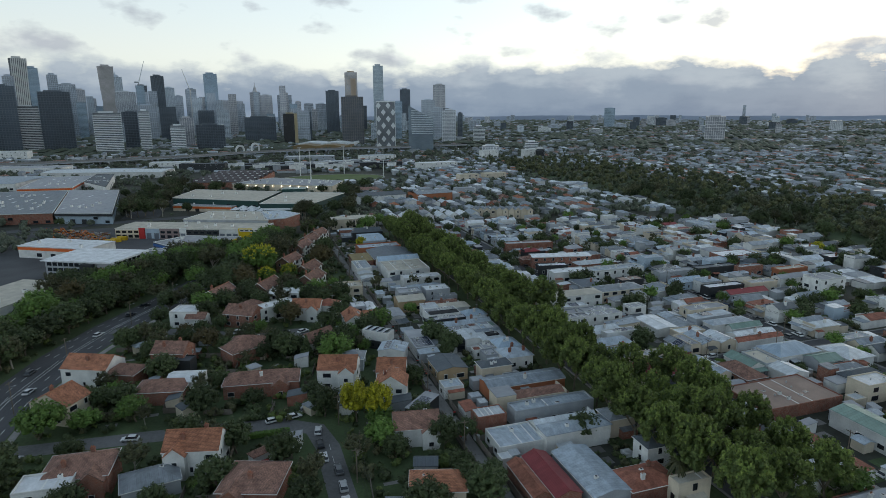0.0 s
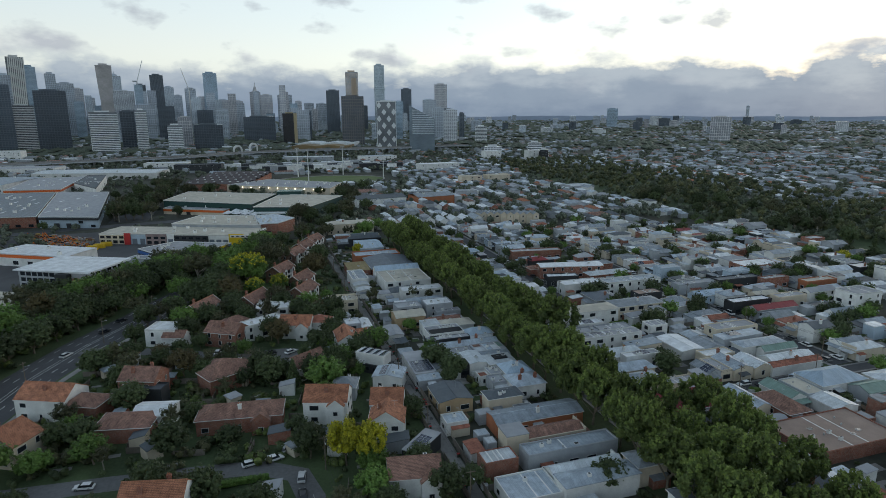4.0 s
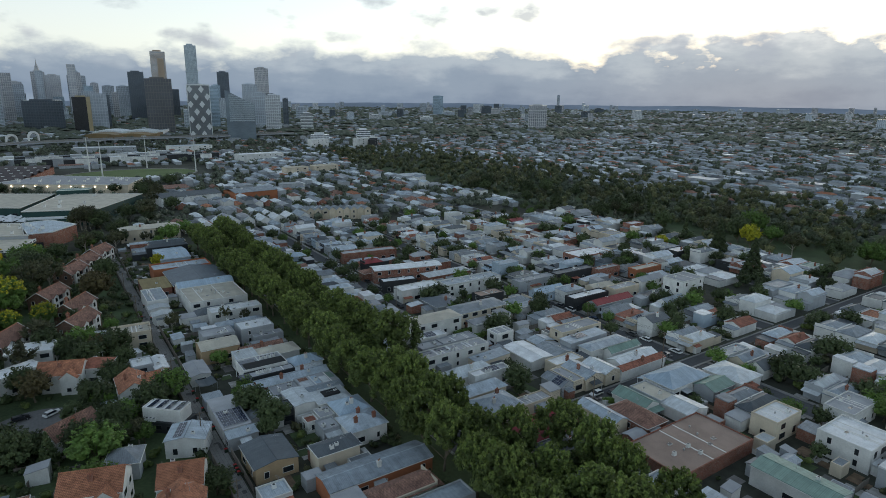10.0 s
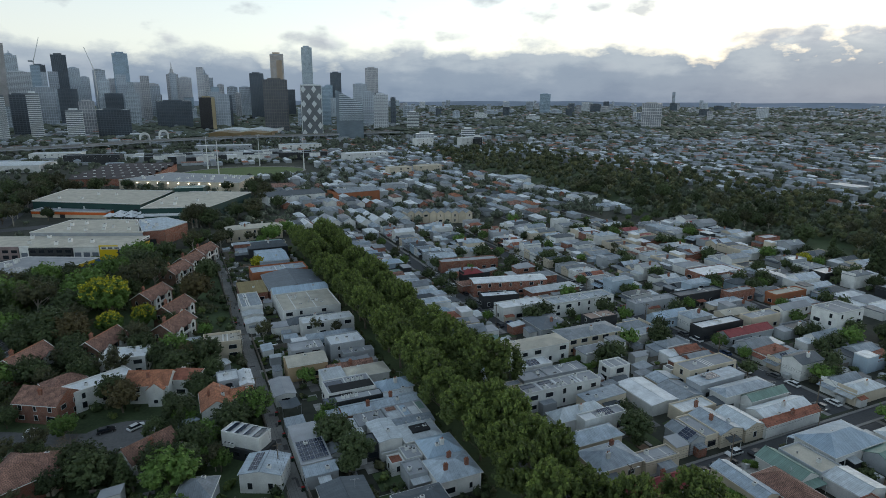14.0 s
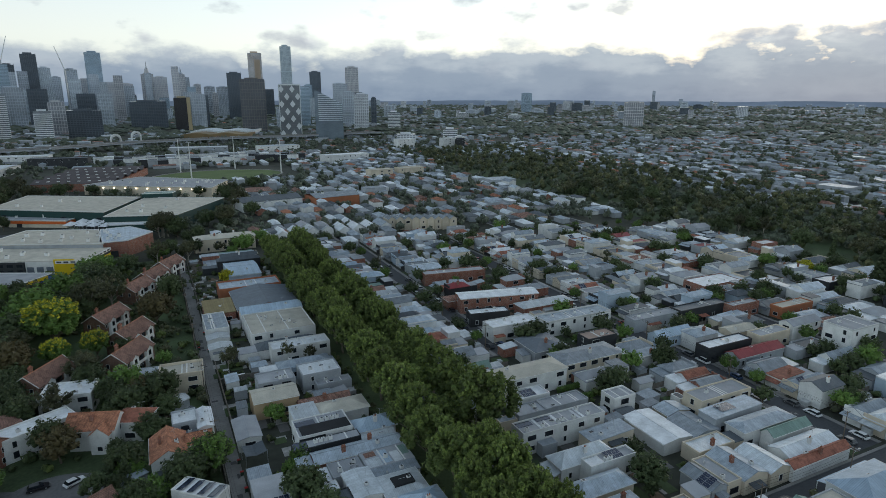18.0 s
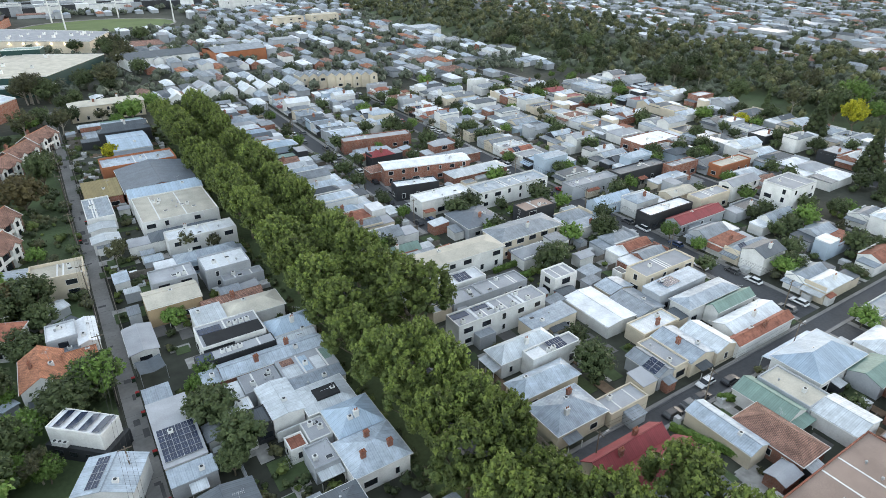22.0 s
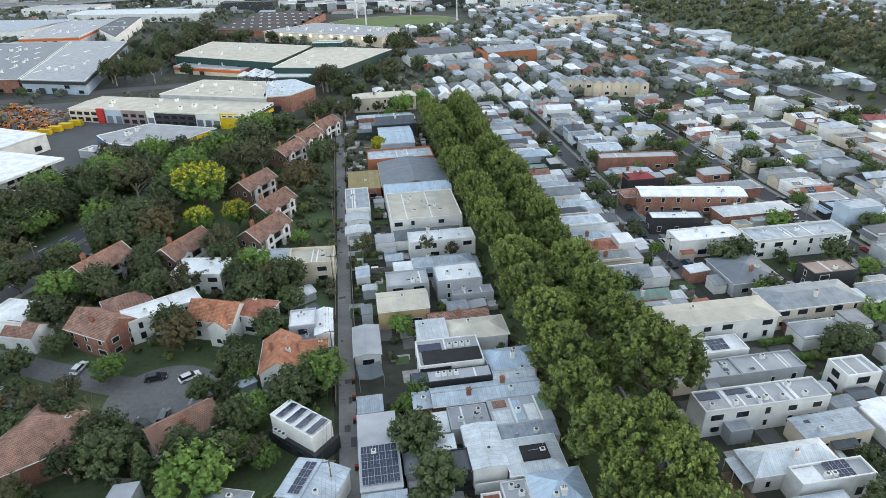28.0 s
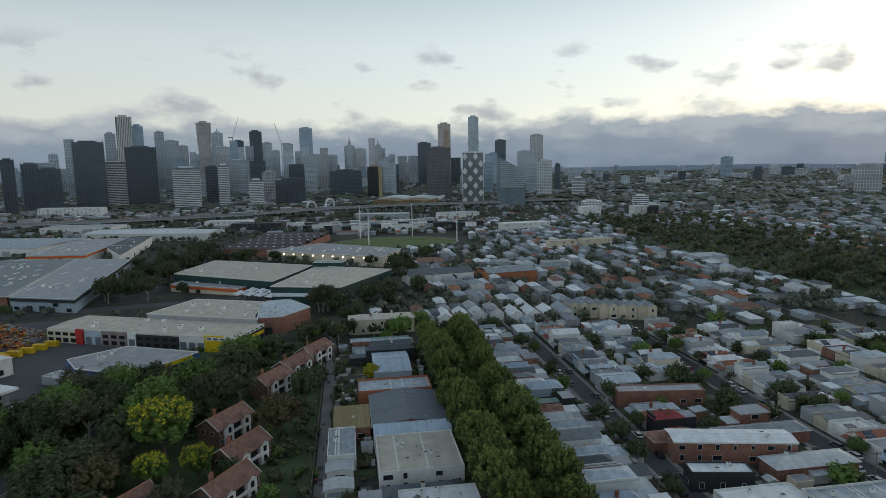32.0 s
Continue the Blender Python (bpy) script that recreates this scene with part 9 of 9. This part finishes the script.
def yard_fences():
    """Paling fences along the lot lines behind the terraces, past counting, with posts between the boards."""
    q = Mesh()
    rnd = random.Random(22)
    for x0, x1, y in LOT_LINES:
        if x1 - x0 < 1.5:
            continue
        n = max(1, int((x1 - x0) / 2.2))
        for i in range(n):
            a, b = x0 + (x1 - x0) * i / n, x0 + (x1 - x0) * (i + 1) / n
            q.box(a, b - 0.03, y - 0.04, y + 0.04, 0, 1.75 + rnd.uniform(-.08, .12))
    tagged(part("yard_fences", q, surface("grey_palings", (0.20, 0.18, 0.155), 0.9, 0.3, 1.2, 0.5, 0.2)), "weathered grey paling fences between the back yards", "fences", kind="stuff")


yard_fences()


def yard_clutter():
    """Paved bits, decks, tables and boxes in the back yards."""
    rnd = random.Random(23)
    kinds = (("yard_paving", surface("yard_concrete", (0.36, 0.35, 0.33), 0.9, 0.3, 0.8, 0.5, 0.15), "pale concrete paving patches in the back yards", "paving"),
             ("yard_decks", surface("deck_boards", (0.17, 0.12, 0.08), 0.85, 0.3, 1.0, 0.5, 0.2), "brown timber decks in the back yards", "decks"),
             ("yard_boxes", surface("painted_tin", (0.42, 0.43, 0.43), 0.6, 0.3, 0.8, 0.5, 0.2), "small pale huts, tanks and boxes in the back yards", "boxes"),
             ("yard_lawns", M_GRASS, "small mown lawns in the back yards", "grass"))
    got = [Mesh() for k in kinds]
    for i in range(3600):
        x, y = (rnd.uniform(2.4, 37), rnd.uniform(61.2, 87), rnd.uniform(96, 138), rnd.uniform(148, 191))[i % 4], rnd.uniform(88, 420)
        if 161 < y < 168 or not free(x - 1, y - 1, x + 1, y + 1, 0.0):
            continue
        k = rnd.choices((0, 1, 2, 3), (5, 1.5, 3, 4))[0]
        w, d = rnd.uniform(1.0, 2.4), rnd.uniform(1.0, 2.6)
        if k == 2:
            w, d = w * 0.5, d * 0.5
        z = (0.03, 0.16, rnd.uniform(0.7, 2.0), 0.05)[k] + i * 0.00001
        got[k].box(x - w, x + w, y - d, y + d, 0.0, z)
    for (name, mat, words, cat), q in zip(kinds, got):
        tagged(part(name, q, mat), words, cat, kind="stuff")


yard_clutter()


def box_house():
    """The white box on a dark lower storey, with rows of tilted panels on top."""
    top = thing("box_house", "white box-shaped house over a black lower storey, solar panels on top", "house", pose(-7.9, 213.2, 0, 0, 0, -43))
    q = Mesh()
    q.box(-5.8, 6.2, -3.1, 3.0, 0, 3.0)
    part("lower_storey", q, WALLS["dark"][0], top)
    q = Mesh()
    q.box(-5.3, 5.3, -2.4, 2.4, 3.004, 6.2)
    part("upper_storey", q, WALLS["white"][0], top)
    q = Mesh()
    q.box(-5.1, 5.1, -2.2, 2.2, 6.204, 6.3)
    part("roof", q, ROOFS["white"][0], top)
    q = Mesh()
    q.ring(-5.3, 5.3, -2.4, 2.4, 6.204, 6.5, 0.15)
    part("parapet", q, WALLS["white"][0], top)
    for k in range(4):
        q = Mesh()
        x = -4.3 + k * 2.5
        q.prism([(x, -2.0, 6.35), (x + 1.6, -2.0, 6.75), (x + 1.6, 2.0, 6.75), (x, 2.0, 6.35)], [(x, -2.0, 6.39), (x + 1.6, -2.0, 6.79), (x + 1.6, 2.0, 6.79), (x, 2.0, 6.39)])
        part("solar_panel", q, M_PANEL, top)
    for x in (-3.4, -0.6, 2.4):
        part("window", window_data(1.6, 1.2, True, 1), None, top, at=pose(x, -3.1, 1.0))
    for x in (-4.0, -3.0, -2.0):
        part("air_conditioner", vent_data(0), None, top, at=pose(x, -2.75, 3.02))


box_house()


def showroom_fronts():
    """Shop fronts in different colours along the long showroom building."""
    top = thing("shop_fronts", "row of shop fronts in red, mauve, black and white panels", "shop front", SHOWROOM)
    red = surface("red_panel", (0.42, 0.03, 0.03), 0.5, 0.1, 2.0, 0.4, 0)
    mauve = M_MAUVE
    door = surface("grey_roller_door", (0.13, 0.15, 0.18), 0.6, 0.1, 3.0, 0.4, 0.1)
    for x0, x1, z1, out, mat in ((-50, -33, 6.0, 0.5, WALLS["cream"][0]), (-33, -29, 7.4, 1.2, red), (-29, -18.6, 6.9, 0.3, WALLS["bluegrey"][0]), (-18.6, -5, 7.0, 1.0, mauve),
                                 (-5, 0, 7.2, 0.5, WALLS["white"][0]), (0, 22.4, 6.2, 0.9, WALLS["dark"][0]), (22.4, 35.9, 6.9, 0.3, WALLS["white"][0])):
        q = Mesh()
        q.box(x0 + 0.02, x1 - 0.02, -12.5 - out, -12.52, 0, z1)
        part("front_panel", q, mat, top)
        for i in range(int((x1 - x0) / 4.2)):
            u = x0 + (x1 - x0) * (i + 0.5) / int((x1 - x0) / 4.2)
            if mat == mauve or x0 == -50 or x0 == 0:
                part("window", window_data(3.0, 1.6, True, 1), None, top, at=pose(u, -12.5 - out, 3.8))
                part("window", window_data(3.0, 2.0, True, 1), None, top, at=pose(u, -12.5 - out, 0.6))
            elif mat != red:
                q = Mesh()
                q.box(u - 1.6, u + 1.6, -12.56 - out, -12.5 - out, 0, 3.8)
                part("roller_door", q, door, top)


showroom_fronts()


def road_office():
    """Grey three-storey office with a glass corner and a wide white roof."""
    top = thing("office_building", "grey three-storey office with glass front and wide white roof", "office", pose(-129, 364, 0, 0, 0, -28))
    q = Mesh()
    q.box(-18.5, 18.5, -13, 14, 0, 9.0)
    part("wall", q, WALLS["grey"][0], top)
    q = Mesh()
    q.prism([(-20.5, -14, 9.004), (21.5, -14, 9.004), (21.5, 15.5, 9.004), (-20.5, 15.5, 9.004)], [(-20.5, -14, 9.5), (21.5, -14, 9.9), (21.5, 15.5, 9.9), (-20.5, 15.5, 9.5)])
    part("roof", q, ROOFS["white"][0], top)
    q = Mesh()
    q.box(4, 10.5, -16, -13.02, 0, 8.6)
    part("stair_tower", q, WALLS["dark"][0], top)
    q = Mesh()
    q.box(12, 18, -19, -13.02, 2.6, 6.4)
    part("orange_panel", q, WALLS["orange"][0], top)
    q = Mesh()
    q.box(18.0, 24, -20, -8, 0, 6.2)
    part("white_wing", q, WALLS["white"][0], top)
    for k in range(3):
        for i in range(6):
            part("window", window_data(2.6, 1.9, True, 1), None, top, at=pose(-16 + i * 3.2, -13, 0.8 + k * 2.9))
        for i in range(5):
            part("window", window_data(2.6, 1.9, True, 1), None, top, at=pose(18.5, -5 + i * 3.8, 0.8 + k * 2.9, 0, 0, 90))
    TAKEN.append((-150, 342, -108, 388))


road_office()


def dealer_details():
    top = thing("dealer_canopy", "yellow fascia and solar panels round a car showroom", "canopy", pose(-79, 404, 0, 0, 0, -26))
    q = Mesh()
    q.box(0, 27, -0.3, 0, 3.9, 5.3)
    part("fascia", q, M_SIGN, top, at=pose(0, 0, 0, 0, 0, 26) @ pose(6.4, -18.3, 0, 0, 0, 53.5))
    for i in range(2):
        solar_array(top, -6 + i * 11, -6, 5.5, 8, 4, 0)


dealer_details()


def scrap_heap():
    """Rusty machinery and scrap piled in the yard, past counting."""
    rnd = random.Random(40)
    mats = (surface("rusted_scrap", (0.16, 0.075, 0.04), 0.9, 0.5, 2.0, 0.5, 0.3), surface("grey_scrap", (0.22, 0.22, 0.22), 0.7, 0.5, 2.0, 0.5, 0.3), surface("ochre_scrap", (0.38, 0.24, 0.06), 0.8, 0.4, 2.0, 0.5, 0.3))
    got = [Mesh() for m in mats]
    for i in range(900):
        u, v = rnd.random(), rnd.random()
        x, y = -182 + 40 * u + rnd.uniform(-2, 2), 497 - 44 * u * 0.7 - 26 * (v - 0.3)
        z = rnd.random() ** 2 * 1.6
        a, l = rnd.uniform(0, 3.14), rnd.uniform(0.4, 1.8)
        c, s = math.cos(a) * l, math.sin(a) * l
        w = rnd.uniform(0.15, 0.7)
        lo = [(x - c + s * w, y - s - c * w, z * .6), (x + c + s * w, y + s - c * w, z * .6), (x + c - s * w, y + s + c * w, z * .6), (x - c - s * w, y - s + c * w, z * .6)]
        t = rnd.uniform(0.3, 1.5)
        got[rnd.choices((0, 1, 2), (5, 4, 2))[0]].prism([(p[0], p[1], 0) for p in lo], [(p[0] + rnd.uniform(-.3, .3), p[1] + rnd.uniform(-.3, .3), p[2] + t) for p in lo])
    for q, m, w in zip(got, mats, ("rusty brown", "grey", "ochre yellow")):
        tagged(part("scrap_heap", q, m), f"{w} scrap and machine parts piled in the yard", "scrap", kind="stuff")


scrap_heap()


def yard_trees():
    """Small trees in back yards and tall gums between the trade sheds."""
    rnd = random.Random(41)
    n = 0
    for i in range(6000):
        x, y = rnd.uniform(61, 298), rnd.uniform(90, 424)
        r = 1.5
        if 160 < y < 168 or any(a - 0.5 < x < b + 0.5 for a, b in ((88, 94.4), (139.6, 146.8), (193, 200), (246, 253))) and y > 100 or not free(x - r, y - r, x + r, y + r, 0.0):
            continue
        tree("small" if rnd.random() < 0.72 else "smallgreen", x, y, rnd.uniform(3.4, 6.4), rnd.uniform(0.9, 1.3), group="back yard trees")
        TAKEN.append((x - r, y - r, x + r, y + r))
        n += 1
        if n == 120:
            break
    for x0, x1, y0, y1, k in ((-150, -114, 545, 690, 34), (-118, -70, 556, 575, 3), (-12, 14, 486, 506, 8), (10, 40, 500, 540, 10), (40, 66, 560, 640, 16), (-60, 70, 690, 712, 8), (-110, -70, 655, 690, 8), (-140, -110, 690, 760, 8)):
        for i in range(k):
            x, y = rnd.uniform(x0, x1), rnd.uniform(y0, y1)
            if free(x - 1.5, y - 1.5, x + 1.5, y + 1.5, 0):
                tree(rnd.choice(("gum", "gum", "dark")), x, y, rnd.uniform(10, 15), rnd.uniform(1.0, 1.3), "tall gum tree between the trade sheds", "trees between the sheds")


yard_trees()


def palm(x, y, h):
    top = thing("palm_tree", "tall palm tree with drooping grey-green fronds", "palm tree", pose(x, y, 0))
    q = Mesh()
    for i in range(6):
        q.tube((0.05 * i, 0, h * i / 6), (0.05 * (i + 1), 0, h * (i + 1) / 6 + 0.05), 0.26 - 0.015 * i, 0.25 - 0.015 * i, 8)
    part("trunk", q, M_BARK, top)
    rnd = random.Random(9)
    for k in range(26):
        a, lift = k * 2.4, rnd.uniform(-0.3, 1.1)
        q = Mesh()
        pts = []
        for i in range(7):
            t = i / 6
            r = 2.6 * t
            pts.append((0.3 + r * math.cos(a), r * math.sin(a), h + lift * r - 0.42 * r * r))
        for i in range(6):
            w0, w1 = 0.32 * math.sin(math.pi * (i / 6 * 0.85 + 0.12)), 0.32 * math.sin(math.pi * ((i + 1) / 6 * 0.85 + 0.12))
            u = (-math.sin(a), math.cos(a))
            p, e = pts[i], pts[i + 1]
            c = [(p[0] - u[0] * w0, p[1] - u[1] * w0, p[2] - 0.05), (e[0] - u[0] * w1, e[1] - u[1] * w1, e[2] - 0.05), (e[0] + u[0] * w1, e[1] + u[1] * w1, e[2] - 0.05), (p[0] + u[0] * w0, p[1] + u[1] * w0, p[2] - 0.05)]
            q.prism(c, [(v[0], v[1], v[2] + 0.05) for v in c])
        part("frond", q, M_GUM, top)


palm(36.2, 105.2, 8.0)


def awnings_and_decks():
    """Low roofs over back doors and side passages, where there is room beside a house."""
    rnd = random.Random(70)
    for top, x0, y0, x1, y1, h, roof in list(BUILT):
        if x1 > 200 or y1 > 430 or rnd.random() < 0.3:
            continue
        w, d = x1 - x0, y1 - y0
        dep = rnd.uniform(1.2, 2.6)
        a = rnd.uniform(0, 0.4) * w
        b = min(w, a + rnd.uniform(2.4, 6.0))
        if not free(x0 + a, y0 - dep, x0 + b, y0 - 0.1, 0.0):
            continue
        TAKEN.append((x0 + a, y0 - dep, x0 + b, y0 - 0.1))
        X, Y = -w / 2, -d / 2
        z = min(h - 0.4, 2.7)
        q = Mesh()
        lo = [(X + a, Y - dep, z - 0.35), (X + b, Y - dep, z - 0.35), (X + b, Y - 0.01, z), (X + a, Y - 0.01, z)]
        q.prism(lo, [(p[0], p[1], p[2] + 0.1) for p in lo])
        part("awning", q, ROOFS[rnd.choice((roof, "grey", "pale", "slate", "rust"))][0], top)
        if rnd.random() < 0.5:
            q = Mesh()
            q.box(X + a + 0.1, X + b - 0.1, Y - dep + 0.2, Y - 0.02, 0, z - 0.4)
            part("lean_to", q, WALLS[rnd.choice(("white", "grey", "cream", "dark", "brick"))][0], top)
        else:
            for u in (a + 0.1, b - 0.1):
                part("post", cached(("post", 2.2), lambda: post_data(2.2)), None, top, at=pose(X + u, Y - dep + 0.1, 0))


awnings_and_decks()


def market_lamps():
    bulb = bpy.data.materials.new("warm_bulb")
    bulb.use_nodes = True
    b = bulb.node_tree.nodes["Principled BSDF"]
    b.inputs["Emission Color"].default_value = (1.0, 0.86, 0.62, 1)
    b.inputs["Emission Strength"].default_value = 6.0
    for i in range(11):
        q = Mesh()
        u = (i + 0.8) / 11.6
        x, y = -64.5 + 98 * u, 9.3 - 61 * u
        q.tube((x, y - 0.6, 6.2), (x, y - 0.6, 6.9), 0.45, 0.45, 8)
        part("wall_lamp", q, bulb, market, "round warm white wall lamp")


market_lamps()


def crane(x, y, h, turn):
    top = thing("tower_crane", "thin tower crane above a building site in the city", "crane", pose(x, y, 0, 0, 0, turn), "tower cranes")
    q = Mesh()
    q.box(-1.2, 1.2, -1.2, 1.2, 0, h)
    part("mast", q, M_METAL, top)
    q = Mesh()
    q.prism([(-1, -1, h - 2), (1, -1, h - 2), (1, 1, h - 2), (-1, 1, h - 2)], [(20, -0.6, h + 62), (21.2, -0.6, h + 62), (21.2, 0.6, h + 62), (20, 0.6, h + 62)])
    part("jib", q, M_FRAME, top)
    q = Mesh()
    q.box(-12, -1.2, -1.2, 1.2, h - 3, h + 1)
    part("counterweight", q, WALLS["grey"][0], top)


crane(-330, 2110, 170, 20)
crane(-190, 2150, 150, 160)
